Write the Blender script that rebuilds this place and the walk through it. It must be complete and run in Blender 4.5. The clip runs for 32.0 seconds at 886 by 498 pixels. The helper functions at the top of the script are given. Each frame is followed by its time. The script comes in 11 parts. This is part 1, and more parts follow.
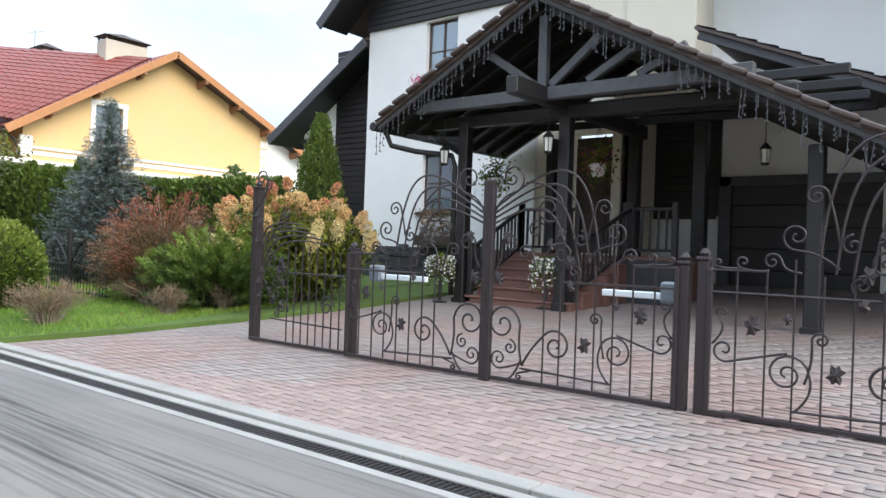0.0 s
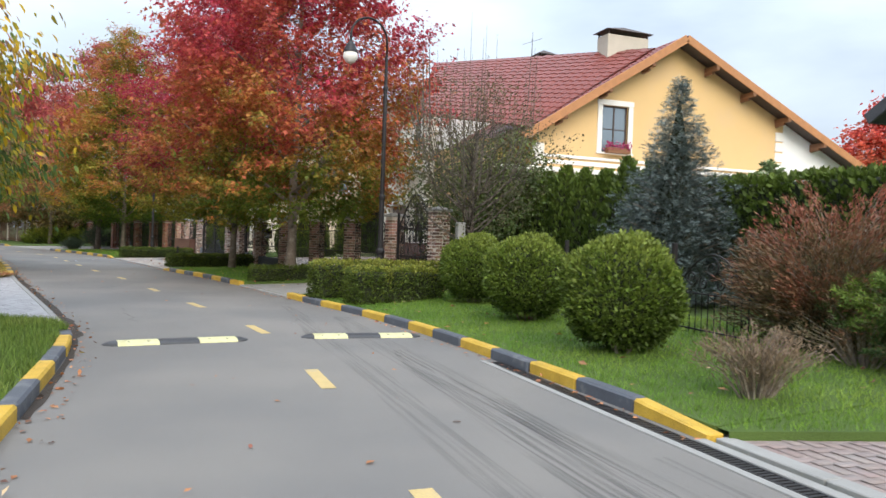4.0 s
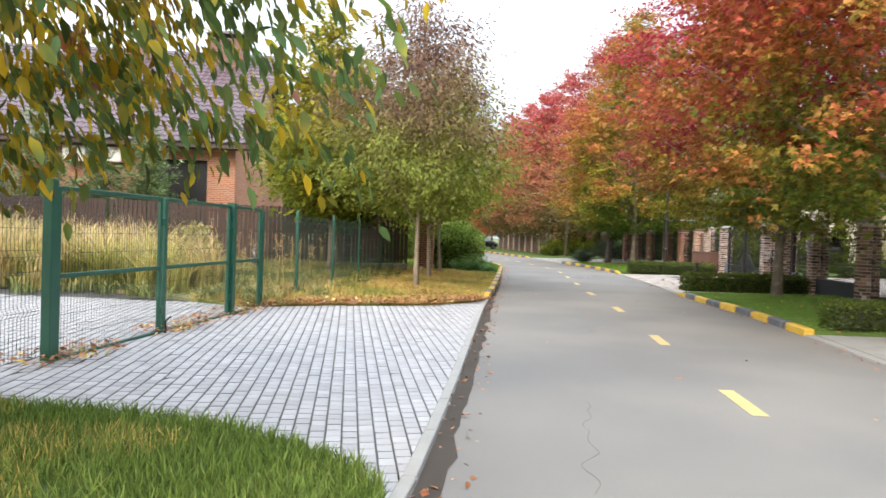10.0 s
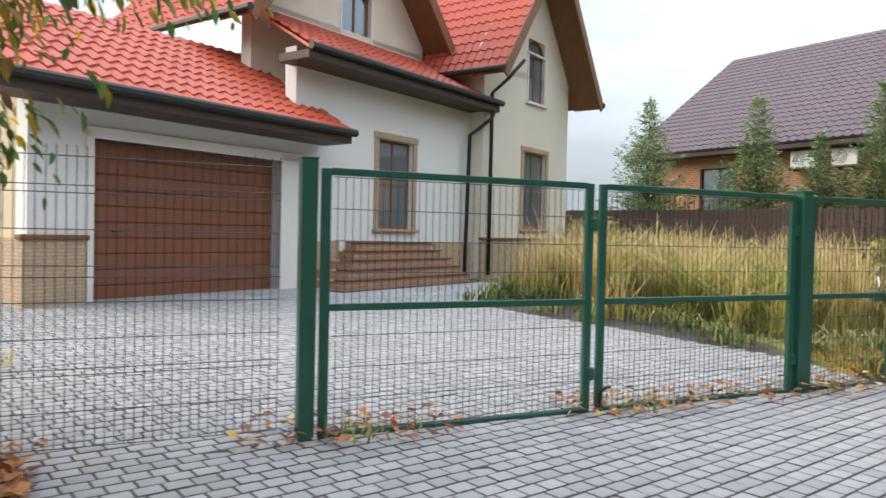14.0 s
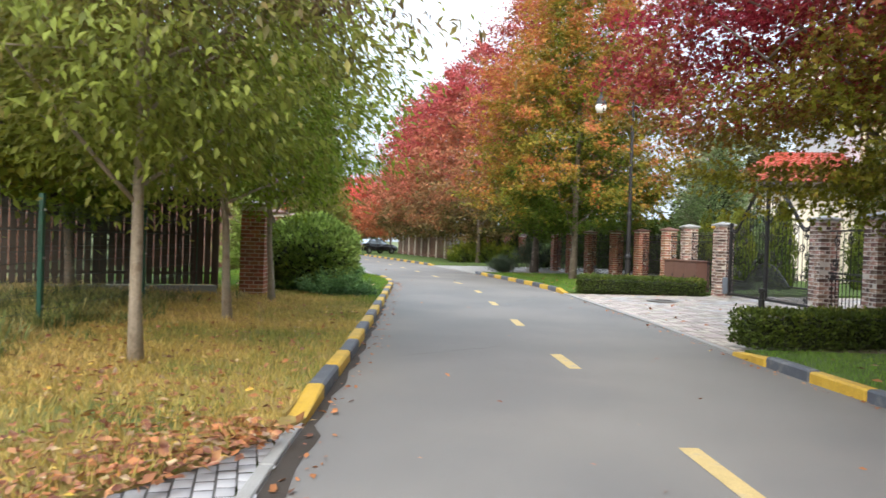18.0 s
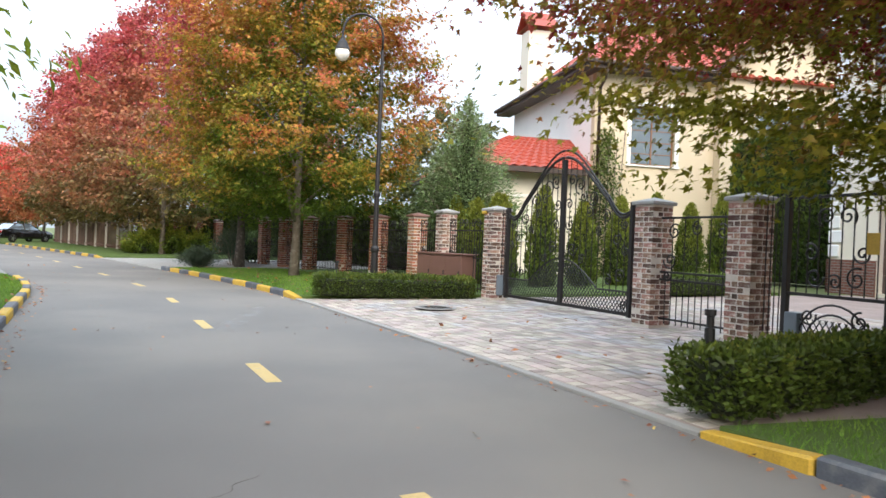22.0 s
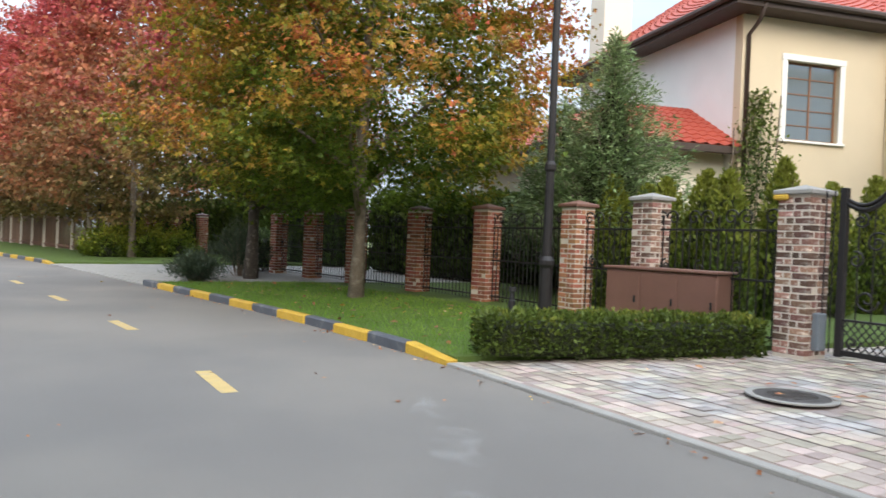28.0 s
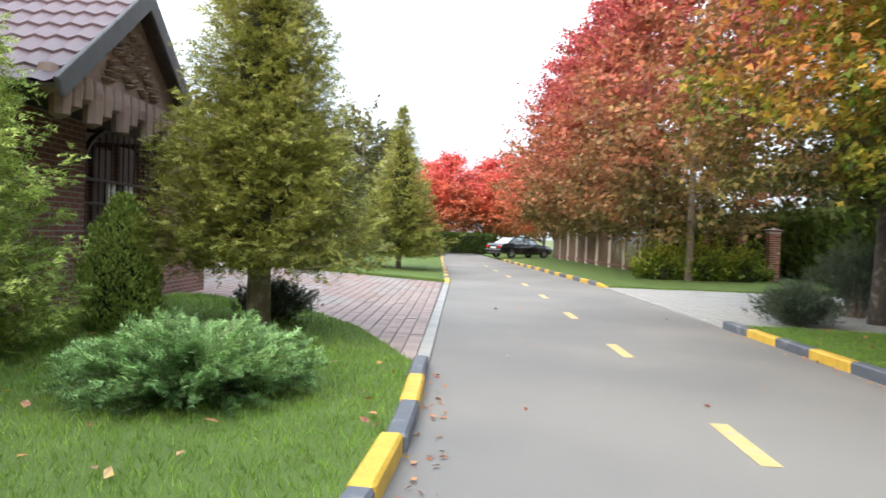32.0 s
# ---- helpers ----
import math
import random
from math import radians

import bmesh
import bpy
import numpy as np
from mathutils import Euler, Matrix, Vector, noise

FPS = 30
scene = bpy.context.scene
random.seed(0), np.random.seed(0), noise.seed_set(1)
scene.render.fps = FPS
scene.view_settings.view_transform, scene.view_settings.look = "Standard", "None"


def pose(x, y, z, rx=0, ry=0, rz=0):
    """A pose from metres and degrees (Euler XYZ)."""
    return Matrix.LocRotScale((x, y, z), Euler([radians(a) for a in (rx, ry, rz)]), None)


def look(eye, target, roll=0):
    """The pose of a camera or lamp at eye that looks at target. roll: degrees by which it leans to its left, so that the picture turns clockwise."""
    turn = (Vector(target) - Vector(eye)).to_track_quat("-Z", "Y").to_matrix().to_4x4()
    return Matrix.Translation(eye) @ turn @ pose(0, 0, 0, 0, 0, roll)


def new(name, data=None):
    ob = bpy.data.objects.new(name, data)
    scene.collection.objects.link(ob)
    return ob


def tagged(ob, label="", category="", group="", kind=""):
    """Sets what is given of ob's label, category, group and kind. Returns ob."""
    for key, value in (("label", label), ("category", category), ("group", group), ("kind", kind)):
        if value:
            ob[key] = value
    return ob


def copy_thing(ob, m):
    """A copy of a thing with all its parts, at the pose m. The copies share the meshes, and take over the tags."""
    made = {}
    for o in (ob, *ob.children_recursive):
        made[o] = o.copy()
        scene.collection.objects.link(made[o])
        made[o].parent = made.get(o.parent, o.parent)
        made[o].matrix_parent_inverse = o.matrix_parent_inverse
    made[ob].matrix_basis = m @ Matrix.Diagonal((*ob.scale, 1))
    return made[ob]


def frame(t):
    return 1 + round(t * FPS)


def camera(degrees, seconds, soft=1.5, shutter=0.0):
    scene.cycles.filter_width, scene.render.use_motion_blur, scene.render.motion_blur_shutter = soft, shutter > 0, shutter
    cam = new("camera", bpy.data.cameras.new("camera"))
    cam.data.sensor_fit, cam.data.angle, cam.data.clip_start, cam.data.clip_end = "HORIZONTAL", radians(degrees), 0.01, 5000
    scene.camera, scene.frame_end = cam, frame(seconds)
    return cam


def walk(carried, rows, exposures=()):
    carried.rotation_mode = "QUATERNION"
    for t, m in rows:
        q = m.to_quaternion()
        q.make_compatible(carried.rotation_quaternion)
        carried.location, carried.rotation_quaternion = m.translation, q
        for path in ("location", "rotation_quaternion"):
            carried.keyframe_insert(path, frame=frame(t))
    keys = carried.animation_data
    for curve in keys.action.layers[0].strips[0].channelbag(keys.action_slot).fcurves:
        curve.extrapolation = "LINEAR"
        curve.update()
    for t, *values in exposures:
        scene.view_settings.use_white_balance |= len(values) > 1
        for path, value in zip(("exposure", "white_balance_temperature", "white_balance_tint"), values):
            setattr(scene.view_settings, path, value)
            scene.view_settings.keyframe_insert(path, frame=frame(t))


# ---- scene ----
cam = camera(63.2, 32.0, shutter=0.2)
METRES, EYE, TILT, LEAN, TURN = 45.0, 1.46, -0.1, -0.19, 37.7
ROWS = [
    (0.0, 0.0, 0.0, 0.0, 0.0, -0.01, -1.81),
    (0.5, -0.0132, 0.0099, -0.0, -1.73, -0.01, -1.84),
    (1.0, -0.0259, 0.0198, 0.0001, 1.1, -0.08, -1.87),
    (1.5, -0.0386, 0.0291, 0.0002, 7.92, -0.16, -1.89),
    (2.0, -0.0514, 0.0388, 0.0007, 14.54, -0.22, -1.81),
    (2.5, -0.0638, 0.0488, 0.001, 20.49, -0.26, -1.87),
    (3.0, -0.0774, 0.0579, 0.0013, 25.39, -0.34, -1.87),
    (3.5, -0.0898, 0.0673, 0.0011, 29.28, -0.38, -1.9),
    (4.0, -0.1034, 0.076, 0.0008, 32.5, -0.43, -1.9),
    (4.5, -0.116, 0.0853, 0.0008, 34.76, -0.44, -1.98),
    (6.5, -0.1659, 0.1218, 0.0018, 41.48, -0.48, -1.95),
    (7.0, -0.177, 0.1326, 0.0017, 42.73, -0.5, -1.94),
    (7.5, -0.1883, 0.1427, 0.0013, 44.41, -0.54, -1.97),
    (8.0, -0.2, 0.1531, 0.0009, 47.08, -0.59, -1.98),
    (8.5, -0.2122, 0.1618, 0.0005, 51.88, -0.64, -1.97),
    (9.0, -0.2248, 0.1704, 0.0008, 57.4, -0.7, -1.94),
    (9.5, -0.2375, 0.1783, 0.0009, 64.25, -0.76, -1.91),
    (10.0, -0.2507, 0.1857, 0.001, 71.95, -0.85, -1.89),
    (10.5, -0.2636, 0.1934, 0.0008, 80.91, -0.92, -1.8),
    (11.0, -0.2771, 0.1992, 0.0002, 90.8, -1.02, -1.75),
    (11.5, -0.2906, 0.2052, -0.0001, 101.49, -1.1, -1.67),
    (12.0, -0.3039, 0.2104, -0.0002, 112.43, -1.18, -1.55),
    (12.5, -0.3169, 0.2158, 0.0002, 122.54, -1.25, -1.51),
    (13.0, -0.33, 0.2223, 0.0007, 130.26, -1.22, -1.39),
    (13.5, -0.3444, 0.2277, 0.0008, 133.9, -1.18, -1.39),
    (15.5, -0.404, 0.2527, -0.0001, 106.85, -0.71, -1.87),
    (16.0, -0.4185, 0.2594, 0.0003, 96.98, -0.61, -1.9),
    (16.5, -0.4322, 0.267, 0.001, 88.25, -0.55, -1.92),
    (17.0, -0.4467, 0.2751, 0.0012, 79.58, -0.48, -1.95),
    (17.5, -0.4603, 0.2834, 0.0015, 71.73, -0.4, -1.96),
    (18.0, -0.4745, 0.2909, 0.0011, 64.39, -0.32, -1.9),
    (18.5, -0.4881, 0.2986, 0.001, 58.02, -0.28, -1.89),
    (19.0, -0.5025, 0.305, 0.0008, 52.76, -0.26, -1.96),
    (19.5, -0.5168, 0.3123, 0.0011, 48.06, -0.27, -1.96),
    (20.0, -0.5311, 0.3194, 0.0013, 44.74, -0.29, -2.0),
    (20.5, -0.5456, 0.3263, 0.0015, 41.91, -0.32, -2.02),
    (21.0, -0.5603, 0.3339, 0.0014, 40.13, -0.29, -2.11),
    (21.5, -0.5757, 0.3403, 0.001, 39.52, -0.3, -2.19),
    (22.0, -0.5905, 0.3466, 0.0007, 39.91, -0.33, -2.23),
    (22.5, -0.605, 0.3529, 0.0004, 41.26, -0.34, -2.27),
    (23.0, -0.6187, 0.3599, 0.0004, 42.27, -0.39, -2.27),
    (23.5, -0.633, 0.3665, 0.0003, 42.28, -0.38, -2.3),
    (24.0, -0.6473, 0.3727, 0.0008, 40.83, -0.35, -2.29),
    (24.5, -0.6617, 0.3786, 0.0012, 35.28, -0.21, -2.31),
    (26.5, -0.7202, 0.4042, 0.0013, 17.3, -0.09, -2.35),
    (27.0, -0.7341, 0.4103, 0.0012, 23.33, -0.26, -2.28),
    (27.5, -0.7479, 0.4174, 0.0015, 29.88, -0.41, -2.28),
    (28.0, -0.7624, 0.4241, 0.0018, 36.67, -0.51, -2.23),
    (28.5, -0.7774, 0.4303, 0.0022, 42.14, -0.58, -2.22),
    (29.0, -0.7918, 0.4361, 0.0023, 47.36, -0.62, -2.18),
    (29.5, -0.8061, 0.4415, 0.0026, 51.52, -0.64, -2.16),
    (30.0, -0.8201, 0.4481, 0.0026, 54.57, -0.64, -2.18),
    (30.5, -0.8338, 0.4547, 0.0025, 57.89, -0.63, -2.17),
    (31.0, -0.8472, 0.4615, 0.0029, 61.68, -0.67, -2.17),
    (31.5, -0.8606, 0.4674, 0.0033, 68.7, -0.75, -2.15),
    (32.0, -0.8737, 0.4716, 0.0039, 77.59, -0.88, -2.11),
]
walk(cam, [(t, pose(0, 0, EYE, TILT, LEAN, TURN) @ pose(METRES * x, METRES * y, METRES * z, 90 + pitch, roll, yaw)) for t, x, y, z, yaw, pitch, roll in ROWS],
     [(0.0, 1.05, 6250, 10), (2.0, 0.9, 6300, 10), (3.0, 0.78, 6400, 10), (4.5, 0.72, 6450, 10), (7.0, 0.85, 6700, 10), (10.0, 1.4, 6800, 10), (13.0, 0.98, 6850, 10), (16.0, 0.8, 6500, 10), (19.0, 1.4, 6500, 10), (21.0, 1.35, 6500, 10), (24.0, 0.95, 6400, 10), (28.0, 0.95, 6500, 10), (30.0, 1.4, 6650, 10), (32.0, 1.5, 6650, 10)])

# world, sun
world = bpy.data.worlds.new("world")
scene.world = world
world.use_nodes = True
wn, wl = world.node_tree.nodes, world.node_tree.links
wn.clear()
sky = wn.new("ShaderNodeTexSky")
sky.sky_type, sky.sun_disc = "NISHITA", False
sky.sun_elevation, sky.sun_rotation = radians(33), radians(96)
sky.air_density, sky.dust_density, sky.ozone_density = 1.0, 4.0, 1.0
wtc, wno, wra = wn.new("ShaderNodeTexCoord"), wn.new("ShaderNodeTexNoise"), wn.new("ShaderNodeValToRGB")
wmap = wn.new("ShaderNodeMapping")
wmap.inputs["Scale"].default_value = (1.0, 1.0, 3.0)
wno.inputs["Scale"].default_value, wno.inputs["Detail"].default_value = 2.2, 6
wra.color_ramp.elements[0].position, wra.color_ramp.elements[1].position = 0.25, 0.62
wra.color_ramp.elements[0].color = (0.45, 0.45, 0.45, 1)
wra.color_ramp.elements[1].color = (0.95, 0.95, 0.95, 1)
wmix, wbg, wout = wn.new("ShaderNodeMix"), wn.new("ShaderNodeBackground"), wn.new("ShaderNodeOutputWorld")
wmix.data_type = "RGBA"
wmix.inputs[7].default_value = (8.6, 9.8, 11.2, 1)
wl.new(wtc.outputs["Generated"], wmap.inputs[0])
wl.new(wmap.outputs[0], wno.inputs["Vector"])
wl.new(wno.outputs["Fac"], wra.inputs[0])
wl.new(wra.outputs[0], wmix.inputs[0])
wl.new(sky.outputs[0], wmix.inputs[6])
# a hazy sky is brighter overhead than at the horizon
wsep, wgr, wmul = wn.new("ShaderNodeSeparateXYZ"), wn.new("ShaderNodeMapRange"), wn.new("ShaderNodeVectorMath")
wgr.inputs[3].default_value, wgr.inputs[4].default_value = 0.5, 1.75
wmul.operation = "SCALE"
wl.new(wtc.outputs["Generated"], wsep.inputs[0])
wl.new(wsep.outputs["Z"], wgr.inputs[0])
wl.new(wmix.outputs[2], wmul.inputs[0])
wl.new(wgr.outputs[0], wmul.inputs["Scale"])
wl.new(wmul.outputs[0], wbg.inputs[0])
wbg.inputs[1].default_value = 0.09
wl.new(wbg.outputs[0], wout.inputs[0])
sun = new("sun", bpy.data.lights.new("sun", "SUN"))
sun.data.energy, sun.data.angle, sun.data.color = 1.6, radians(45), (1.0, 0.92, 0.80)
sun.matrix_world = look((20, -2.0, 13), (0, 0, 0))

# ---- tools ----
class Geo:
    """Collects vertices and faces, then makes one mesh object."""

    def __init__(self):
        self.v, self.f, self.m = [], [], []

    def add(self, verts, faces, mi=0):
        n = len(self.v)
        self.v += [tuple(p) for p in verts]
        self.f += [tuple(n + i for i in f) for f in faces]
        self.m += [mi] * len(faces)
        return self

    def box(self, a, b, mi=0, ch=0.0, M=None):
        lo, hi = [min(p, q) for p, q in zip(a, b)], [max(p, q) for p, q in zip(a, b)]
        if ch <= 0:
            vs = [(x, y, z) for x in (lo[0], hi[0]) for y in (lo[1], hi[1]) for z in (lo[2], hi[2])]
            fs = [(0, 1, 3, 2), (4, 6, 7, 5), (0, 4, 5, 1), (2, 3, 7, 6), (0, 2, 6, 4), (1, 5, 7, 3)]
        else:
            ch = min(ch, *[(q - p) * 0.45 for p, q in zip(lo, hi)])
            vs, ix = [], {}
            for i in (0, 1):
                for j in (0, 1):
                    for k in (0, 1):
                        base = [hi[0] if i else lo[0], hi[1] if j else lo[1], hi[2] if k else lo[2]]
                        s = (-1 if i else 1, -1 if j else 1, -1 if k else 1)
                        for ax in range(3):
                            p = [base[c] + (0 if c == ax else s[c] * ch) for c in range(3)]
                            ix[i, j, k, ax] = len(vs)
                            vs.append(p)
            g = lambda i, j, k, ax: ix[i, j, k, ax]
            fs = []
            for i in (0, 1):
                q = [g(i, 0, 0, 0), g(i, 1, 0, 0), g(i, 1, 1, 0), g(i, 0, 1, 0)]
                fs.append(q if i else q[::-1])
                q = [g(0, i, 0, 1), g(0, i, 1, 1), g(1, i, 1, 1), g(1, i, 0, 1)]
                fs.append(q if i else q[::-1])
                q = [g(0, 0, i, 2), g(1, 0, i, 2), g(1, 1, i, 2), g(0, 1, i, 2)]
                fs.append(q if i else q[::-1])
            for i in (0, 1):
                for j in (0, 1):
                    q = [g(i, j, 0, 0), g(i, j, 1, 0), g(i, j, 1, 1), g(i, j, 0, 1)]
                    fs.append(q if (i + j) % 2 else q[::-1])
                    q = [g(i, 0, j, 0), g(i, 1, j, 0), g(i, 1, j, 2), g(i, 0, j, 2)]
                    fs.append(q[::-1] if (i + j) % 2 else q)
                    q = [g(0, i, j, 1), g(1, i, j, 1), g(1, i, j, 2), g(0, i, j, 2)]
                    fs.append(q if (i + j) % 2 else q[::-1])
                    for k in (0, 1):
                        q = [g(i, j, k, 0), g(i, j, k, 1), g(i, j, k, 2)]
                        fs.append(q if (i + j + k) % 2 else q[::-1])
        if M is not None:
            vs = [M @ Vector(p) for p in vs]
        return self.add(vs, fs, mi)

    def beam(self, p, q, w, h, mi=0, ch=0.0, up=(0, 0, 1)):
        """A bar of width w and height h from p to q."""
        p, q = Vector(p), Vector(q)
        d = q - p
        x = d.normalized()
        y = Vector(up).cross(x)
        y = y.normalized() if y.length > 1e-4 else Vector((1, 0, 0)).cross(x).normalized()
        z = x.cross(y)
        M = Matrix(((x.x, y.x, z.x, p.x), (x.y, y.y, z.y, p.y), (x.z, y.z, z.z, p.z), (0, 0, 0, 1)))
        return self.box((0, -w / 2, -h / 2), (d.length, w / 2, h / 2), mi, ch, M)

    def tube(self, pts, r, sides=6, mi=0, closed=False):
        pts = [Vector(p) for p in pts]
        n = len(pts)
        rs = r if isinstance(r, (list, tuple)) else [r] * n
        vs, fs = [], []
        a = None
        for i, p in enumerate(pts):
            d = (pts[(i + 1) % n] if closed or i < n - 1 else p) - (pts[i - 1] if closed or i else p)
            d = d.normalized() if d.length > 1e-9 else Vector((0, 0, 1))
            if a is None:
                a = d.cross(Vector((0, 0, 1)) if abs(d.z) < 0.9 else Vector((1, 0, 0)))
            a = (a - d * a.dot(d))
            a = a.normalized() if a.length > 1e-6 else d.orthogonal().normalized()
            b = d.cross(a)
            for k in range(sides):
                t = 2 * math.pi * (k + 0.5) / sides
                vs.append(p + (a * math.cos(t) + b * math.sin(t)) * rs[i])
        for i in range(n if closed else n - 1):
            for k in range(sides):
                j, l = (i + 1) % n, (k + 1) % sides
                fs.append((i * sides + k, i * sides + l, j * sides + l, j * sides + k))
        if not closed:
            fs += [tuple(range(sides))[::-1], tuple(range((n - 1) * sides, n * sides))]
        return self.add(vs, fs, mi)

    def lathe(self, prof, seg=12, c=(0, 0, 0), mi=0):
        vs, fs = [], []
        for r, z in prof:
            for k in range(seg):
                t = 2 * math.pi * k / seg
                vs.append((c[0] + r * math.cos(t), c[1] + r * math.sin(t), c[2] + z))
        n = len(prof)
        for i in range(n - 1):
            for k in range(seg):
                l = (k + 1) % seg
                fs.append((i * seg + k, i * seg + l, (i + 1) * seg + l, (i + 1) * seg + k))
        fs += [tuple(range(seg))[::-1], tuple(range((n - 1) * seg, n * seg))]
        return self.add(vs, fs, mi)

    def prism(self, pts, a, b, mi=0):
        """A polygon of points p, shifted from a to b (vectors)."""
        n = len(pts)
        a, b = Vector(a), Vector(b)
        vs = [Vector(p) + a for p in pts] + [Vector(p) + b for p in pts]
        fs = [tuple(range(n))[::-1], tuple(range(n, 2 * n))] + [(i, (i + 1) % n, n + (i + 1) % n, n + i) for i in range(n)]
        return self.add(vs, fs, mi)

    def make(self, name, mats, parent=None, label="", smooth=False, M=None, recalc=False):
        me = bpy.data.meshes.new(name)
        me.from_pydata(self.v, [], self.f)
        for mt in mats if isinstance(mats, (list, tuple)) else [mats]:
            me.materials.append(mt)
        me.polygons.foreach_set("material_index", self.m)
        if smooth:
            me.polygons.foreach_set("use_smooth", [True] * len(self.f))
        if recalc:
            bm = bmesh.new()
            bm.from_mesh(me)
            bmesh.ops.recalc_face_normals(bm, faces=bm.faces)
            bm.to_mesh(me)
            bm.free()
        me.update()
        ob = new(name, me)
        if parent is not None:
            ob.parent = parent
        if M is not None:
            ob.matrix_basis = M
        if label:
            ob["label"] = label
        return ob


def part(name, geo, mat, parent, label="", smooth=False, recalc=False):
    return geo.make(name, mat, parent, label, smooth, None, recalc)


def thing(name, label, category, M=None, group="", kind=""):
    ob = new(name)
    ob.empty_display_size = 0.2
    if M is not None:
        ob.matrix_basis = M
    return tagged(ob, label, category, group, kind)


def fast_mesh(name, verts, faces_idx, counts, mats, parent=None, label="", mi=None, smooth=False):
    """Mesh from arrays: verts (n,3), a flat list of loop indices and the corner count of each face."""
    me = bpy.data.meshes.new(name)
    verts = np.asarray(verts, np.float32)
    me.vertices.add(len(verts))
    me.vertices.foreach_set("co", verts.ravel())
    counts = np.asarray(counts, np.int32)
    me.loops.add(len(faces_idx))
    me.loops.foreach_set("vertex_index", np.asarray(faces_idx, np.int32))
    me.polygons.add(len(counts))
    me.polygons.foreach_set("loop_start", np.r_[0, np.cumsum(counts)[:-1]].astype(np.int32))
    for mt in mats if isinstance(mats, (list, tuple)) else [mats]:
        me.materials.append(mt)
    if mi is not None:
        me.polygons.foreach_set("material_index", np.asarray(mi, np.int32))
    if smooth:
        me.polygons.foreach_set("use_smooth", [True] * len(counts))
    me.update(calc_edges=True)
    me.validate()
    ob = new(name, me)
    if parent is not None:
        ob.parent = parent
    if label:
        ob["label"] = label
    return ob


rng = np.random.default_rng(7)


def unit(a):
    return a / np.maximum(np.linalg.norm(a, axis=-1, keepdims=True), 1e-9)


def frond_shape(pairs=3):
    """A shoot with needles to both sides and one at its tip."""
    v, f = [(0, 0.02, 0), (1.05, 0, 0.0), (0, -0.02, 0)], [(0, 2, 1)]
    for i in range(pairs):
        x = 0.06 + 0.82 * i / pairs
        for sy in (1, -1):
            k = len(v)
            v += [(x - 0.06, 0, 0), (x + 0.09, 0, 0), (x + 0.27, sy * 0.27, 0.07 * (i % 2))]
            f.append((k, k + 1, k + 2) if sy > 0 else (k + 1, k, k + 2))
    return v, f


FROND = frond_shape()
LEAF_SHAPES = {
    "lance": ([(0, 0, 0), (0.45, 0.19, 0.06), (1, 0, -0.06), (0.45, -0.19, 0.06)], [(0, 2, 1), (0, 3, 2)]),
    "oval": ([(0, 0, 0), (0.45, 0.3, 0.08), (1, 0, 0), (0.45, -0.3, 0.08)], [(0, 2, 1), (0, 3, 2)]),
    "maple": ([(0, 0, 0), (0.34, 0.46, 0.06), (0.56, 0.22, 0.0), (1, 0, -0.08), (0.56, -0.22, 0.0), (0.34, -0.46, 0.06)], [(0, 2, 1), (0, 4, 3, 2), (0, 5, 4)]),
    "needle": ([(0, 0, 0), (0.5, 0.07, 0.0), (1, 0, 0), (0.5, -0.07, 0.0)], [(0, 2, 1), (0, 3, 2)]),
    "spray": ([(0, 0, 0), (0.62, 0.25, 0.03), (1, 0, 0.0), (0.62, -0.25, 0.03)], [(0, 2, 1), (0, 3, 2)]),
    "broad": ([(0, 0, 0), (0.28, 0.2, 0.05), (0.66, 0.17, 0.03), (1, 0, -0.1), (0.66, -0.17, 0.03), (0.28, -0.2, 0.05)], [(0, 3, 2, 1), (0, 5, 4, 3)]),
    "shoot": ([(0, 0, 0), (0.4, 0.13, 0.0), (1, 0, 0), (0.4, -0.13, 0.0)], [(0, 2, 1), (0, 3, 2)]),
    "kite": ([(0, 0, 0), (0.42, 0.44, 0.06), (1, 0, -0.08), (0.42, -0.44, 0.06)], [(0, 2, 1), (0, 3, 2)]),
    "reed": ([(0, 0.016, 0), (0.6, 0.012, 0.02), (1, 0, -0.08), (0.6, -0.012, 0.02), (0, -0.016, 0)], [(0, 1, 3, 4), (1, 2, 3)]),
    "star": ([(0.04, 0.2, 0.03), (1, 0, -0.1), (0.04, -0.2, 0.03), (0, 0, 0), (0.52, 0.10, 0.02), (0.5, 0.56, -0.05), (0.52, -0.10, 0.02), (0.5, -0.56, -0.05)], [(0, 2, 1), (3, 4, 5), (3, 7, 6)]),
    "frond": FROND,
    "blade": ([(0, 0.06, 0), (1, 0, 0), (0, -0.06, 0)], [(0, 1, 2)]),
}


def leaves(shape, pos, direc, size, flat=None, tilt=0.6):
    """Arrays of a mesh of many leaves at pos, pointing along direc; flat: a wished normal."""
    tv, tf = LEAF_SHAPES[shape]
    tv = np.array(tv)
    n = len(pos)
    d = unit(direc)
    ref = rng.normal(size=(n, 3)) if flat is None else np.broadcast_to(flat, (n, 3)) + rng.normal(size=(n, 3)) * tilt
    s = unit(np.cross(ref, d))
    nm = np.cross(d, s)
    size = np.broadcast_to(size, (n,))[:, None, None]
    v = pos[:, None, :] + size * (tv[None, :, 0, None] * d[:, None] + tv[None, :, 1, None] * s[:, None] + tv[None, :, 2, None] * nm[:, None])
    k = len(tv)
    fl = np.concatenate([np.array(f) for f in tf])
    idx = (np.arange(n)[:, None] * k + fl[None]).ravel()
    cnt = np.tile([len(f) for f in tf], n)
    return v.reshape(-1, 3), idx, cnt


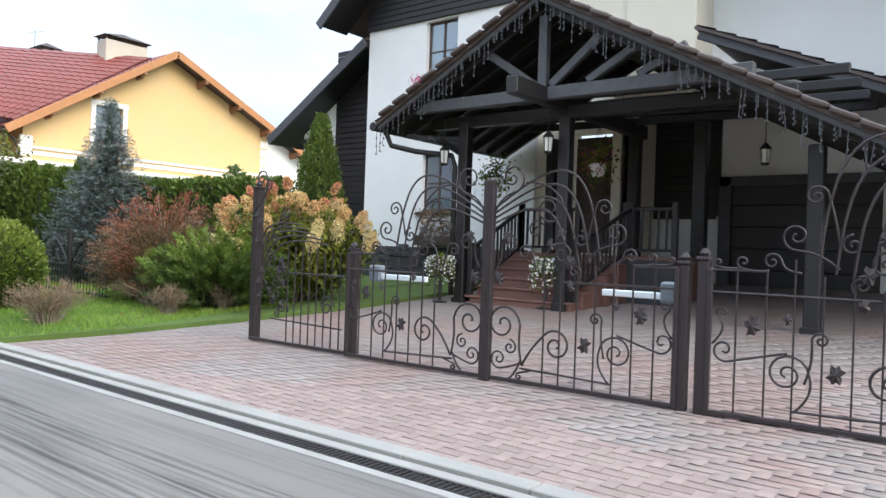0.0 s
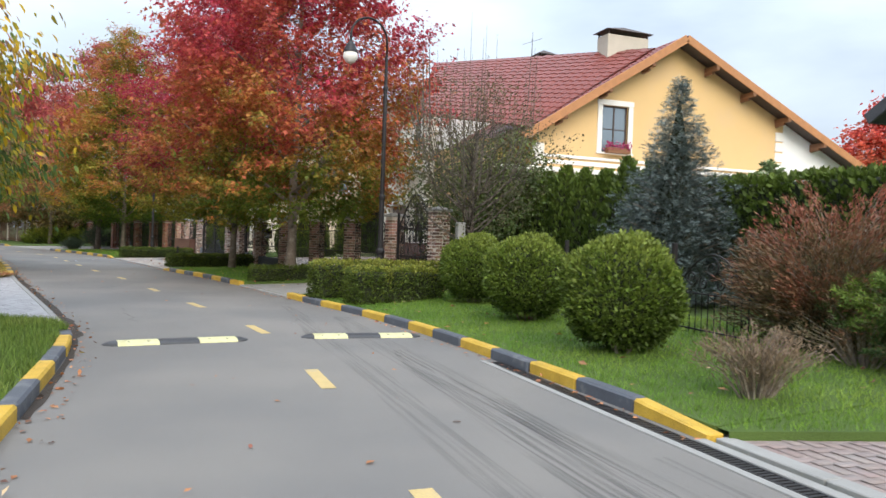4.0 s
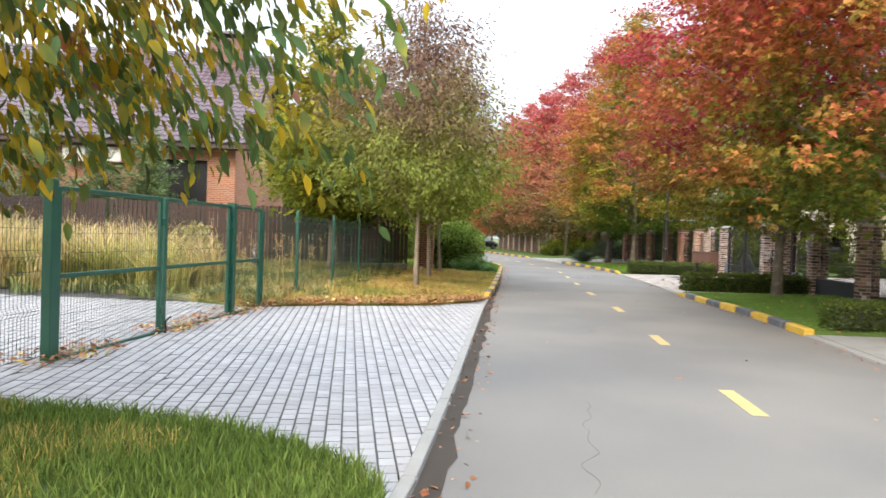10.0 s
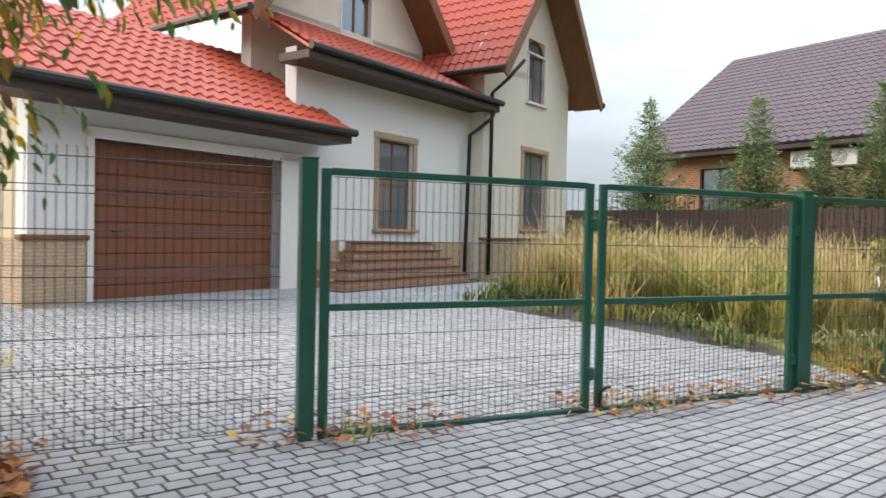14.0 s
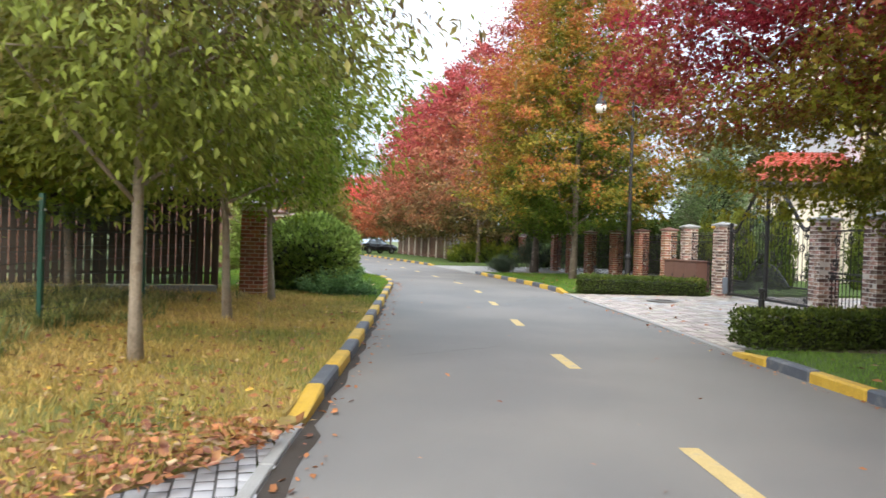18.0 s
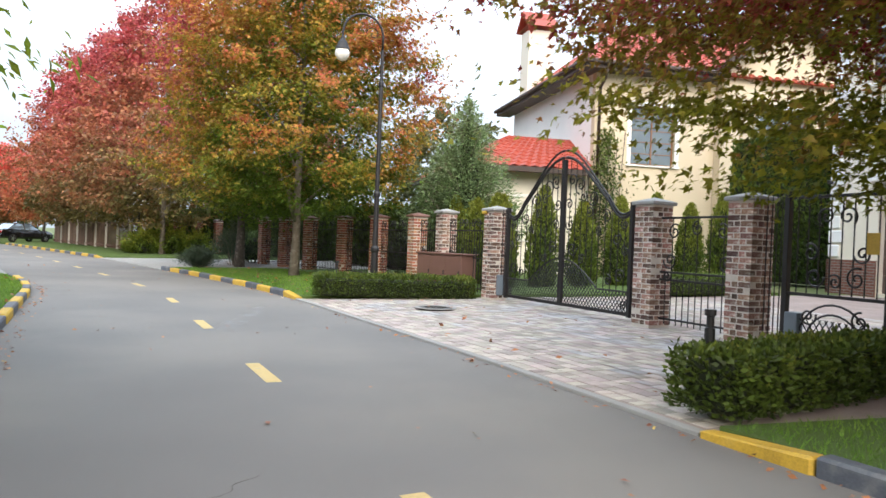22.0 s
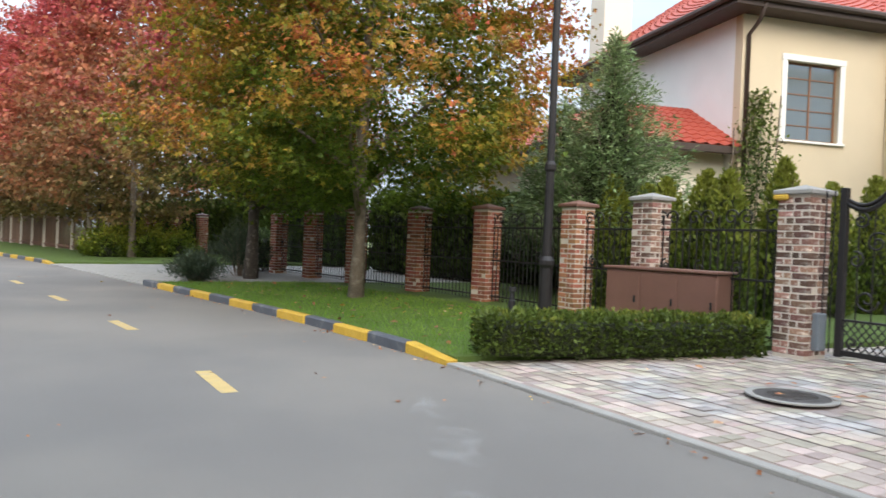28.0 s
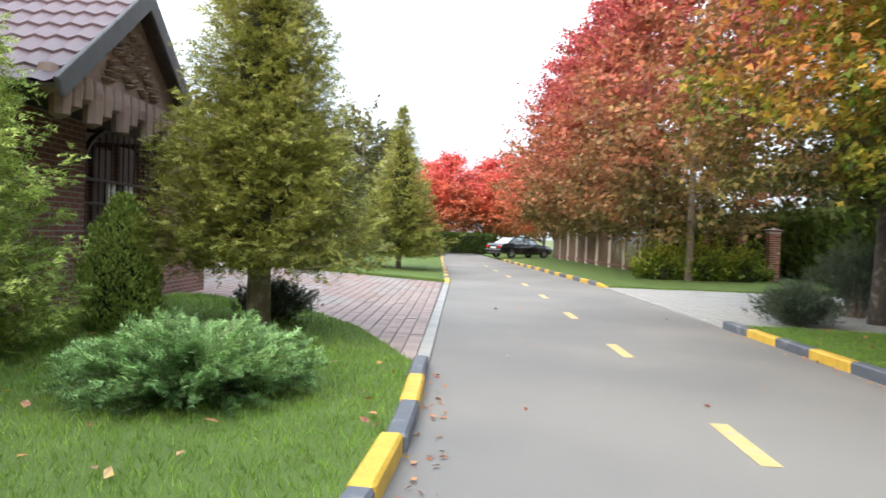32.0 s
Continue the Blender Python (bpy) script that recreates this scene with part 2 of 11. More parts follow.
def join(parts):
    vs, ix, ct, mi, off = [], [], [], [], 0
    for (v, i, c), m in parts:
        vs.append(v), ix.append(np.asarray(i) + off), ct.append(c), mi.append(np.full(len(c), m))
        off += len(v)
    return np.concatenate(vs), np.concatenate(ix), np.concatenate(ct), np.concatenate(mi)


def smooth_line(pts, step=0.5, soft=2.0):
    """x sorted falling; returns a function y(x), rounded over soft metres."""
    p = sorted(pts)
    xs = np.arange(p[0][0], p[-1][0], step)
    ys = np.interp(xs, [a for a, _ in p], [b for _, b in p])
    k = int(soft / step) * 2 + 1
    pad = np.r_[np.full(k // 2, ys[0]) + (np.arange(k // 2) - k // 2) * (ys[1] - ys[0]), ys, ys[-1] + (np.arange(k // 2) + 1) * (ys[-1] - ys[-2])]
    ys2 = np.convolve(pad, np.ones(k) / k, "valid")
    return lambda x: float(np.interp(x, xs, ys2)) if np.ndim(x) == 0 else np.interp(x, xs, ys2)

# ---- materials ----
def material(name, colour, rough=0.6, metal=0.0, vary=0.15, scale=3.0, fine=60.0, bump=0.2, other=None, other_at=0.55, island=0.0, objrand=0.0, spec=0.5, hue=0.0, bumpdist=0.01, coat=0.0, coarse=0.5):
    """A surface: colour varied at two scales, a second colour in patches, fine relief."""
    mt = bpy.data.materials.new(name)
    mt.use_nodes = True
    N, L = mt.node_tree.nodes, mt.node_tree.links
    b = N["Principled BSDF"]
    tc = N.new("ShaderNodeTexCoord")
    big, small = N.new("ShaderNodeTexNoise"), N.new("ShaderNodeTexNoise")
    big.inputs["Scale"].default_value, big.inputs["Detail"].default_value = scale, 5
    big.inputs["Roughness"].default_value = coarse
    small.inputs["Scale"].default_value, small.inputs["Detail"].default_value = fine, 4
    for t in (big, small):
        L.new(tc.outputs["Object"], t.inputs["Vector"])
    base = None
    if other is not None:
        ramp = N.new("ShaderNodeMapRange")
        ramp.inputs[1].default_value, ramp.inputs[2].default_value = other_at - 0.08, other_at + 0.08
        L.new(big.outputs["Fac"], ramp.inputs[0])
        mx = N.new("ShaderNodeMix")
        mx.data_type = "RGBA"
        mx.inputs[6].default_value, mx.inputs[7].default_value = (*colour, 1), (*other, 1)
        L.new(ramp.outputs[0], mx.inputs[0])
        base = mx.outputs[2]
    else:
        rgb = N.new("ShaderNodeRGB")
        rgb.outputs[0].default_value = (*colour, 1)
        base = rgb.outputs[0]
    add = N.new("ShaderNodeMath")
    add.operation = "ADD"
    L.new(big.outputs["Fac"], add.inputs[0])
    L.new(small.outputs["Fac"], add.inputs[1])
    rv = N.new("ShaderNodeMapRange")
    rv.inputs[1].default_value, rv.inputs[2].default_value = 0.6, 1.4
    rv.inputs[3].default_value, rv.inputs[4].default_value = 1 - vary, 1 + vary
    L.new(add.outputs[0], rv.inputs[0])
    val = rv.outputs[0]
    hsv = N.new("ShaderNodeHueSaturation")
    rnd = None
    if island or objrand:
        rnd = N.new("ShaderNodeNewGeometry").outputs["Random Per Island"] if island else N.new("ShaderNodeObjectInfo").outputs["Random"]
        amt = island or objrand
        r2 = N.new("ShaderNodeMapRange")
        r2.inputs[3].default_value, r2.inputs[4].default_value = 1 - amt, 1 + amt
        L.new(rnd, r2.inputs[0])
        mu = N.new("ShaderNodeMath")
        mu.operation = "MULTIPLY"
        L.new(val, mu.inputs[0])
        L.new(r2.outputs[0], mu.inputs[1])
        val = mu.outputs[0]
        if hue:
            wn_ = N.new("ShaderNodeTexWhiteNoise")
            wn_.noise_dimensions = "1D"
            L.new(rnd, wn_.inputs["W"])
            r3 = N.new("ShaderNodeMapRange")
            r3.inputs[3].default_value, r3.inputs[4].default_value = 0.5 - hue, 0.5 + hue
            L.new(wn_.outputs["Value"], r3.inputs[0])
            L.new(r3.outputs[0], hsv.inputs["Hue"])
    L.new(base, hsv.inputs["Color"])
    L.new(val, hsv.inputs["Value"])
    L.new(hsv.outputs[0], b.inputs["Base Color"])
    rr = N.new("ShaderNodeMapRange")
    rr.inputs[3].default_value, rr.inputs[4].default_value = max(0.02, rough - 0.1), min(1, rough + 0.1)
    L.new(small.outputs["Fac"], rr.inputs[0])
    L.new(rr.outputs[0], b.inputs["Roughness"])
    b.inputs["Metallic"].default_value = metal
    b.inputs["Specular IOR Level"].default_value = spec
    b.inputs["Coat Weight"].default_value = coat
    if bump:
        bp = N.new("ShaderNodeBump")
        bp.inputs["Strength"].default_value, bp.inputs["Distance"].default_value = bump, bumpdist
        L.new(small.outputs["Fac"], bp.inputs["Height"])
        L.new(bp.outputs[0], b.inputs["Normal"])
    return mt


def leaf_material(name, stops, zlow=0.0, zhigh=1.0, spread=0.25, noise_scale=0.5, island=0.3, through_light=0.45, rough=0.5, outer=0.0, reach=3.6):
    """Foliage whose colour runs through stops with height and towards the crown's outside, patchy, and differs from leaf to leaf."""
    mt = bpy.data.materials.new(name)
    mt.use_nodes = True
    N, L = mt.node_tree.nodes, mt.node_tree.links
    b, out = N["Principled BSDF"], N["Material Output"]
    tc, sp = N.new("ShaderNodeTexCoord"), N.new("ShaderNodeSeparateXYZ")
    L.new(tc.outputs["Object"], sp.inputs[0])
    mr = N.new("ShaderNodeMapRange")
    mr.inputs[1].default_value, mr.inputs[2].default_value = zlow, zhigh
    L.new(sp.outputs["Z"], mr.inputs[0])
    no = N.new("ShaderNodeTexNoise")
    no.inputs["Scale"].default_value, no.inputs["Detail"].default_value = noise_scale, 2
    L.new(tc.outputs["Object"], no.inputs["Vector"])
    n2 = N.new("ShaderNodeMapRange")
    n2.inputs[1].default_value, n2.inputs[2].default_value = 0.3, 0.7
    n2.inputs[3].default_value, n2.inputs[4].default_value = -spread, spread
    L.new(no.outputs["Fac"], n2.inputs[0])
    geo = N.new("ShaderNodeNewGeometry")
    r1 = N.new("ShaderNodeMapRange")
    r1.inputs[3].default_value, r1.inputs[4].default_value = -island * 0.5, island * 0.5
    L.new(geo.outputs["Random Per Island"], r1.inputs[0])
    s1, s2 = N.new("ShaderNodeMath"), N.new("ShaderNodeMath")
    L.new(mr.outputs[0], s1.inputs[0])
    L.new(n2.outputs[0], s1.inputs[1])
    L.new(s1.outputs[0], s2.inputs[0])
    L.new(r1.outputs[0], s2.inputs[1])
    last = s2
    if outer:
        # sunlit leaves at the ends of the twigs turn first
        flat, ln, rd = N.new("ShaderNodeVectorMath"), N.new("ShaderNodeVectorMath"), N.new("ShaderNodeMapRange")
        flat.operation, ln.operation = "MULTIPLY", "LENGTH"
        flat.inputs[1].default_value = (1, 1, 0)
        rd.inputs[1].default_value, rd.inputs[2].default_value = reach * 0.3, reach
        rd.inputs[3].default_value, rd.inputs[4].default_value = -outer, outer
        last = N.new("ShaderNodeMath")
        L.new(tc.outputs["Object"], flat.inputs[0])
        L.new(flat.outputs[0], ln.inputs[0])
        L.new(ln.outputs["Value"], rd.inputs[0])
        L.new(s2.outputs[0], last.inputs[0])
        L.new(rd.outputs[0], last.inputs[1])
    ramp = N.new("ShaderNodeValToRGB")
    el = ramp.color_ramp.elements
    while len(el) < len(stops):
        el.new(0.5)
    for e, (p, c) in zip(el, stops):
        e.position, e.color = p, (*c, 1)
    L.new(last.outputs[0], ramp.inputs[0])
    wnz = N.new("ShaderNodeTexWhiteNoise")
    wnz.noise_dimensions = "1D"
    L.new(geo.outputs["Random Per Island"], wnz.inputs["W"])
    vr = N.new("ShaderNodeMapRange")
    vr.inputs[3].default_value, vr.inputs[4].default_value = 0.6, 1.6
    L.new(wnz.outputs["Value"], vr.inputs[0])
    hsv = N.new("ShaderNodeHueSaturation")
    L.new(ramp.outputs[0], hsv.inputs["Color"])
    L.new(vr.outputs[0], hsv.inputs["Value"])
    L.new(hsv.outputs[0], b.inputs["Base Color"])
    b.inputs["Roughness"].default_value = rough
    b.inputs["Specular IOR Level"].default_value = 0.3
    tr = N.new("ShaderNodeBsdfTranslucent")
    L.new(hsv.outputs[0], tr.inputs[0])
    mx = N.new("ShaderNodeMixShader")
    mx.inputs[0].default_value = through_light
    L.new(b.outputs[0], mx.inputs[1])
    L.new(tr.outputs[0], mx.inputs[2])
    L.new(mx.outputs[0], out.inputs[0])
    return mt


M_asphalt = material("asphalt", (0.180, 0.172, 0.164), 0.85, vary=0.24, scale=0.35, fine=170, bump=0.8, other=(0.194, 0.182, 0.168), other_at=0.5, coarse=0.45, bumpdist=0.006)
M_ground = material("ground_grass", (0.10, 0.13, 0.04), 0.95, vary=0.3, scale=0.8, fine=30, bump=0.5, other=(0.14, 0.13, 0.06), other_at=0.6)
M_lawn = material("lawn_soil", (0.085, 0.14, 0.025), 0.95, vary=0.3, scale=1.2, fine=90, bump=0.8, bumpdist=0.03)
M_drylawn = material("dry_lawn_soil", (0.36, 0.265, 0.085), 0.95, vary=0.3, scale=0.9, fine=70, bump=0.8, bumpdist=0.03, other=(0.13, 0.17, 0.045), other_at=0.56)
M_field = material("weedy_field", (0.24, 0.24, 0.10), 0.95, vary=0.35, scale=0.7, fine=50, bump=0.8, bumpdist=0.04, other=(0.34, 0.26, 0.14), other_at=0.5)
M_soil = material("dark_soil", (0.045, 0.035, 0.027), 0.95, vary=0.3, scale=3, fine=80, bump=0.8)
M_sand = material("paver_joint", (0.30, 0.24, 0.22), 0.95, vary=0.25, scale=2, fine=120, bump=0.5)
M_joint_grey = material("paver_joint_dark", (0.075, 0.071, 0.068), 0.95, vary=0.3, scale=2, fine=120, bump=0.5)
M_pink = material("pink_paver", (0.29, 0.205, 0.185), 0.85, vary=0.18, scale=0.7, fine=160, bump=0.2, other=(0.255, 0.225, 0.21), other_at=0.5, island=0.10, hue=0.012)
M_pinkobj = material("pink_paver_single", (0.275, 0.213, 0.197), 0.85, vary=0.18, scale=6, fine=160, bump=0.2, objrand=0.12, hue=0.012)
M_grey = material("grey_paver", (0.365, 0.36, 0.368), 0.85, vary=0.12, scale=1.5, fine=150, bump=0.3, island=0.12)
M_greyobj = material("grey_paver_single", (0.365, 0.36, 0.368), 0.85, vary=0.12, scale=6, fine=150, bump=0.3, objrand=0.12)
M_cobble = material("mixed_cobble", (0.43, 0.365, 0.31), 0.8, vary=0.15, scale=1.2, fine=120, bump=0.4, other=(0.37, 0.355, 0.35), other_at=0.55, island=0.3, hue=0.045)
M_cobbleobj = material("mixed_cobble_single", (0.42, 0.365, 0.32), 0.8, vary=0.15, scale=8, fine=120, bump=0.4, objrand=0.3, hue=0.045)
M_concrete = material("concrete", (0.30, 0.295, 0.28), 0.85, vary=0.2, scale=2, fine=90, bump=0.3)
M_yellow = material("kerb_yellow_paint", (0.55, 0.345, 0.04), 0.6, vary=0.28, scale=5, fine=60, bump=0.25, other=(0.50, 0.33, 0.06), other_at=0.66)
M_dark = material("kerb_dark_paint", (0.085, 0.095, 0.115), 0.6, vary=0.25, scale=5, fine=60, bump=0.25, other=(0.16, 0.165, 0.17), other_at=0.64)
M_line = material("road_yellow_line", (0.53, 0.395, 0.17), 0.75, vary=0.2, scale=5, fine=60, bump=0.2, other=(0.36, 0.30, 0.20), other_at=0.62)
M_bumpy = material("bump_yellow", (0.60, 0.58, 0.32), 0.6, vary=0.15, scale=6, fine=70, bump=0.3, other=(0.45, 0.42, 0.22), other_at=0.64)
M_bumpd = material("bump_black", (0.05, 0.052, 0.058), 0.6, vary=0.25, scale=6, fine=70, bump=0.3)
M_iron = material("black_iron", (0.022, 0.020, 0.021), 0.45, metal=0.3, vary=0.2, scale=8, fine=90, bump=0.15)
M_ironb = material("brown_iron", (0.034, 0.027, 0.029), 0.45, metal=0.3, vary=0.2, scale=8, fine=90, bump=0.15)
M_castiron = material("worn_cast_iron", (0.075, 0.07, 0.068), 0.55, metal=0.3, vary=0.3, scale=9, fine=70, bump=0.3)
M_steel = material("grey_steel", (0.35, 0.36, 0.38), 0.35, metal=0.8, vary=0.1, scale=8, fine=90, bump=0.1)
M_green = material("green_coated_steel", (0.012, 0.085, 0.055), 0.4, metal=0.0, vary=0.15, scale=6, fine=80, bump=0.1)
M_wire = material("dark_green_wire", (0.008, 0.026, 0.021), 0.5, vary=0.1, bump=0)
M_white = material("white_render", (0.78, 0.78, 0.77), 0.85, vary=0.05, scale=1.2, fine=120, bump=0.2)
M_cream = material("cream_render", (0.62, 0.52, 0.37), 0.85, vary=0.05, scale=1.0, fine=120, bump=0.2)
M_ivory = material("ivory_render", (0.74, 0.69, 0.58), 0.85, vary=0.05, scale=1.0, fine=120, bump=0.2)
M_yellowwall = material("yellow_render", (0.66, 0.45, 0.21), 0.85, vary=0.06, scale=0.8, fine=120, bump=0.2, other=(0.62, 0.43, 0.22), other_at=0.6)
M_trim = material("white_trim", (0.78, 0.76, 0.72), 0.7, vary=0.05, scale=2, fine=80, bump=0.1)
M_chimney = material("grey_cream_chimney_render", (0.50, 0.46, 0.38), 0.85, vary=0.12, scale=2, fine=80, bump=0.2)
M_blackwood = material("black_stained_timber", (0.012, 0.011, 0.012), 0.45, vary=0.25, scale=6, fine=50, bump=0.3)
M_greywood = material("worn_dark_timber", (0.070, 0.072, 0.080), 0.6, vary=0.3, scale=6, fine=50, bump=0.3)
M_brownwood = material("brown_timber", (0.20, 0.09, 0.04), 0.6, vary=0.2, scale=5, fine=60, bump=0.2)
M_darkbrown = material("dark_brown_timber", (0.055, 0.035, 0.028), 0.6, vary=0.25, scale=5, fine=60, bump=0.25)
M_orangewood = material("orange_eave_boards", (0.42, 0.19, 0.075), 0.6, vary=0.2, scale=4, fine=60, bump=0.2)
M_tile_dark = material("dark_brown_roof_tile", (0.075, 0.055, 0.05), 0.6, vary=0.2, scale=2, fine=60, bump=0.2, island=0.12)
M_tile_red = material("red_roof_tile", (0.34, 0.055, 0.03), 0.5, vary=0.15, scale=1.0, fine=60, bump=0.15)
M_tile_orange = material("orange_red_roof_tile", (0.44, 0.08, 0.045), 0.5, vary=0.15, scale=1.0, fine=60, bump=0.15)
M_tile_wine = material("wine_red_metal_tile", (0.20, 0.055, 0.045), 0.45, vary=0.2, scale=0.8, fine=60, bump=0.15)
M_tile_plum = material("plum_brown_metal_tile", (0.105, 0.07, 0.085), 0.45, vary=0.15, scale=0.8, fine=60, bump=0.15)
M_glass = bpy.data.materials.new("window_glass")
M_glass.use_nodes = True
_b = M_glass.node_tree.nodes["Principled BSDF"]
_b.inputs["Base Color"].default_value, _b.inputs["Roughness"].default_value, _b.inputs["Metallic"].default_value = (0.22, 0.27, 0.31, 1), 0.04, 0.45
_b.inputs["Specular IOR Level"].default_value, _b.inputs["Coat Weight"].default_value = 0.9, 0.6
M_brick = material("red_brown_brick", (0.28, 0.105, 0.06), 0.85, vary=0.2, scale=12, fine=110, bump=0.5, island=0.35, hue=0.02)
M_brickobj = material("tumbled_brick", (0.23, 0.125, 0.092), 0.85, vary=0.4, scale=16, fine=110, bump=0.6, objrand=0.72, hue=0.02, other=(0.46, 0.40, 0.35), other_at=0.63)
M_brickmix = material("tumbled_brick_joined", (0.29, 0.175, 0.13), 0.85, vary=0.3, scale=14, fine=110, bump=0.5, island=0.68, hue=0.03)
M_brickredobj = material("orange_brick_single", (0.36, 0.155, 0.085), 0.85, vary=0.2, scale=12, fine=110, bump=0.5, objrand=0.35, hue=0.02)
M_mortar = material("mortar", (0.60, 0.54, 0.47), 0.9, vary=0.15, scale=8, fine=90, bump=0.4)
M_stone = material("beige_split_stone", (0.40, 0.31, 0.22), 0.85, vary=0.2, scale=6, fine=80, bump=0.5, island=0.3, hue=0.02)
M_darkstone = material("black_rubble_stone", (0.035, 0.036, 0.04), 0.75, vary=0.3, scale=6, fine=60, bump=0.6, island=0.4)
M_stepred = material("red_brown_step_tile", (0.17, 0.085, 0.066), 0.6, vary=0.15, scale=3, fine=80, bump=0.2)
M_garage = material("brown_garage_door", (0.23, 0.082, 0.045), 0.5, vary=0.1, scale=3, fine=60, bump=0.15)
M_garaged = material("dark_brown_garage_door", (0.10, 0.065, 0.055), 0.5, vary=0.1, scale=3, fine=60, bump=0.15)
M_brownsheet = material("brown_fence_sheet", (0.105, 0.058, 0.048), 0.5, vary=0.12, scale=2, fine=60, bump=0.1)
M_rust = material("brown_painted_box", (0.17, 0.085, 0.065), 0.5, vary=0.12, scale=3, fine=60, bump=0.1)
M_bark = material("bark", (0.20, 0.16, 0.125), 0.9, vary=0.35, scale=7, fine=40, bump=0.8, bumpdist=0.02, other=(0.26, 0.23, 0.19), other_at=0.6)
M_barkpale = material("pale_bark", (0.33, 0.28, 0.22), 0.9, vary=0.3, scale=9, fine=40, bump=0.6, bumpdist=0.02, other=(0.20, 0.16, 0.12), other_at=0.6)
M_barkdark = material("dark_flaking_bark", (0.105, 0.085, 0.07), 0.9, vary=0.4, scale=8, fine=36, bump=0.9, bumpdist=0.03, other=(0.22, 0.19, 0.16), other_at=0.62)
M_globe = material("frosted_white_globe", (0.80, 0.78, 0.72), 0.3, vary=0.04, scale=3, fine=30, bump=0)
M_black = material("black_plastic", (0.015, 0.015, 0.016), 0.5, vary=0.1, bump=0)
M_carblack = material("black_car_paint", (0.006, 0.007, 0.009), 0.15, vary=0.05, bump=0, coat=0.8)
M_rubber = material("tyre_rubber", (0.012, 0.012, 0.012), 0.8, vary=0.1, bump=0.1)
M_redlamp = material("red_tail_lamp", (0.35, 0.01, 0.01), 0.2, vary=0.05, bump=0)
M_plate = material("white_plate", (0.75, 0.75, 0.75), 0.4, vary=0.05, bump=0)
M_potwhite = material("white_pot", (0.78, 0.78, 0.76), 0.45, vary=0.04, bump=0)
M_blueplastic = material("grey_blue_plastic", (0.16, 0.19, 0.22), 0.5, vary=0.1, bump=0)
M_postpale = material("pale_post_render", (0.46, 0.41, 0.35), 0.85, vary=0.12, scale=3, fine=60, bump=0.2)
M_fenceboard = material("brown_fence_boards", (0.20, 0.115, 0.075), 0.65, vary=0.2, scale=4, fine=60, bump=0.2, objrand=0.2)
M_carved = material("weathered_carved_boards", (0.27, 0.19, 0.16), 0.7, vary=0.25, scale=5, fine=60, bump=0.3, other=(0.20, 0.13, 0.11), other_at=0.6)
M_rail = material("white_gate_arm", (0.72, 0.78, 0.82), 0.35, vary=0.05, bump=0)

M_maple = leaf_material("maple_leaves_red", [(0.0, (0.12, 0.17, 0.022)), (0.22, (0.25, 0.19, 0.03)), (0.38, (0.42, 0.19, 0.045)), (0.58, (0.46, 0.105, 0.06)), (1.0, (0.44, 0.04, 0.085))], 1.8, 9.4, spread=0.34, island=0.30, through_light=0.4, outer=0.16, reach=3.4)
M_maple2 = leaf_material("maple_leaves_orange", [(0.0, (0.10, 0.16, 0.02)), (0.24, (0.19, 0.21, 0.025)), (0.42, (0.36, 0.25, 0.035)), (0.60, (0.46, 0.20, 0.05)), (0.78, (0.46, 0.12, 0.06)), (1.0, (0.38, 0.05, 0.065))], 1.0, 17.5, spread=0.30, island=0.34, through_light=0.45, outer=0.24, reach=3.7, noise_scale=0.9)
M_maple3 = leaf_material("maple_leaves_scarlet", [(0.0, (0.34, 0.17, 0.07)), (0.4, (0.58, 0.16, 0.085)), (1.0, (0.60, 0.10, 0.095))], 1.5, 9.0, spread=0.3, island=0.3)
M_mapledark = leaf_material("maple_leaves_dark", [(0.0, (0.20, 0.22, 0.022)), (0.38, (0.25, 0.21, 0.026)), (0.56, (0.26, 0.12, 0.035)), (0.68, (0.32, 0.05, 0.05)), (1.0, (0.38, 0.035, 0.065))], 1.2, 5.5, spread=0.30, island=0.34, through_light=0.45)
M_maple5 = leaf_material("maple_leaves_dull", [(0.0, (0.08, 0.095, 0.02)), (0.25, (0.20, 0.16, 0.035)), (0.48, (0.32, 0.20, 0.07)), (0.68, (0.38, 0.13, 0.07)), (1.0, (0.38, 0.06, 0.075))], 1.4, 10.5, spread=0.4, island=0.35, through_light=0.3, outer=0.22, reach=3.6)
M_maple4 = leaf_material("maple_leaves_far", [(0.0, (0.17, 0.14, 0.05)), (0.3, (0.30, 0.15, 0.07)), (0.6, (0.39, 0.13, 0.07)), (1.0, (0.42, 0.08, 0.085))], 2.0, 12.0, spread=0.3, island=0.3, outer=0.12)
M_olive = leaf_material("olive_brown_leaves", [(0.0, (0.21, 0.25, 0.045)), (0.40, (0.22, 0.205, 0.055)), (0.65, (0.21, 0.15, 0.075)), (1.0, (0.21, 0.125, 0.09))], 2.0, 5.3, spread=0.45, island=0.35)
M_wood = leaf_material("dull_wood_leaves", [(0.0, (0.07, 0.09, 0.035)), (0.6, (0.11, 0.115, 0.045)), (1.0, (0.16, 0.14, 0.06))], 0.0, 11.0, spread=0.4, island=0.4)
M_lime = leaf_material("green_ash_leaves", [(0.0, (0.19, 0.27, 0.034)), (0.6, (0.28, 0.31, 0.04)), (1.0, (0.31, 0.26, 0.05))], 2.0, 7.0, spread=0.4, island=0.4)
M_walnut = leaf_material("drooping_autumn_leaves", [(0.0, (0.09, 0.155, 0.05)), (0.30, (0.16, 0.20, 0.045)), (0.46, (0.42, 0.32, 0.03)), (0.68, (0.56, 0.35, 0.02)), (0.84, (0.18, 0.12, 0.10)), (1.0, (0.45, 0.17, 0.08))], 0.0, 6.0, spread=0.45, noise_scale=1.6, island=0.55)
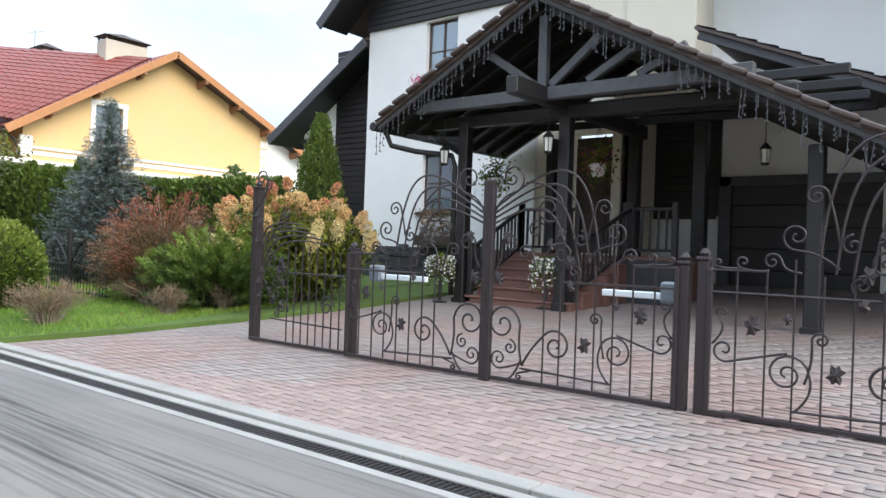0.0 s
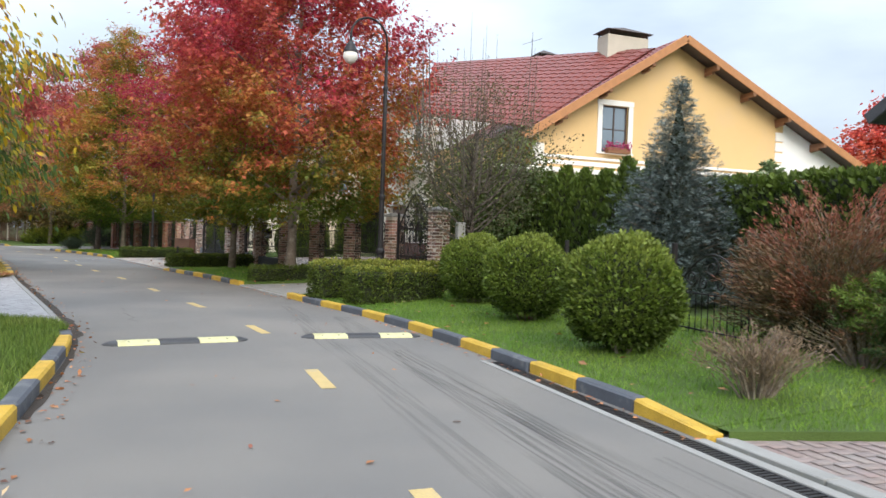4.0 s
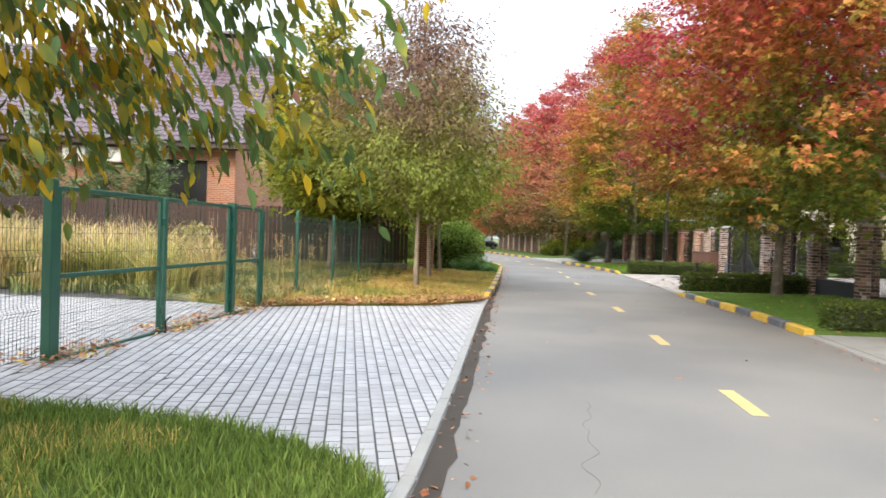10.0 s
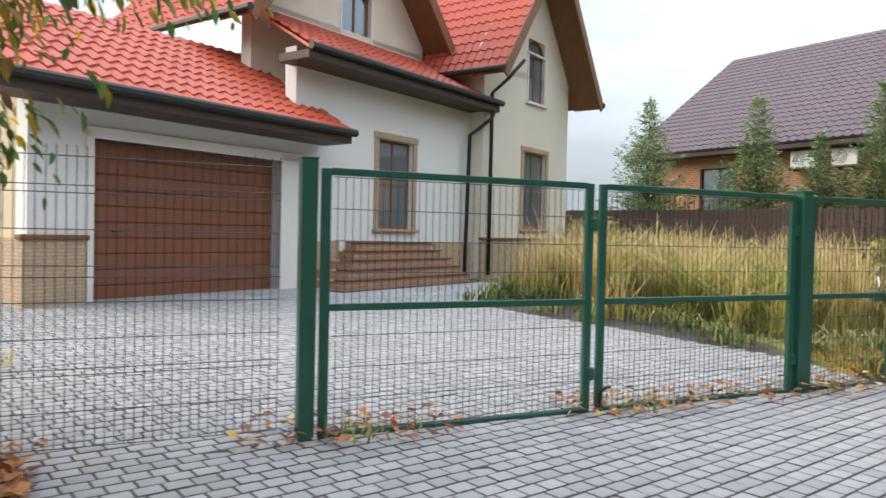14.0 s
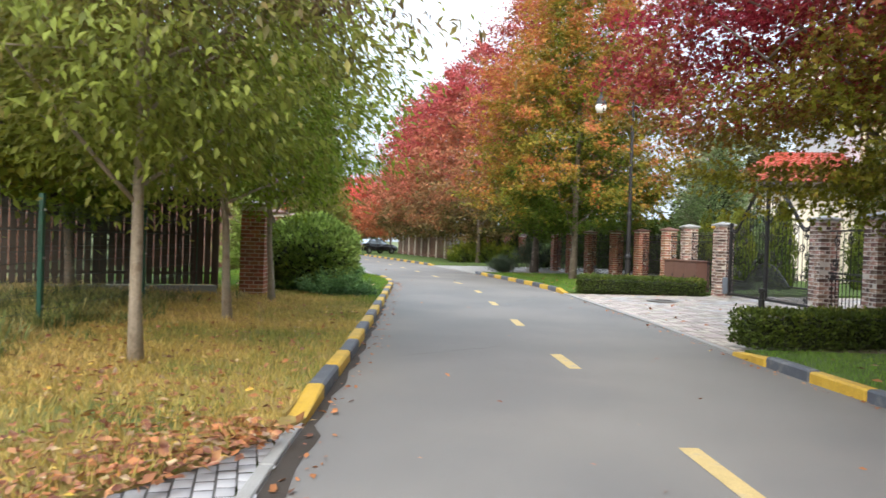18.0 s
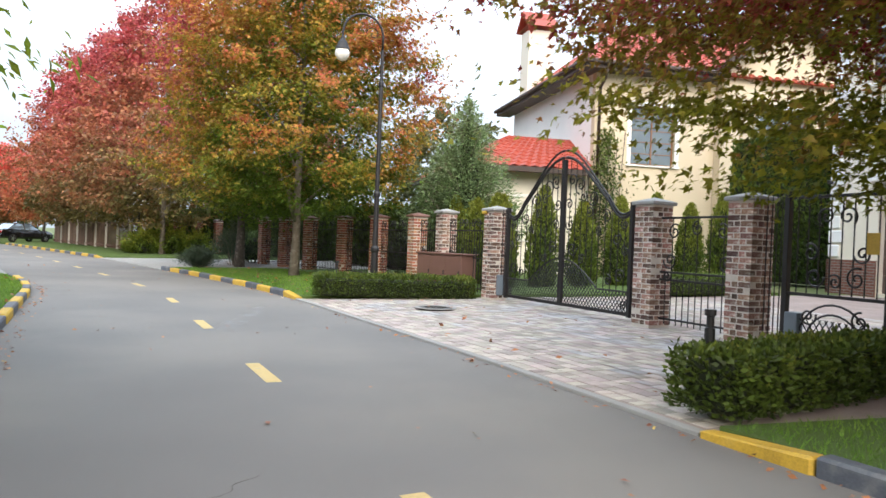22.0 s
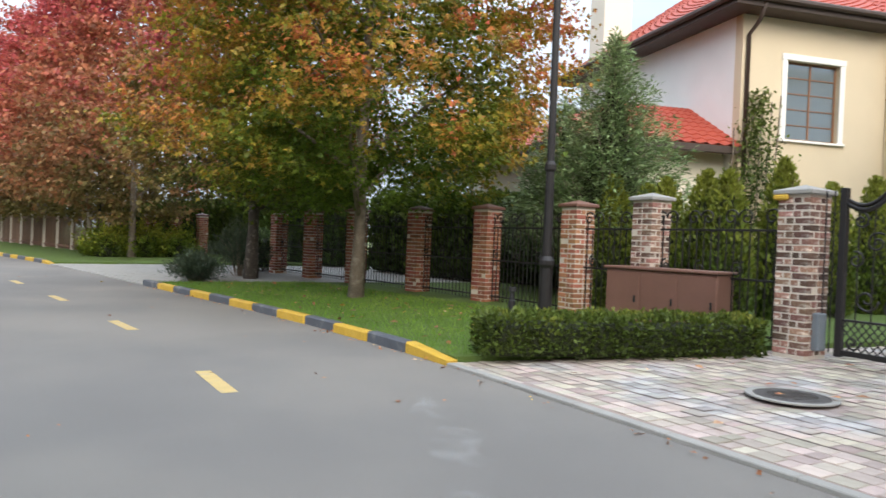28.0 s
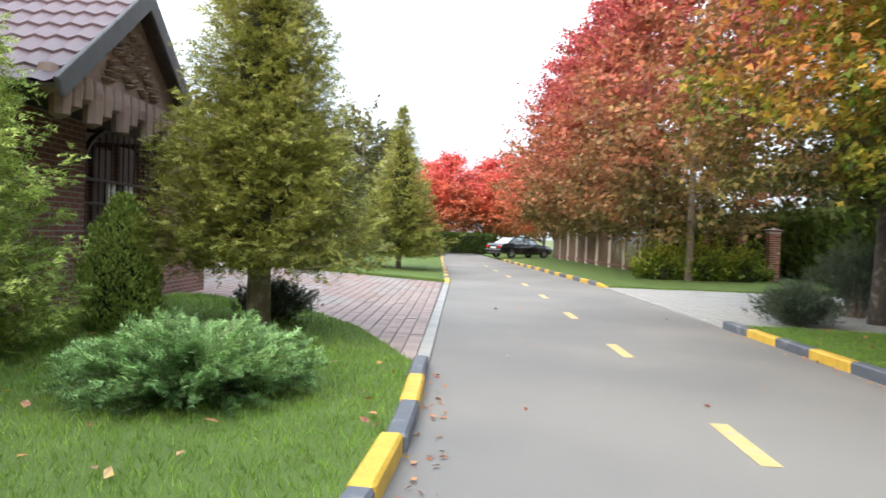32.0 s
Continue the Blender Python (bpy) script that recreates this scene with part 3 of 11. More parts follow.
M_yellowgreen = leaf_material("yellow_green_leaves", [(0.0, (0.14, 0.17, 0.02)), (1.0, (0.30, 0.27, 0.03))], 1.0, 6.0, spread=0.5, island=0.6)
M_sparse = leaf_material("sparse_dull_leaves", [(0.0, (0.09, 0.095, 0.045)), (1.0, (0.15, 0.12, 0.07))], 1.0, 6.0, spread=0.4, island=0.5)
# both thuja greens darken towards the foot, shade painted into the ramp
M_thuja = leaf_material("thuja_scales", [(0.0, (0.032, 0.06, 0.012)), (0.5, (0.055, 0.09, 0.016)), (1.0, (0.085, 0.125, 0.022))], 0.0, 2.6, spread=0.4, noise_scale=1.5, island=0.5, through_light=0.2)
# shrub green painted darker low down, as shade
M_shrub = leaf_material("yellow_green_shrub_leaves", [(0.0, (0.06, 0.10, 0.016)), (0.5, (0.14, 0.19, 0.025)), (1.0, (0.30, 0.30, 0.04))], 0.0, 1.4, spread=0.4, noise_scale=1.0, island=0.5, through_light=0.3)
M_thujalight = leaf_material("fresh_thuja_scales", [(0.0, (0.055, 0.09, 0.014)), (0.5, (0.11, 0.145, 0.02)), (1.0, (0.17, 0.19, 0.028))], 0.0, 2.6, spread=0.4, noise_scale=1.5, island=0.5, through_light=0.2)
# round and box bushes: dark bottoms put shade near the ground into the colour
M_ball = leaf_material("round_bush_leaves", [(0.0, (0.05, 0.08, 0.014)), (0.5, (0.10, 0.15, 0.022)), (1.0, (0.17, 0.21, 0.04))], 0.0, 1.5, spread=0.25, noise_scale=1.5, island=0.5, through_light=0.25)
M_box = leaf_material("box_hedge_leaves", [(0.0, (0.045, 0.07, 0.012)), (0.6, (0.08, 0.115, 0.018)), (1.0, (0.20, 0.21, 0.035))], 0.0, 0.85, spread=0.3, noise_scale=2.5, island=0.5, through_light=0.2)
# needle stops fall off towards the base: shade under the branches painted in
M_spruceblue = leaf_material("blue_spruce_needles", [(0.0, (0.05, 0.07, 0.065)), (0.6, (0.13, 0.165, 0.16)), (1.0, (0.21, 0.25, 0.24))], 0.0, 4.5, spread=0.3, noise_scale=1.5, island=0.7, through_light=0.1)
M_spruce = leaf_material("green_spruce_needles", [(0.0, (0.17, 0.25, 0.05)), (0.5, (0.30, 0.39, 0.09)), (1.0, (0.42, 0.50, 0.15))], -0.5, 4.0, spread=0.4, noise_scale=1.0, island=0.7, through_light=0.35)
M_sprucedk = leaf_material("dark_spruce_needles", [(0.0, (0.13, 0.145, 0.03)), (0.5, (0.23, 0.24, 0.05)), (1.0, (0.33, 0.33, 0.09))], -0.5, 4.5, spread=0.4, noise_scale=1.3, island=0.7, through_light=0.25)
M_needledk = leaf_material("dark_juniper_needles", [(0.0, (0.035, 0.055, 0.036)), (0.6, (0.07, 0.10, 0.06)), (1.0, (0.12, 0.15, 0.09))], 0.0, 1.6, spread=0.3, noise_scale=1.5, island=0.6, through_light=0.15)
# crane red paled towards the sky, distance haze painted into the colour
M_cranepale = material("hazed_crane_paint", (0.66, 0.56, 0.53), 0.6, vary=0.1, bump=0)
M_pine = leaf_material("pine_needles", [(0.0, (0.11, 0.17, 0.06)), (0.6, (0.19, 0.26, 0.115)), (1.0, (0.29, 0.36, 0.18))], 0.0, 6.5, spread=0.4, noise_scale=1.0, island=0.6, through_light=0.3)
# junipers: shaded undersides painted into the dark end, brighter tops into the other
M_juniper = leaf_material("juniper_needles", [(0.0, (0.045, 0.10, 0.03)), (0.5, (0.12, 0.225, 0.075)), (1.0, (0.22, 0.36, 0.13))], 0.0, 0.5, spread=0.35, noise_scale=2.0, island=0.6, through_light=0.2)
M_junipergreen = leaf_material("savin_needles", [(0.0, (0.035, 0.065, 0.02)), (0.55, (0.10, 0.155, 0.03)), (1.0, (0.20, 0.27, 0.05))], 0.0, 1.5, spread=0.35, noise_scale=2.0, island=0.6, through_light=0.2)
M_barberry = leaf_material("barberry_leaves", [(0.0, (0.13, 0.11, 0.055)), (0.5, (0.18, 0.10, 0.055)), (1.0, (0.25, 0.085, 0.055))], 0.0, 2.2, spread=0.5, noise_scale=1.2, island=0.6, through_light=0.25)
M_brownbush = leaf_material("dry_brown_twigs", [(0.0, (0.13, 0.10, 0.06)), (1.0, (0.23, 0.16, 0.11))], 0.0, 0.8, spread=0.4, noise_scale=2, island=0.6, through_light=0.1)
M_hyd = leaf_material("hydrangea_blooms", [(0.0, (0.56, 0.52, 0.26)), (0.5, (0.60, 0.42, 0.20)), (0.8, (0.55, 0.29, 0.14)), (1.0, (0.50, 0.18, 0.14))], 0.6, 2.7, spread=0.35, noise_scale=2, island=0.4, through_light=0.3)
M_ivy = leaf_material("climber_leaves", [(0.0, (0.05, 0.08, 0.02)), (1.0, (0.12, 0.15, 0.03))], 0.0, 6.0, spread=0.4, island=0.6, through_light=0.25)
M_hydleaf = leaf_material("hydrangea_leaves", [(0.0, (0.10, 0.13, 0.02)), (1.0, (0.17, 0.17, 0.03))], 0.0, 2.0, spread=0.4, island=0.6)
M_petw = leaf_material("white_petals", [(0.0, (0.75, 0.75, 0.72)), (1.0, (0.80, 0.80, 0.78))], 0, 1, island=0.2)
M_petp = leaf_material("pink_petals", [(0.0, (0.42, 0.05, 0.16)), (1.0, (0.55, 0.10, 0.22))], 0, 1, island=0.5)
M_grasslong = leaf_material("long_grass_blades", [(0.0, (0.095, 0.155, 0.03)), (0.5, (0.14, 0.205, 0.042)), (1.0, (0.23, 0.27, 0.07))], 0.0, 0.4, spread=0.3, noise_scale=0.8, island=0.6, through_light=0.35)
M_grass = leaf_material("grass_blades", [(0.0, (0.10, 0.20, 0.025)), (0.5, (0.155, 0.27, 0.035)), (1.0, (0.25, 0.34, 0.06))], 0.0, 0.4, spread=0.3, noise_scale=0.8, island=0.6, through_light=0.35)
M_grassdry = leaf_material("dry_grass_blades", [(0.0, (0.20, 0.23, 0.055)), (0.45, (0.46, 0.34, 0.10)), (1.0, (0.55, 0.40, 0.15))], 0.0, 0.4, spread=0.5, noise_scale=0.5, island=0.5, through_light=0.3)
M_weed = leaf_material("tall_dry_weeds", [(0.0, (0.30, 0.29, 0.09)), (0.4, (0.52, 0.40, 0.17)), (1.0, (0.62, 0.46, 0.26))], 0.0, 1.3, spread=0.5, noise_scale=0.35, island=0.5, through_light=0.45)
M_reed = leaf_material("yellow_green_reeds", [(0.0, (0.26, 0.28, 0.07)), (0.4, (0.42, 0.38, 0.12)), (1.0, (0.58, 0.44, 0.22))], 0.2, 1.8, spread=0.45, noise_scale=0.5, island=0.5, through_light=0.5)
M_greenweed = leaf_material("green_weeds", [(0.0, (0.10, 0.14, 0.04)), (0.6, (0.18, 0.21, 0.065)), (1.0, (0.36, 0.31, 0.13))], 0.0, 0.7, spread=0.5, noise_scale=0.8, island=0.5, through_light=0.3)
M_litter = leaf_material("fallen_leaves", [(0.0, (0.36, 0.15, 0.06)), (0.2, (0.16, 0.06, 0.04)), (0.38, (0.42, 0.22, 0.10)), (0.52, (0.22, 0.075, 0.05)), (0.68, (0.48, 0.36, 0.22)), (0.82, (0.52, 0.36, 0.05)), (1.0, (0.30, 0.12, 0.06))], 0.0, 0.6, spread=0.5, noise_scale=3.0, island=1.0, through_light=0.15)
# near-black for solid cores: the shade inside foliage put into the colour
M_core = material("painted_inner_shade", (0.020, 0.026, 0.010), 0.95, vary=0.3, scale=5, fine=30, bump=0.5)

# ---- plan of the street: right and left road edges as y(x) ----
yR = smooth_line([(60, 3.6), (-10, 3.72), (-13, 3.66), (-16.5, 3.5), (-19, 3.15), (-23, 2.2), (-27, 1.42), (-30.1, 0.7), (-34.2, -0.58), (-38.4, -1.5), (-46.5, -3.62), (-49, -4.4), (-52, -5.6), (-57.7, -8.15), (-66.5, -12.2), (-82, -20.7), (-90, -25), (-110, -36), (-160, -64)], soft=1.5)
yL = smooth_line([(60, -1.3), (-11.3, -1.27), (-15.3, -1.36), (-16.9, -1.55), (-20, -2.3), (-28.3, -4.43), (-33.5, -5.62), (-46.5, -8.86), (-48, -9.33), (-51.2, -10.75), (-64, -16.4), (-88, -28), (-110, -39.5), (-160, -68)], soft=1.0)
SLOPE = lambda x: float(np.interp(x, [-60, -46, -35, -20, -12, -9.5, 30], [0.02, 0.03, 0.03, 0.045, 0.055, 0.07, 0.07]))


def zr(x, y):
    """Height of the ground to the north of the road."""
    return max(0.0, min(1.1, SLOPE(x) * (y - yR(x))))


def zl(x, y):
    return max(0.0, min(0.32, 0.028 * (yL(x) - y)))


def strip(name, xs, lo, hi, z, mat, steps=6, label="", category="", th=0.0, kind="structure"):
    """A sheet between the lines lo(x) and hi(x), at height z(x, y)."""
    g = Geo()
    n = steps + 1
    vs = []
    for x in xs:
        a, b = lo(x), hi(x)
        for k in range(n):
            y = a + (b - a) * k / steps
            vs.append((x, y, z(x, y)))
    fs = [(i * n + k, (i + 1) * n + k, (i + 1) * n + k + 1, i * n + k + 1) for i in range(len(xs) - 1) for k in range(steps)]
    g.add(vs, fs)
    m = len(xs)
    rim = [i * n for i in range(m)] + [(m - 1) * n + k for k in range(1, n)] + [i * n + n - 1 for i in range(m - 2, -1, -1)] + [k for k in range(n - 2, 0, -1)]
    if th:
        low = [(vs[i][0], vs[i][1], vs[i][2] - th) for i in rim]
        r = len(rim)
        g.add([vs[i] for i in rim] + low, [(i, (i + 1) % r, r + (i + 1) % r, r + i) for i in range(r)])
    ob = g.make(name, mat, recalc=False)
    bm = bmesh.new()
    bm.from_mesh(ob.data)
    for f in bm.faces:
        f.normal_update()
    if sum(f.normal.z for f in bm.faces) < 0:
        bmesh.ops.reverse_faces(bm, faces=bm.faces)
    bm.to_mesh(ob.data)
    bm.free()
    return tagged(ob, label, category, kind=kind)


def span(a, b, step=1.0):
    return list(np.linspace(a, b, max(2, int(abs(b - a) / step) + 1)))


# the ground: one sheet, in a fine band round the street and far out to the horizon
g = Geo()
xs = [-700, -400, -250] + list(np.arange(-160, 61, 2.0)) + [120, 250, 500]
offs = [-600, -300, -120, -60, -35, -22, -14, -9, -6, -4, -2, -0.02]
vs, n = [], 0
for x in xs:
    a, b = yL(x), yR(x)
    row = [(x, a + o, zl(x, a + o) - 0.03) for o in offs] + [(x, b - o, zr(x, b - o) - 0.03) for o in offs[::-1]]
    n = len(row)
    vs += row
g.add(vs, [(i * n + k, (i + 1) * n + k, (i + 1) * n + k + 1, i * n + k + 1) for i in range(len(xs) - 1) for k in range(n - 1)])
ground = tagged(g.make("ground", M_ground), "dull green and brown open ground around the street", "ground", kind="structure")
ground.data.flip_normals()
road = strip("road", span(-150, 50, 1.0), yL, yR, lambda x, y: 0.0, M_asphalt, 4, "smooth grey asphalt residential road with tyre marks", "road")

# centre line dashes, set 4 mm proud
mid = lambda x: (yL(x) + yR(x)) / 2 + float(np.interp(x, [-36, -30, -16, -10], [0.0, 0.13, 0.13, 0.0]))
for x in [14.3, 10.3, 6.3, 2.2, -1.8, -5.8, -9.8, -13.75, -17.8, -21.75, -25.75, -30.3, -34.4, -38.5, -42.4, -46.3, -50.4, -54.4, -58.3, -62.3, -66.3, -70.3, -74.3, -78.3]:
    g = Geo()
    a = Vector((x, mid(x), 0.004))
    d = Vector((x + 1.03, mid(x + 1.03), 0.004)) - a
    s = Vector((-d.y, d.x, 0)).normalized() * 0.075
    g.add([a - s, a + d - s, a + d + s, a + s], [(0, 1, 2, 3)])
    g.make("road_marking", M_line, road)

# lawns and verges
LAWN_R = [(-10.35, -23.05), (-27.15, -35.35), (-46.55, -57.6), (-66.6, -120)]
DEEP = lambda x: yR(x) + 12.0
for i, (a, b) in enumerate(LAWN_R):
    strip("lawn_%d" % (i + 1), span(a, b, 0.7), lambda x: yR(x) + 0.14, DEEP, lambda x, y: zr(x, y) + 0.085, M_lawn, 10, "short green mown lawn strewn with a few fallen leaves", "lawn", th=0.09)
strip("lawn_5", span(20, -16.85, 0.7), lambda x: yL(x) - 0.14, lambda x: yL(x) - 4.3, lambda x, y: zl(x, y) + 0.085, M_lawn, 6, "green lawn corner with longer grass beside the kerb", "lawn", th=0.09)
strip("verge_1", span(-29.95, -39.5, 0.7), lambda x: yL(x) - 0.14, lambda x: yL(x) - 5.0, lambda x, y: zl(x, y) + 0.085, M_drylawn, 6, "dry yellowed grass verge covered with fallen leaves", "verge", th=0.09)
strip("lawn_6", span(-39.5, -51.1, 0.7), lambda x: yL(x) - 0.14, lambda x: yL(x) - 7.5, lambda x, y: zl(x, y) + 0.085, M_lawn, 6, "bright green lawn with shrubs beside the kerb", "lawn", th=0.09)
LO6 = lambda x: float(np.interp(x, [-54.2, -53.0, -51.6, -51.0], [-14.7, -12.8, -11.4, -10.85]))
strip("lawn_10", span(-51.09, -54.2, 0.3), LO6, lambda x: -18.3, lambda x, y: zl(x, y) + 0.085, M_lawn, 5, "green lawn corner round the spruce trunk", "lawn", th=0.09)
strip("lawn_7", span(-64.5, -110, 1.0), lambda x: yL(x) - 0.14, lambda x: yL(x) - 10, lambda x, y: zl(x, y) + 0.085, M_lawn, 6, "green verge along the far stretch of the street", "lawn", th=0.09)
# weedy field behind the mesh fence
FENCE_L = lambda x: float(np.interp(x, [-39, -32.6, -24.7, -19.2, -17.1, 5], [-11.0, -9.45, -7.4, -6.09, -5.62, -0.3 - 4.9]))
# rounded lawn corner that spills over the grey paving
CORNER = lambda y: float(np.interp(y, [-5.7, -4.9, -4.1, -3.3, -2.6, -2.1, -1.8, -1.62], [-17.3, -17.75, -18.0, -18.12, -18.0, -17.8, -17.5, -16.9]))
g = Geo()
ys = np.linspace(-5.7, -1.63, 26)
vs = [(x, y, zl(x, y) + 0.082) for y in ys for x in (-16.8, CORNER(y))]
g.add(vs, [(2 * i, 2 * i + 2, 2 * i + 3, 2 * i + 1) for i in range(len(ys) - 1)])
g.add([(CORNER(y), y, zl(CORNER(y), y) + o) for y in ys for o in (0.082, 0.0)], [(2 * i, 2 * i + 1, 2 * i + 3, 2 * i + 2) for i in range(len(ys) - 1)])
tagged(g.make("lawn_9", M_lawn), "rounded green lawn corner beside the grey paving", "lawn", kind="structure")
# rough grass between the slanting paver edge and the fence
PB = lambda x: float(np.interp(x, [-30.0, -28.7, -27.54, -26.65, -26.0, -24.4], [-4.8, -5.0, -5.35, -6.0, -6.6, -7.6]))
strip("verge_2", span(-24.4, -30.0, 0.25), PB, lambda x: yL(x) - 5.2, lambda x, y: zl(x, y) + 0.06, M_drylawn, 4, "dry grass and leaves spilling over the paving edge", "verge", th=0.09)
strip("field", span(-24.5, -39.5, 1.0), lambda x: yL(x) - 4.6, lambda x: -26.0, lambda x, y: zl(x, y) + 0.06, M_field, 10, "weedy overgrown field with dry grass behind the mesh fence", "field", th=0.09)
strip("field_2", span(8, -16.8, 1.0), lambda x: yL(x) - 4.25, lambda x: -26.0 if x > -12.1 else -7.9, lambda x, y: zl(x, y) + 0.05, M_field, 8, "weedy rough grass behind the mesh fence", "field", th=0.09)


# slanting edge of the pink driveway, and the lawn that fills up to it
EDGE = lambda y: float(np.interp(y, [3.7, 4.4, 5.2, 7.0, 9.0, 11.0, 14.2], [-10.3, -9.95, -9.55, -9.0, -8.6, -8.5, -8.4]))
g = Geo()
ys = np.linspace(3.86, 14.0, 24)
vs = [(x, y, zr(x, y) + 0.075) for y in ys for x in (-10.4, EDGE(y))]
g.add(vs, [(2 * i, 2 * i + 1, 2 * i + 3, 2 * i + 2) for i in range(len(ys) - 1)])
g.add([(EDGE(y), y, zr(EDGE(y), y) + o) for y in ys for o in (0.075, 0.0)], [(2 * i, 2 * i + 1, 2 * i + 3, 2 * i + 2) for i in range(len(ys) - 1)])
tagged(g.make("lawn_8", M_lawn), "green lawn edge along the pink driveway", "lawn", kind="structure")

# kerbs: each stone is a part
def kerb(name, a, b, side, count, first_yellow, z=0.135):
    """Stones from x=a to x=b along a road edge."""
    line, off = (yR, 0.07) if side > 0 else (yL, -0.07)
    k = thing(name, "concrete kerb of stones painted yellow and dark grey by turns", "kerb", kind="structure")
    xs = np.linspace(a, b, count + 1)
    for i in range(count):
        p, q = Vector((xs[i], line(xs[i]) + off, 0)), Vector((xs[i + 1], line(xs[i + 1]) + off, 0))
        d = (q - p).normalized() * 0.006
        h = z + float(rng.normal()) * 0.006
        gg = Geo()
        x, y = (q - p).normalized(), Vector((-(q - p).y, (q - p).x, 0)).normalized()
        jit = float(rng.normal()) * 0.008
        M = Matrix(((x.x, y.x, 0, p.x + d.x + y.x * jit), (x.y, y.y, 0, p.y + d.y + y.y * jit), (0, 0, 1, 0), (0, 0, 0, 1)))
        gg.box((0, -0.08, -0.05), ((q - p).length - 0.012, 0.08, h), 0, 0.022, M)
        if i == 0:
            # the first stone dips to the driveway
            ln = (q - p).length
            gg.v = [(v[0], v[1], v[2] if v[2] < 0.03 else 0.03 + (v[2] - 0.03) * (0.25 + 0.75 * min(1, max(0, (Vector((v[0], v[1], 0)) - p).dot(x) / ln)))) for v in gg.v]
        part("kerb_stone", gg, M_yellow if (i % 2 == 0) == first_yellow else M_dark, k)
    return k


kerb("kerb_1", -10.25, -23.1, 1, 13, True)
kerb("kerb_2", -35.4, -27.1, 1, 9, True)
kerb("kerb_3", -46.5, -57.7, 1, 12, True)
kerb("kerb_4", -66.5, -86.0, 1, 21, True)
kerb("kerb_5", -16.95, 12.0, -1, 29, False)
kerb("kerb_6", -29.95, -51.2, -1, 22, True)
kerb("kerb_7", -64.0, -90.0, -1, 27, True)


def flush(name, a, b, side, mat, w=0.14, off=0.0, z=0.035, label="flush grey concrete edging strip"):
    line = yR if side > 0 else yL
    s = 1 if side > 0 else -1
    g = Geo()
    xs = span(a, b, 1.0)
    for x0, x1 in zip(xs, xs[1:]):
        p, q = Vector((x0, line(x0) + s * (off + w / 2), z / 2 - 0.02)), Vector((x1, line(x1) + s * (off + w / 2), z / 2 - 0.02))
        g.beam(p, q - (q - p).normalized() * 0.008, w, z + 0.04, 0, 0.008)
    return tagged(g.make(name, mat), label, "edging", kind="structure")


flush("edging_1", -10.25, 20, 1, M_concrete, 0.16, 0.05)
flush("edging_2", -23.1, -27.1, 1, M_concrete)
flush("edging_3", -35.4, -46.5, 1, M_concrete, 0.1)
flush("edging_4", -57.7, -66.5, 1, M_concrete)
flush("edging_5", -16.95, -29.95, -1, M_concrete, 0.09)
flush("edging_6", -51.2, -64.0, -1, M_concrete, 0.16)

# dark dirt seam along the south edge of the asphalt
g = Geo()
xs = span(-12, -40, 0.25)
lo = [yL(x) + 0.01 for x in xs]
hi = [yL(x) + 0.05 + 0.10 * abs(noise.noise((x * 0.9, 3.1, 0))) + (0.11 if -29.9 < x < -16.5 else 0.02) * (0.9 + noise.noise((x * 1.7, 8.0, 0))) for x in xs]
n = len(xs)
g.add([(x, y, 0.004) for x, y in zip(xs, lo)] + [(x, y, 0.004) for x, y in zip(xs, hi)], [(i, n + i, n + i + 1, i + 1) for i in range(n - 1)])
g.make("dirt_seam", M_soil, road, "dark dirt and moss gathered along the asphalt edge")

# drain channel before the pink driveway
drain = thing("drain_channel", "grey concrete drain channel with a dark slotted iron grate", "drain", kind="structure")
g = Geo()
g.box((-14.0, 3.36, -0.03), (20, 3.44, 0.012), 0, 0.004)
g.box((-10.3, 3.60, -0.03), (20, 3.70, 0.022), 0, 0.006)
part("channel_side", g, M_concrete, drain)
g = Geo()
g.box((-15.0, 3.44, -0.03), (20, 3.60, -0.004), 0)
part("channel_bed", g, M_soil, drain)
g = Geo()
for x in np.arange(-13.9, 8.0, 0.05):
    g.box((x, 3.447, -0.004), (x + 0.028, 3.593, 0.010), 0)
g.box((-13.9, 3.445, -0.004), (8, 3.46, 0.012), 0)
g.box((-13.9, 3.58, -0.004), (8, 3.595, 0.012), 0)
tagged(part("grate", g, M_iron, drain), kind="stuff")

# driveway beds (the pavers lie on them)
PINK_LO, PINK_HI = (lambda x: yR(x) + 0.2), (lambda x: 17.5)
strip("driveway_bed_1", span(20, -10.35, 0.5), PINK_LO, PINK_HI, lambda x, y: zr(x, y) + 0.005, M_sand, 14, "sand bed of the sloping pink paved driveway", "driveway")
strip("driveway_bed_2", span(-23.1, -27.1, 0.5), lambda x: yR(x) + 0.15, lambda x: yR(x) + 9, lambda x, y: zr(x, y) + 0.03, M_concrete, 8, "pale washed gravel driveway between low hedges", "driveway")
strip("driveway_bed_3", span(-35.45, -46.5, 0.5), lambda x: yR(x) + 0.1, lambda x: yR(x) + 14, lambda x, y: zr(x, y) + 0.012, M_sand, 12, "bed of the cobbled driveway", "driveway")
strip("driveway_bed_4", span(-57.7, -66.5, 0.5), lambda x: yR(x) + 0.15, lambda x: yR(x) + 12, lambda x, y: zr(x, y) + 0.03, M_concrete, 8, "grey paved driveway of a house further down the street", "driveway")
strip("driveway_bed_5", span(-12.0, -29.95, 0.5), lambda x: yL(x) - 0.13 if x < -16.85 else -7.9, lambda x: -17.5, lambda x, y: zl(x, y) + 0.012, M_joint_grey, 12, "dark jointed bed of the grey paved driveway", "driveway")
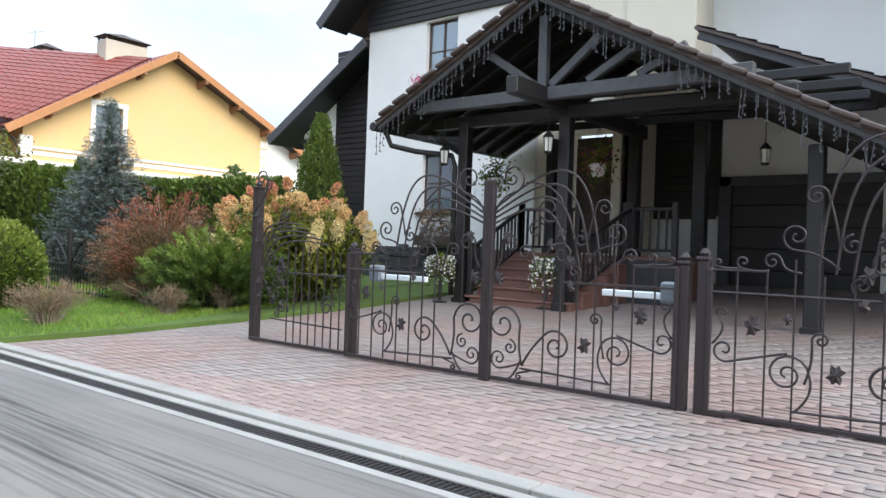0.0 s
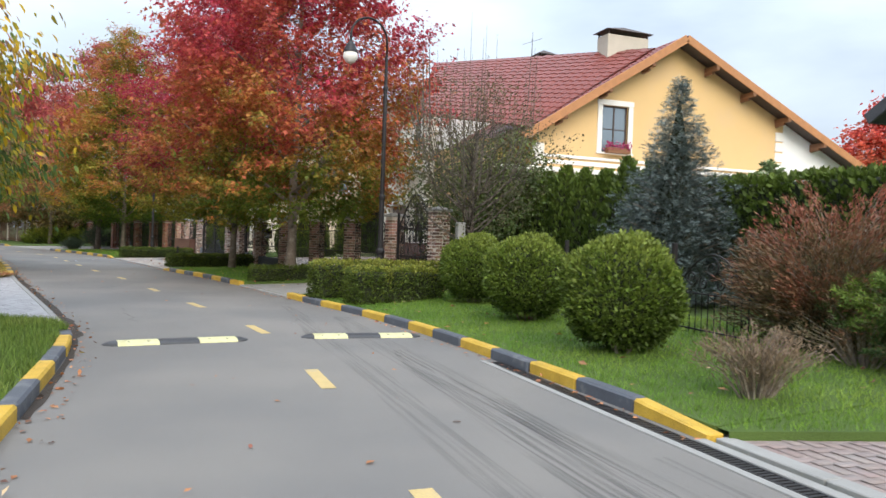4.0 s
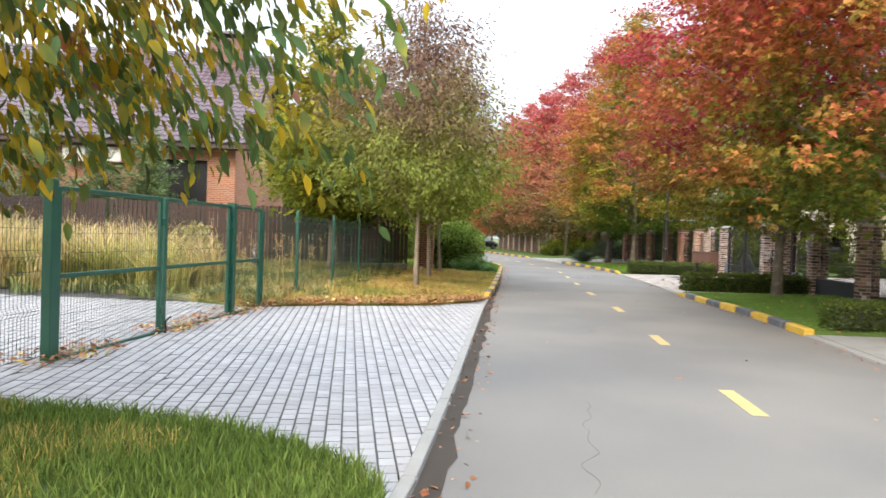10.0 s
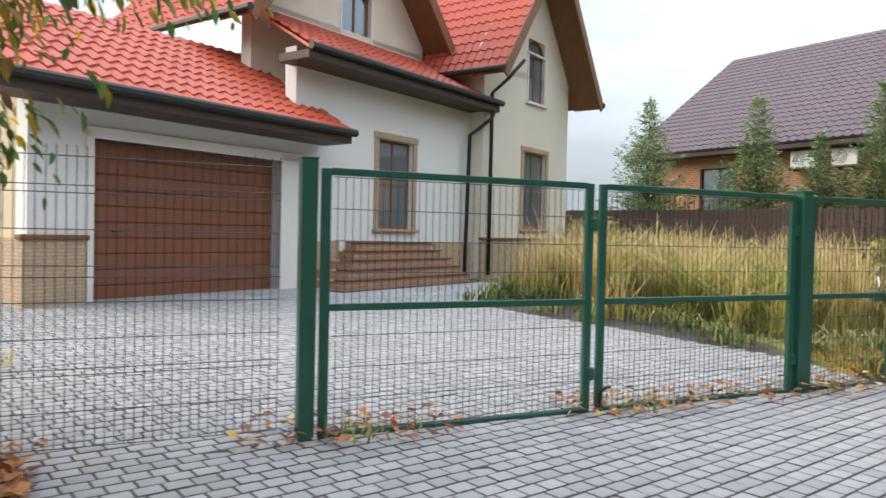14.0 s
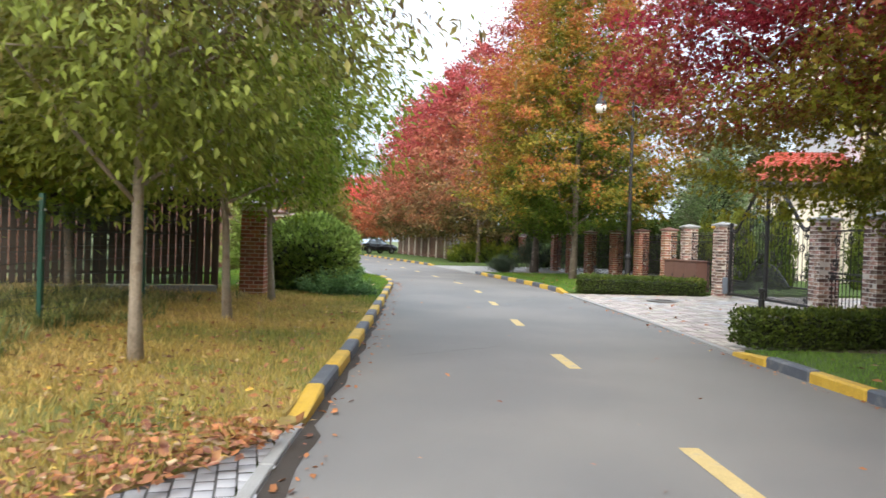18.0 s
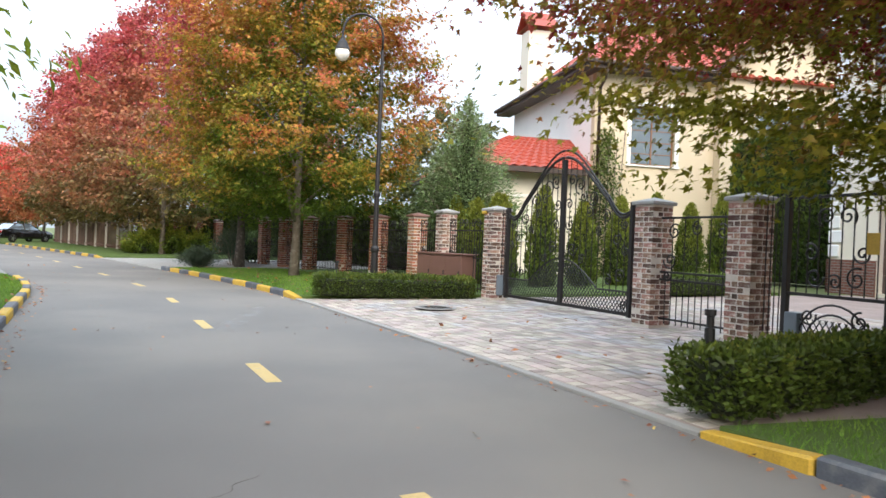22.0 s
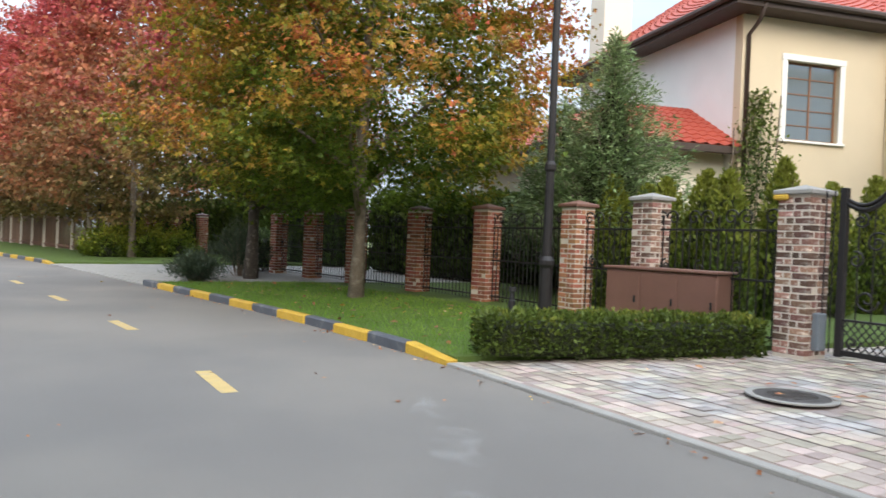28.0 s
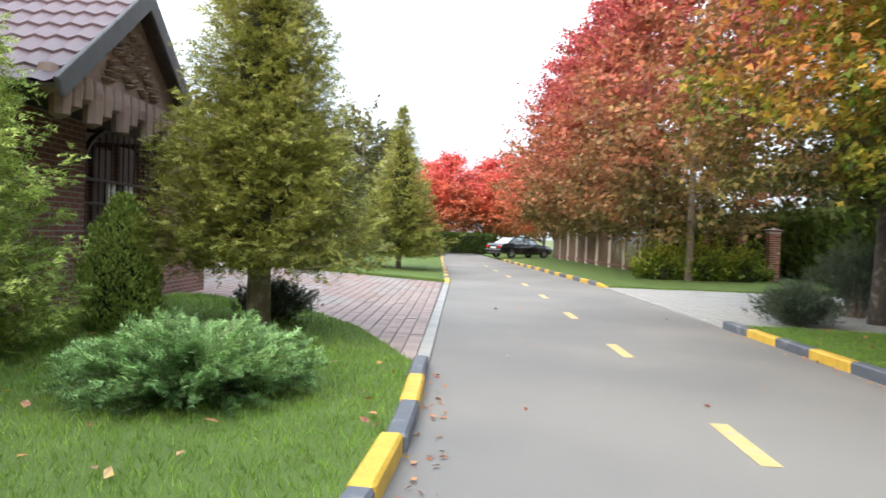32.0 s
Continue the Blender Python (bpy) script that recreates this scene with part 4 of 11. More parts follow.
strip("driveway_bed_6", span(-51.25, -64.0, 0.5), lambda x: yL(x) - 0.16, lambda x: yL(x) - 12, lambda x, y: zl(x, y) + 0.012, M_joint_grey, 12, "bed of the pink paved forecourt", "driveway")

# ---- plants ----
def ground_at(x, y):
    if y >= yR(x):
        return zr(x, y) + 0.08
    if y <= yL(x):
        return zl(x, y) + 0.08
    return 0.0


def spot(x, y, z=None, rz=0.0):
    return pose(x, y, ground_at(x, y) - 0.02 if z is None else z, 0, 0, rz)


def bend(p, q, n=6, amp=0.1):
    p, q = Vector(p), Vector(q)
    out = []
    off = Vector(rng.normal(size=3)) * amp
    for i in range(n + 1):
        t = i / n
        out.append(p.lerp(q, t) + off * math.sin(math.pi * t) + Vector(rng.normal(size=3)) * amp * 0.25 * (0 < i < n))
    return out


def crown_radius(s, prof):
    return np.interp(s, [a for a, _ in prof], [b for _, b in prof])


PROFILE = [(0, 0.45), (0.1, 0.85), (0.28, 1.0), (0.5, 0.88), (0.75, 0.55), (0.92, 0.25), (1, 0.05)]


def broad_tree(name, label, category, h, r, low, mat, count, size, shape="maple", bark=None, trunk_r=0.15, clumps=420, droop=0.35, prof=PROFILE, limbs=20, group="", spread=0.34, inner=0.5, flatness=0.62, lift=0.25, fill=0.2):
    """A tapered trunk with rising limbs, and a crown of clumps of leaves."""
    t = thing(name, label, category, group=group)
    g = Geo()
    pts = bend((0, 0, -0.1), (rng.normal() * 0.15, rng.normal() * 0.15, h * 0.92), 9, 0.06)
    g.tube(pts, [trunk_r * (1.35 if i == 0 else 1) * (1 - 0.09 * i) for i in range(len(pts))], 9)
    for i in range(limbs):
        s = (i + 0.5) / limbs * 0.85
        z0 = low * 0.75 + (h - low) * s * 0.8
        a = i * 2.4 + rng.normal() * 0.3
        rr = r * crown_radius(min(1, s + 0.12), prof) * 0.85
        tip = Vector((math.cos(a) * rr, math.sin(a) * rr, z0 + rr * 0.65 + 0.2))
        k = bend((0, 0, z0), tip, 5, 0.12)
        w = trunk_r * 0.42 * (1 - 0.6 * s)
        g.tube(k, [w * (1 - 0.16 * j) for j in range(len(k))], 5)
        for b in (2, 3, 4):
            e = k[b] + Vector((rng.normal() * 0.5, rng.normal() * 0.5, 0.2 + rng.random() * 0.5)) * (rr * 0.3)
            g.tube([k[b], (k[b] + e) / 2 + Vector(rng.normal(size=3)) * 0.05, e], [w * 0.4, w * 0.28, w * 0.12], 4)
    part("trunk", g, bark or M_bark, t, smooth=True)
    u = rng.random(clumps * 4)
    keep = rng.random(clumps * 4) < crown_radius(u, prof) ** 1.1 + 0.05
    s = u[keep][:clumps]
    m = len(s)
    ang = rng.random(m) * 2 * math.pi
    lump = 1 + 0.14 * np.sin(ang * 3 + s * 9) + 0.10 * np.sin(ang * 5 - s * 17) + rng.normal(size=m) * 0.09
    rad = r * crown_radius(s, prof) * lump * (inner + (1 - inner) * np.sqrt(rng.random(m)))
    c = np.c_[np.cos(ang) * rad, np.sin(ang) * rad, low + (h - low) * s + rng.normal(size=m) * 0.15]
    # each clump is a spray drawn out along its twig, and a fifth of the leaves fill the inside
    ax = unit(np.c_[np.cos(ang), np.sin(ang), np.full(m, lift)] + rng.normal(size=(m, 3)) * 0.35)
    weight = rng.random(m) + 0.35
    which = rng.choice(m, count, p=weight / weight.sum())
    pull = np.where(rng.random((count, 1)) < fill, 0.35 + 0.5 * rng.random((count, 1)), 1.0) * np.array([1, 1, 0]) + np.array([0, 0, 1.0])
    pos = c[which] * pull + ax[which] * rng.normal(size=(count, 1)) * spread * 1.25 + rng.normal(size=(count, 3)) * np.array([spread, spread, spread * flatness]) * 0.55
    out = unit(np.c_[pos[:, :2], np.zeros(count)])
    direc = ax[which] * 0.5 + out * 0.3 + rng.normal(size=(count, 3)) * 0.5 + np.array([0, 0, -droop])
    v, ix, ct = leaves(shape, pos, direc, size * (0.65 + 0.7 * rng.random(count)), flat=np.array([0, 0, 1.0]) + out * 0.5, tilt=0.55)
    fast_mesh("crown", v, ix, ct, mat, t)
    return t


def conifer(name, label, h, r, mat, low=0.25, gap=0.2, size=0.24, dense=1.0, droop=0.15, shape="spray", group="", rise=0.35, bark=None, trunk_r=0.09, power=0.85, ragged=0.12, fine=2, core=0.45, hollow=0.0):
    """A straight trunk with whorls of branches that carry sprays of needles."""
    t = thing(name, label, "conifer", group=group)
    g = Geo()
    g.tube([(0, 0, -0.1), (0.02, 0, h * 0.5), (0, 0.02, h * 0.97)], [trunk_r * 1.2, trunk_r * 0.7, 0.012], 8)
    P, D = [], []
    z = low
    while z < h * 0.985:
        s = (z - low) / (h - low)
        ln = r * (1 - s) ** power + 0.05
        nb = max(4, int((6 + 8 * (1 - s)) * dense))
        a0 = rng.random() * 6.28
        for b in range(nb):
            a = a0 + b * 2 * math.pi / nb + rng.normal() * 0.12
            l = ln * (1 + rng.normal() * ragged)
            dx, dy = math.cos(a), math.sin(a)
            n = max(3, int(l * (1 - hollow) / (size * 0.42)))
            tip = None
            for k in range(n):
                q = hollow + (1 - hollow) * (k + 0.6) / n
                zz = z + l * (rise * q * q - droop * q) + 0.06 * rng.normal()
                p = (dx * l * q, dy * l * q, zz)
                wide = l * 0.22 * (1 - q * 0.6)
                for side in (-1, 0, 1):
                    P.append((p[0] - dy * wide * side * rng.random(), p[1] + dx * wide * side * rng.random(), zz + rng.normal() * 0.03))
                    D.append((dx * 0.8 - dy * side * 0.7, dy * 0.8 + dx * side * 0.7, 0.25 * rng.normal() + 0.1))
            if b % 2 == 0:
                g.tube([(0, 0, z), (dx * l * 0.5, dy * l * 0.5, z + l * (rise * 0.25 - droop * 0.5)), (dx * l * 0.92, dy * l * 0.92, z + l * (rise * 0.85 - droop * 0.92))], [0.018 * (1 - s) + 0.006, 0.01, 0.004], 4)
        z += gap * (0.8 + 0.4 * rng.random())
    for k in range(14):
        P.append((0, 0, h - 0.35 + 0.025 * k)), D.append((rng.normal() * 0.4, rng.normal() * 0.4, 1))
    part("trunk", g, bark or M_bark, t, smooth=True)
    # closed cone painted dark for the shade between the whorls
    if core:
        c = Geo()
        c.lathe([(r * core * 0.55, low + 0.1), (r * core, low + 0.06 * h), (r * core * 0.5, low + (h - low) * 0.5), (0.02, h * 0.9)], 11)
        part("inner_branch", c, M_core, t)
    P, D = np.array(P), np.array(D)
    if shape in ("needle", "shoot", "frond"):
        P, D = np.repeat(P, fine, 0), np.repeat(D, fine, 0)
        P, D = P + rng.normal(size=P.shape) * size * 0.16, D + rng.normal(size=D.shape) * 0.3
        size = size * 0.85
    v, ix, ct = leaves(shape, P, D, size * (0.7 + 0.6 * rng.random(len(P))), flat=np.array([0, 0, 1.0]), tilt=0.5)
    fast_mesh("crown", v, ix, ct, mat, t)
    return t


def skin(pts, nrm, mat, parent, shape="spray", size=0.09, up=0.6, jitter=0.03, core=None, name="foliage", noise_amp=0.05):
    """A clipped body of foliage: flakes over points with normals, and a near-black core painted as inner shade."""
    n = len(pts)
    wob = np.array([noise.noise(Vector(p) * 2.3) for p in pts])[:, None]
    pos = pts + nrm * (wob * noise_amp + rng.normal(size=(n, 1)) * jitter)
    direc = nrm * 0.7 + np.array([0, 0, up]) + rng.normal(size=(n, 3)) * 0.45
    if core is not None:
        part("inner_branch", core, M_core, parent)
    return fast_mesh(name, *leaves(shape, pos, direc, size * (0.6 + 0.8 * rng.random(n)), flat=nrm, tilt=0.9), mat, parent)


def ellipsoid_points(n, r, c, zmin=-0.9):
    d = unit(rng.normal(size=(n * 2, 3)))
    d = d[d[:, 2] > zmin][:n]
    p = d * np.array(r) + np.array(c)
    return p, unit(d / np.array(r))


def stems(t, k, rr, hh, w=0.02, mat=None):
    g = Geo()
    for i in range(k):
        a = i * 2.4
        g.tube(bend((math.cos(a) * rr * 0.2, math.sin(a) * rr * 0.2, -0.08), (math.cos(a) * rr, math.sin(a) * rr, hh), 3, 0.03), [w, w * 0.8, w * 0.6, w * 0.4], 5)
    part("stem", g, mat or M_bark, t)


def ball_bush(M, r, h, label, mat=None, n=9000, size=0.075, group="", name="round_bush"):
    t = thing(name, label, "bush", M, group)
    core = Geo()
    core.lathe([(r * 0.3, h * 0.10), (r * 0.72, h * 0.26), (r * 0.85, h * 0.5), (r * 0.7, h * 0.75), (r * 0.3, h * 0.90)], 14)
    p, nr = ellipsoid_points(n, (r * 0.97, r * 0.97, h * 0.48), (0, 0, h * 0.54))
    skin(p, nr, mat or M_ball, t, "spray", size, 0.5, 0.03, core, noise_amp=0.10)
    stems(t, 7, r * 0.45, h * 0.3)
    return t


def hedge(a, b, w, h, label, mat=None, density=900, size=0.055, name="box_hedge", top_up=0.4, group="", z=None):
    """A clipped hedge from a to b, seen as one body."""
    a, b = Vector((*a, 0)), Vector((*b, 0))
    L = (b - a).length
    ang = math.degrees(math.atan2((b - a).y, (b - a).x))
    zz = (ground_at(a.x, a.y) + ground_at(b.x, b.y)) / 2 - 0.03 if z is None else z
    t = thing(name, label, "hedge", pose(a.x, a.y, zz, 0, 0, ang), group)
    core = Geo()
    core.box((0.06, -w / 2 + 0.06, 0), (L - 0.06, w / 2 - 0.06, h - 0.07), 0, 0.05)
    areas = [L * h, L * h, w * h, w * h, L * w]
    P, N = [], []
    for k, (ar, nv) in enumerate(zip(areas, [(0, -1, 0), (0, 1, 0), (-1, 0, 0), (1, 0, 0), (0, 0, 1)])):
        n = int(ar * density)
        q = rng.random((n, 2))
        if k < 2:
            p = np.c_[q[:, 0] * L, np.full(n, (k * 2 - 1) * w / 2), q[:, 1] * h]
        elif k < 4:
            p = np.c_[np.full(n, 0 if k == 2 else L), (q[:, 0] - 0.5) * w, q[:, 1] * h]
        else:
            p = np.c_[q[:, 0] * L, (q[:, 1] - 0.5) * w, np.full(n, h)]
        P.append(p), N.append(np.tile(nv, (n, 1)))
    P, N = np.concatenate(P), np.concatenate(N).astype(float)
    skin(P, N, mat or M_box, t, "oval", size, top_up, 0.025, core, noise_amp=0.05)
    return t


def thuja(name, label, h, r, n=4500, size=0.11, mat=None, group=""):
    """A dense pointed column of upright sprays."""
    t = thing(name, label, "conifer", group=group)
    core = Geo()
    core.lathe([(r * 0.5, 0.05), (r * 0.8, h * 0.2), (r * 0.7, h * 0.55), (r * 0.25, h * 0.88)], 10)
    s = rng.random(n) ** 1.15
    prof = np.interp(s, [0, 0.15, 0.45, 0.75, 0.93, 1], [0.7, 1, 0.95, 0.6, 0.25, 0.02])
    a = rng.random(n) * 2 * math.pi
    rad = r * prof * (1 + 0.13 * np.sin(a * 4 + s * 7))
    p = np.c_[np.cos(a) * rad, np.sin(a) * rad, s * h]
    nr = unit(np.c_[np.cos(a), np.sin(a), np.full(n, 0.25)])
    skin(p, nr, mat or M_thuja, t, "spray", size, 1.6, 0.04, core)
    stems(t, 1, 0.0, h * 0.3, 0.04)
    return t


def mound(name, label, M, r, h, mat, n, size, shape="needle", up=0.4, clumps=90, spread=0.16, category="bush"):
    """A dense dome of feathery shoots that rise and arch outwards."""
    t = thing(name, label, category, M)
    d = unit(np.c_[rng.normal(size=(clumps, 2)), np.abs(rng.normal(size=clumps)) * 0.9])
    s = 0.55 + 0.45 * np.sqrt(rng.random(clumps))
    c = d * s[:, None] * np.array([r[0], r[1], h])
    c[:, 2] = np.maximum(c[:, 2], h * 0.12)
    which = rng.integers(0, clumps, n)
    along = rng.normal(size=(n, 1)) * spread * 1.5
    ax = unit(d * np.array([1, 1, 0.6]) + np.array([0, 0, up]) + rng.normal(size=(clumps, 3)) * 0.25)[which]
    pos = c[which] + ax * along + rng.normal(size=(n, 3)) * spread * 0.45
    pos[:, 2] = np.maximum(pos[:, 2], 0.04)
    v, ix, ct = leaves(shape, pos, ax + rng.normal(size=(n, 3)) * 0.45, size * (0.6 + 0.8 * rng.random(n)), flat=np.array([0, 0, 1.0]), tilt=0.8)
    g = Geo()
    for k in range(24):
        e = Vector(c[k])
        g.tube([(e.x * 0.1, e.y * 0.1, -0.05), (e.x * 0.55, e.y * 0.55, e.z * 0.6), e], [0.016, 0.011, 0.005], 4)
    part("stem", g, M_bark, t)
    # solid dome in the shade colour, fills the gaps between shoots
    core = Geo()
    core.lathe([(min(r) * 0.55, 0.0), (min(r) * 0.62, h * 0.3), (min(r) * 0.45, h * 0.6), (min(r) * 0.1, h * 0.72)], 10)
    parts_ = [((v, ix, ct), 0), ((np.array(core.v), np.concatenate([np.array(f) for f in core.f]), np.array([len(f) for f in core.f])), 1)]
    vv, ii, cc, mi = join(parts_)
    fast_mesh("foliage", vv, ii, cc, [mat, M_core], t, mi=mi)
    return t


def spray_bush(name, label, M, r, h, mat, n, size, shape, up, arch=0.5, category="bush", twigs=16, bark=None, clear=0.0):
    """A loose bush: arching shoots that carry leaves all along."""
    t = thing(name, label, category, M)
    g = Geo()
    P, D = [], []
    k = max(20, n // 60)
    for i in range(k):
        a = rng.random() * 6.283
        q = math.sqrt(rng.random())
        ex, ey = math.cos(a) * r[0] * q, math.sin(a) * r[1] * q
        ez = h * (1 - arch * q * q) * (0.75 + 0.35 * rng.random())
        root = Vector((ex * (0.0 if clear else 0.15), ey * (0.0 if clear else 0.15), clear * (0.8 + 0.4 * q) - 0.05))
        tip = Vector((ex, ey, clear + ez))
        midp = Vector((ex * (0.8 if clear else 0.5), ey * (0.8 if clear else 0.5), clear + ez * ((0.35 if clear else 0.62) + 0.1 * rng.random())))
        if i < twigs * 3:
            g.tube([root, midp, tip], [0.012, 0.008, 0.003], 4)
        m = n // k
        s = 0.25 + 0.75 * rng.random(m) ** 0.7
        pts = np.array([(root * (1 - x) ** 2 + midp * 2 * x * (1 - x) + tip * x * x)[:] for x in s])
        dv = np.array((tip - midp).normalized()[:])
        P.append(pts + rng.normal(size=(m, 3)) * size * 0.7)
        D.append(dv[None] * 0.9 + rng.normal(size=(m, 3)) * 0.5 + np.array([0, 0, up]))
    P, D = np.concatenate(P), np.concatenate(D)
    P[:, 2] = np.maximum(P[:, 2], 0.03)
    if clear:
        g.tube([(0.35, 0.1, -0.1), (0.15, 0.05, clear * 0.6), (0, 0, clear * 1.3)], [0.1, 0.08, 0.06], 8)
    part("stem", g, bark or M_bark, t)
    v, ix, ct = leaves(shape, P, D, size * (0.6 + 0.8 * rng.random(len(P))), flat=np.array([0, 0, 1.0]), tilt=0.8)
    fast_mesh("foliage", v, ix, ct, mat, t)
    return t


def plume_bush(name, label, M, r, h, mat, plumes, per, size, shape="frond", arch=0.5, width=0.07, category="bush"):
    """Long feathery plumes that rise from the middle and arch outwards, over a core painted dark as inner shade."""
    t = thing(name, label, category, M)
    g = Geo()
    P, D = [], []
    for i in range(plumes):
        a = i * 2.399 + rng.normal() * 0.2
        q = 0.25 + 0.75 * math.sqrt((i + 0.5) / plumes)
        low = 0.25 + 0.75 * rng.random() if i % 5 < 3 else 1.0
        tip = np.array([math.cos(a) * r[0] * q, math.sin(a) * r[1] * q, h * (1.05 - arch * q * q) * (0.82 + 0.3 * rng.random()) * low])
        root, mid = tip * np.array([0.1, 0.1, 0.0]), tip * np.array([0.45, 0.45, 0.75])
        if i % 2:
            g.tube([tuple(root), tuple(mid), tuple(tip)], [0.014, 0.010, 0.003], 4)
        k = 0.3 + 0.7 * rng.random((per, 1)) ** 0.8
        p = root * (1 - k) ** 2 + mid * 2 * k * (1 - k) + tip * k * k
        dv = unit((mid - root) * (1 - k) + (tip - mid) * k)
        P.append(p + rng.normal(size=(per, 3)) * width * (1.25 - k)), D.append(dv + rng.normal(size=(per, 3)) * 0.28)
    part("stem", g, M_bark, t)
    P, D = np.concatenate(P), np.concatenate(D)
    P[:, 2] = np.maximum(P[:, 2], 0.03)
    c = Geo()
    c.lathe([(0.38, 0.0), (0.46, h * 0.25), (0.36, h * 0.45), (0.1, h * 0.58)], 12)
    cv = np.array(c.v) * np.array([r[0], r[1], 1])
    vv, ii, cc, mi = join([(leaves(shape, P, D, size * (0.65 + 0.7 * rng.random(len(P))), flat=np.array([0, 0, 1.0]), tilt=0.7), 0), ((cv, np.concatenate([np.array(f) for f in c.f]), np.array([len(f) for f in c.f])), 1)])
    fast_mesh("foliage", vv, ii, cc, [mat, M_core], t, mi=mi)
    return t


# maples along the north kerb
TALL = [(0, 0.50), (0.08, 0.85), (0.22, 1.0), (0.45, 0.90), (0.68, 0.66), (0.86, 0.38), (1, 0.06)]
t = broad_tree("maple_tree", "tall maple with crimson, orange and green autumn leaves on the verge", "tree", 12.0, 4.0, 1.9, M_maple, 72000, 0.122, "star", clumps=900, trunk_r=0.15, spread=0.25, flatness=0.6, inner=0.66, prof=TALL, lift=0.45)
t.matrix_basis = spot(-27.7, 2.9)
t = broad_tree("maple_tree", "broad maple with dark crimson and olive leaves and pale flaking bark", "tree", 10.5, 4.2, 1.9, M_mapledark, 135000, 0.084, "star", flatness=0.24, inner=0.25, spread=0.38, clumps=800, trunk_r=0.125, limbs=30, lift=0.02, fill=0.25, prof=[(0, 0.42), (0.08, 0.68), (0.18, 0.85), (0.32, 1.0), (0.5, 0.92), (0.75, 0.6), (0.92, 0.28), (1, 0.05)], bark=M_bark)
t.matrix_basis = spot(-34.75, 1.65)
t = broad_tree("maple_tree", "tall maple turning from green to orange on the lawn", "tree", 13.5, 3.9, 1.95, M_maple2, 92000, 0.118, "star", clumps=900, trunk_r=0.135, spread=0.28, flatness=0.5, inner=0.6, prof=TALL, lift=0.25, fill=0.34, bark=M_bark)
t.matrix_basis = spot(-53.4, -3.6)
t = broad_tree("maple_tree", "tall maple with dull orange and olive leaves", "tree", 14.0, 3.9, 2.1, M_maple5, 60000, 0.13, "star", clumps=760, trunk_r=0.16, prof=TALL, spread=0.32, flatness=0.4, fill=0.3, lift=0.15, bark=M_barkdark)
t.matrix_basis = spot(-59.46, -5.6, None, 130)
far_maple = broad_tree("maple_tree", "red maple in a row along the far street", "tree", 14.3, 3.9, 1.8, M_maple4, 24000, 0.19, "kite", clumps=520, trunk_r=0.14, limbs=12, group="red maples along the far street", prof=TALL, spread=0.3)
far_maple.matrix_basis = spot(-70.8, -10.2)
for x, y, a in [(-76.6, -13.0, 80), (-82.5, -16.2, 200), (-88.5, -19.4, 320)]:
    copy_thing(far_maple, spot(x, y, None, a))
scarlet = broad_tree("maple_tree", "scarlet maple at the bend of the street", "tree", 8.6, 2.9, 1.6, M_maple3, 15000, 0.2, "kite", clumps=340, trunk_r=0.13, limbs=10, group="scarlet maples at the bend", spread=0.3)
scarlet.matrix_basis = spot(-96, -23.5)
for x, y, a in [(-103, -28.5, 60), (-105.4, -31.6, 150), (-100.5, -33.4, 250), (-106.8, -38.3, 10), (-34, 35, 30)]:
    copy_thing(scarlet, spot(x, y, None, a))

# trees on the south side
def slim(h, r, low, mat, count, label, size=0.13, **kw):
    return broad_tree("ash_tree", label, "tree", h, r, low, mat, count, size, "lance", bark=M_barkpale, trunk_r=0.066, clumps=300, droop=0.8, limbs=16, **kw)


t = slim(7.2, 2.3, 1.9, M_olive, 30000, "young ash with brown and olive leaves and a pale trunk", 0.115)
t.matrix_basis = spot(-31.2, -7.1)
t = slim(6.8, 2.3, 2.0, M_lime, 22000, "young ash with yellow-green drooping leaves", 0.13)
t.matrix_basis = spot(-34.9, -8.15)
t = slim(5.8, 1.6, 2.0, M_lime, 14000, "young ash with green leaves before a brick pillar", 0.12)
t.matrix_basis = spot(-38.2, -9.0)
t = broad_tree("lime_tree", "yellow-green tree standing in the weedy field", "tree", 7.4, 1.9, 2.0, M_yellowgreen, 15000, 0.16, "oval", clumps=240, trunk_r=0.09, limbs=14)
t.matrix_basis = spot(-33.0, -10.6)
t = broad_tree("lime_tree", "leafy green tree beside the wooden fence", "tree", 6.8, 2.2, 1.7, M_lime, 14000, 0.18, "oval", clumps=240, trunk_r=0.09, limbs=12)
t.matrix_basis = spot(-36.5, -12.2)
t = broad_tree("walnut_tree", "low tree with drooping green, yellow and purple leaves", "tree", 5.8, 2.5, 1.7, M_walnut, 34000, 0.108, "broad", clumps=330, droop=1.6, trunk_r=0.12, limbs=18, prof=[(0, 0.72), (0.15, 1.0), (0.45, 0.95), (0.75, 0.6), (1, 0.05)], spread=0.26)
t.matrix_basis = spot(-15.9, -4.7)
t = broad_tree("pear_tree", "thin pear tree with upright shoots and sparse dull leaves", "tree", 5.0, 1.9, 1.5, M_sparse, 9500, 0.06, "oval", bark=M_barkdark, trunk_r=0.075, clumps=420, limbs=46, spread=0.22, lift=1.2, inner=0.4, droop=-0.2, prof=[(0, 0.35), (0.2, 0.8), (0.5, 1.0), (0.8, 0.8), (1, 0.35)])
t.matrix_basis = spot(-21.4, 6.12)
g = Geo()
for k in range(70):
    a, q = rng.random() * 6.283, math.sqrt(rng.random())
    x, y = math.cos(a) * 1.6 * q, math.sin(a) * 1.5 * q
    z = 2.6 + 1.3 * rng.random()
    g.tube([(x * 0.75, y * 0.75, z - 0.5), (x, y, z + 0.6), (x * 1.04, y * 1.04, z + 1.5 + rng.random() * 1.2)], [0.012, 0.008, 0.003], 4)
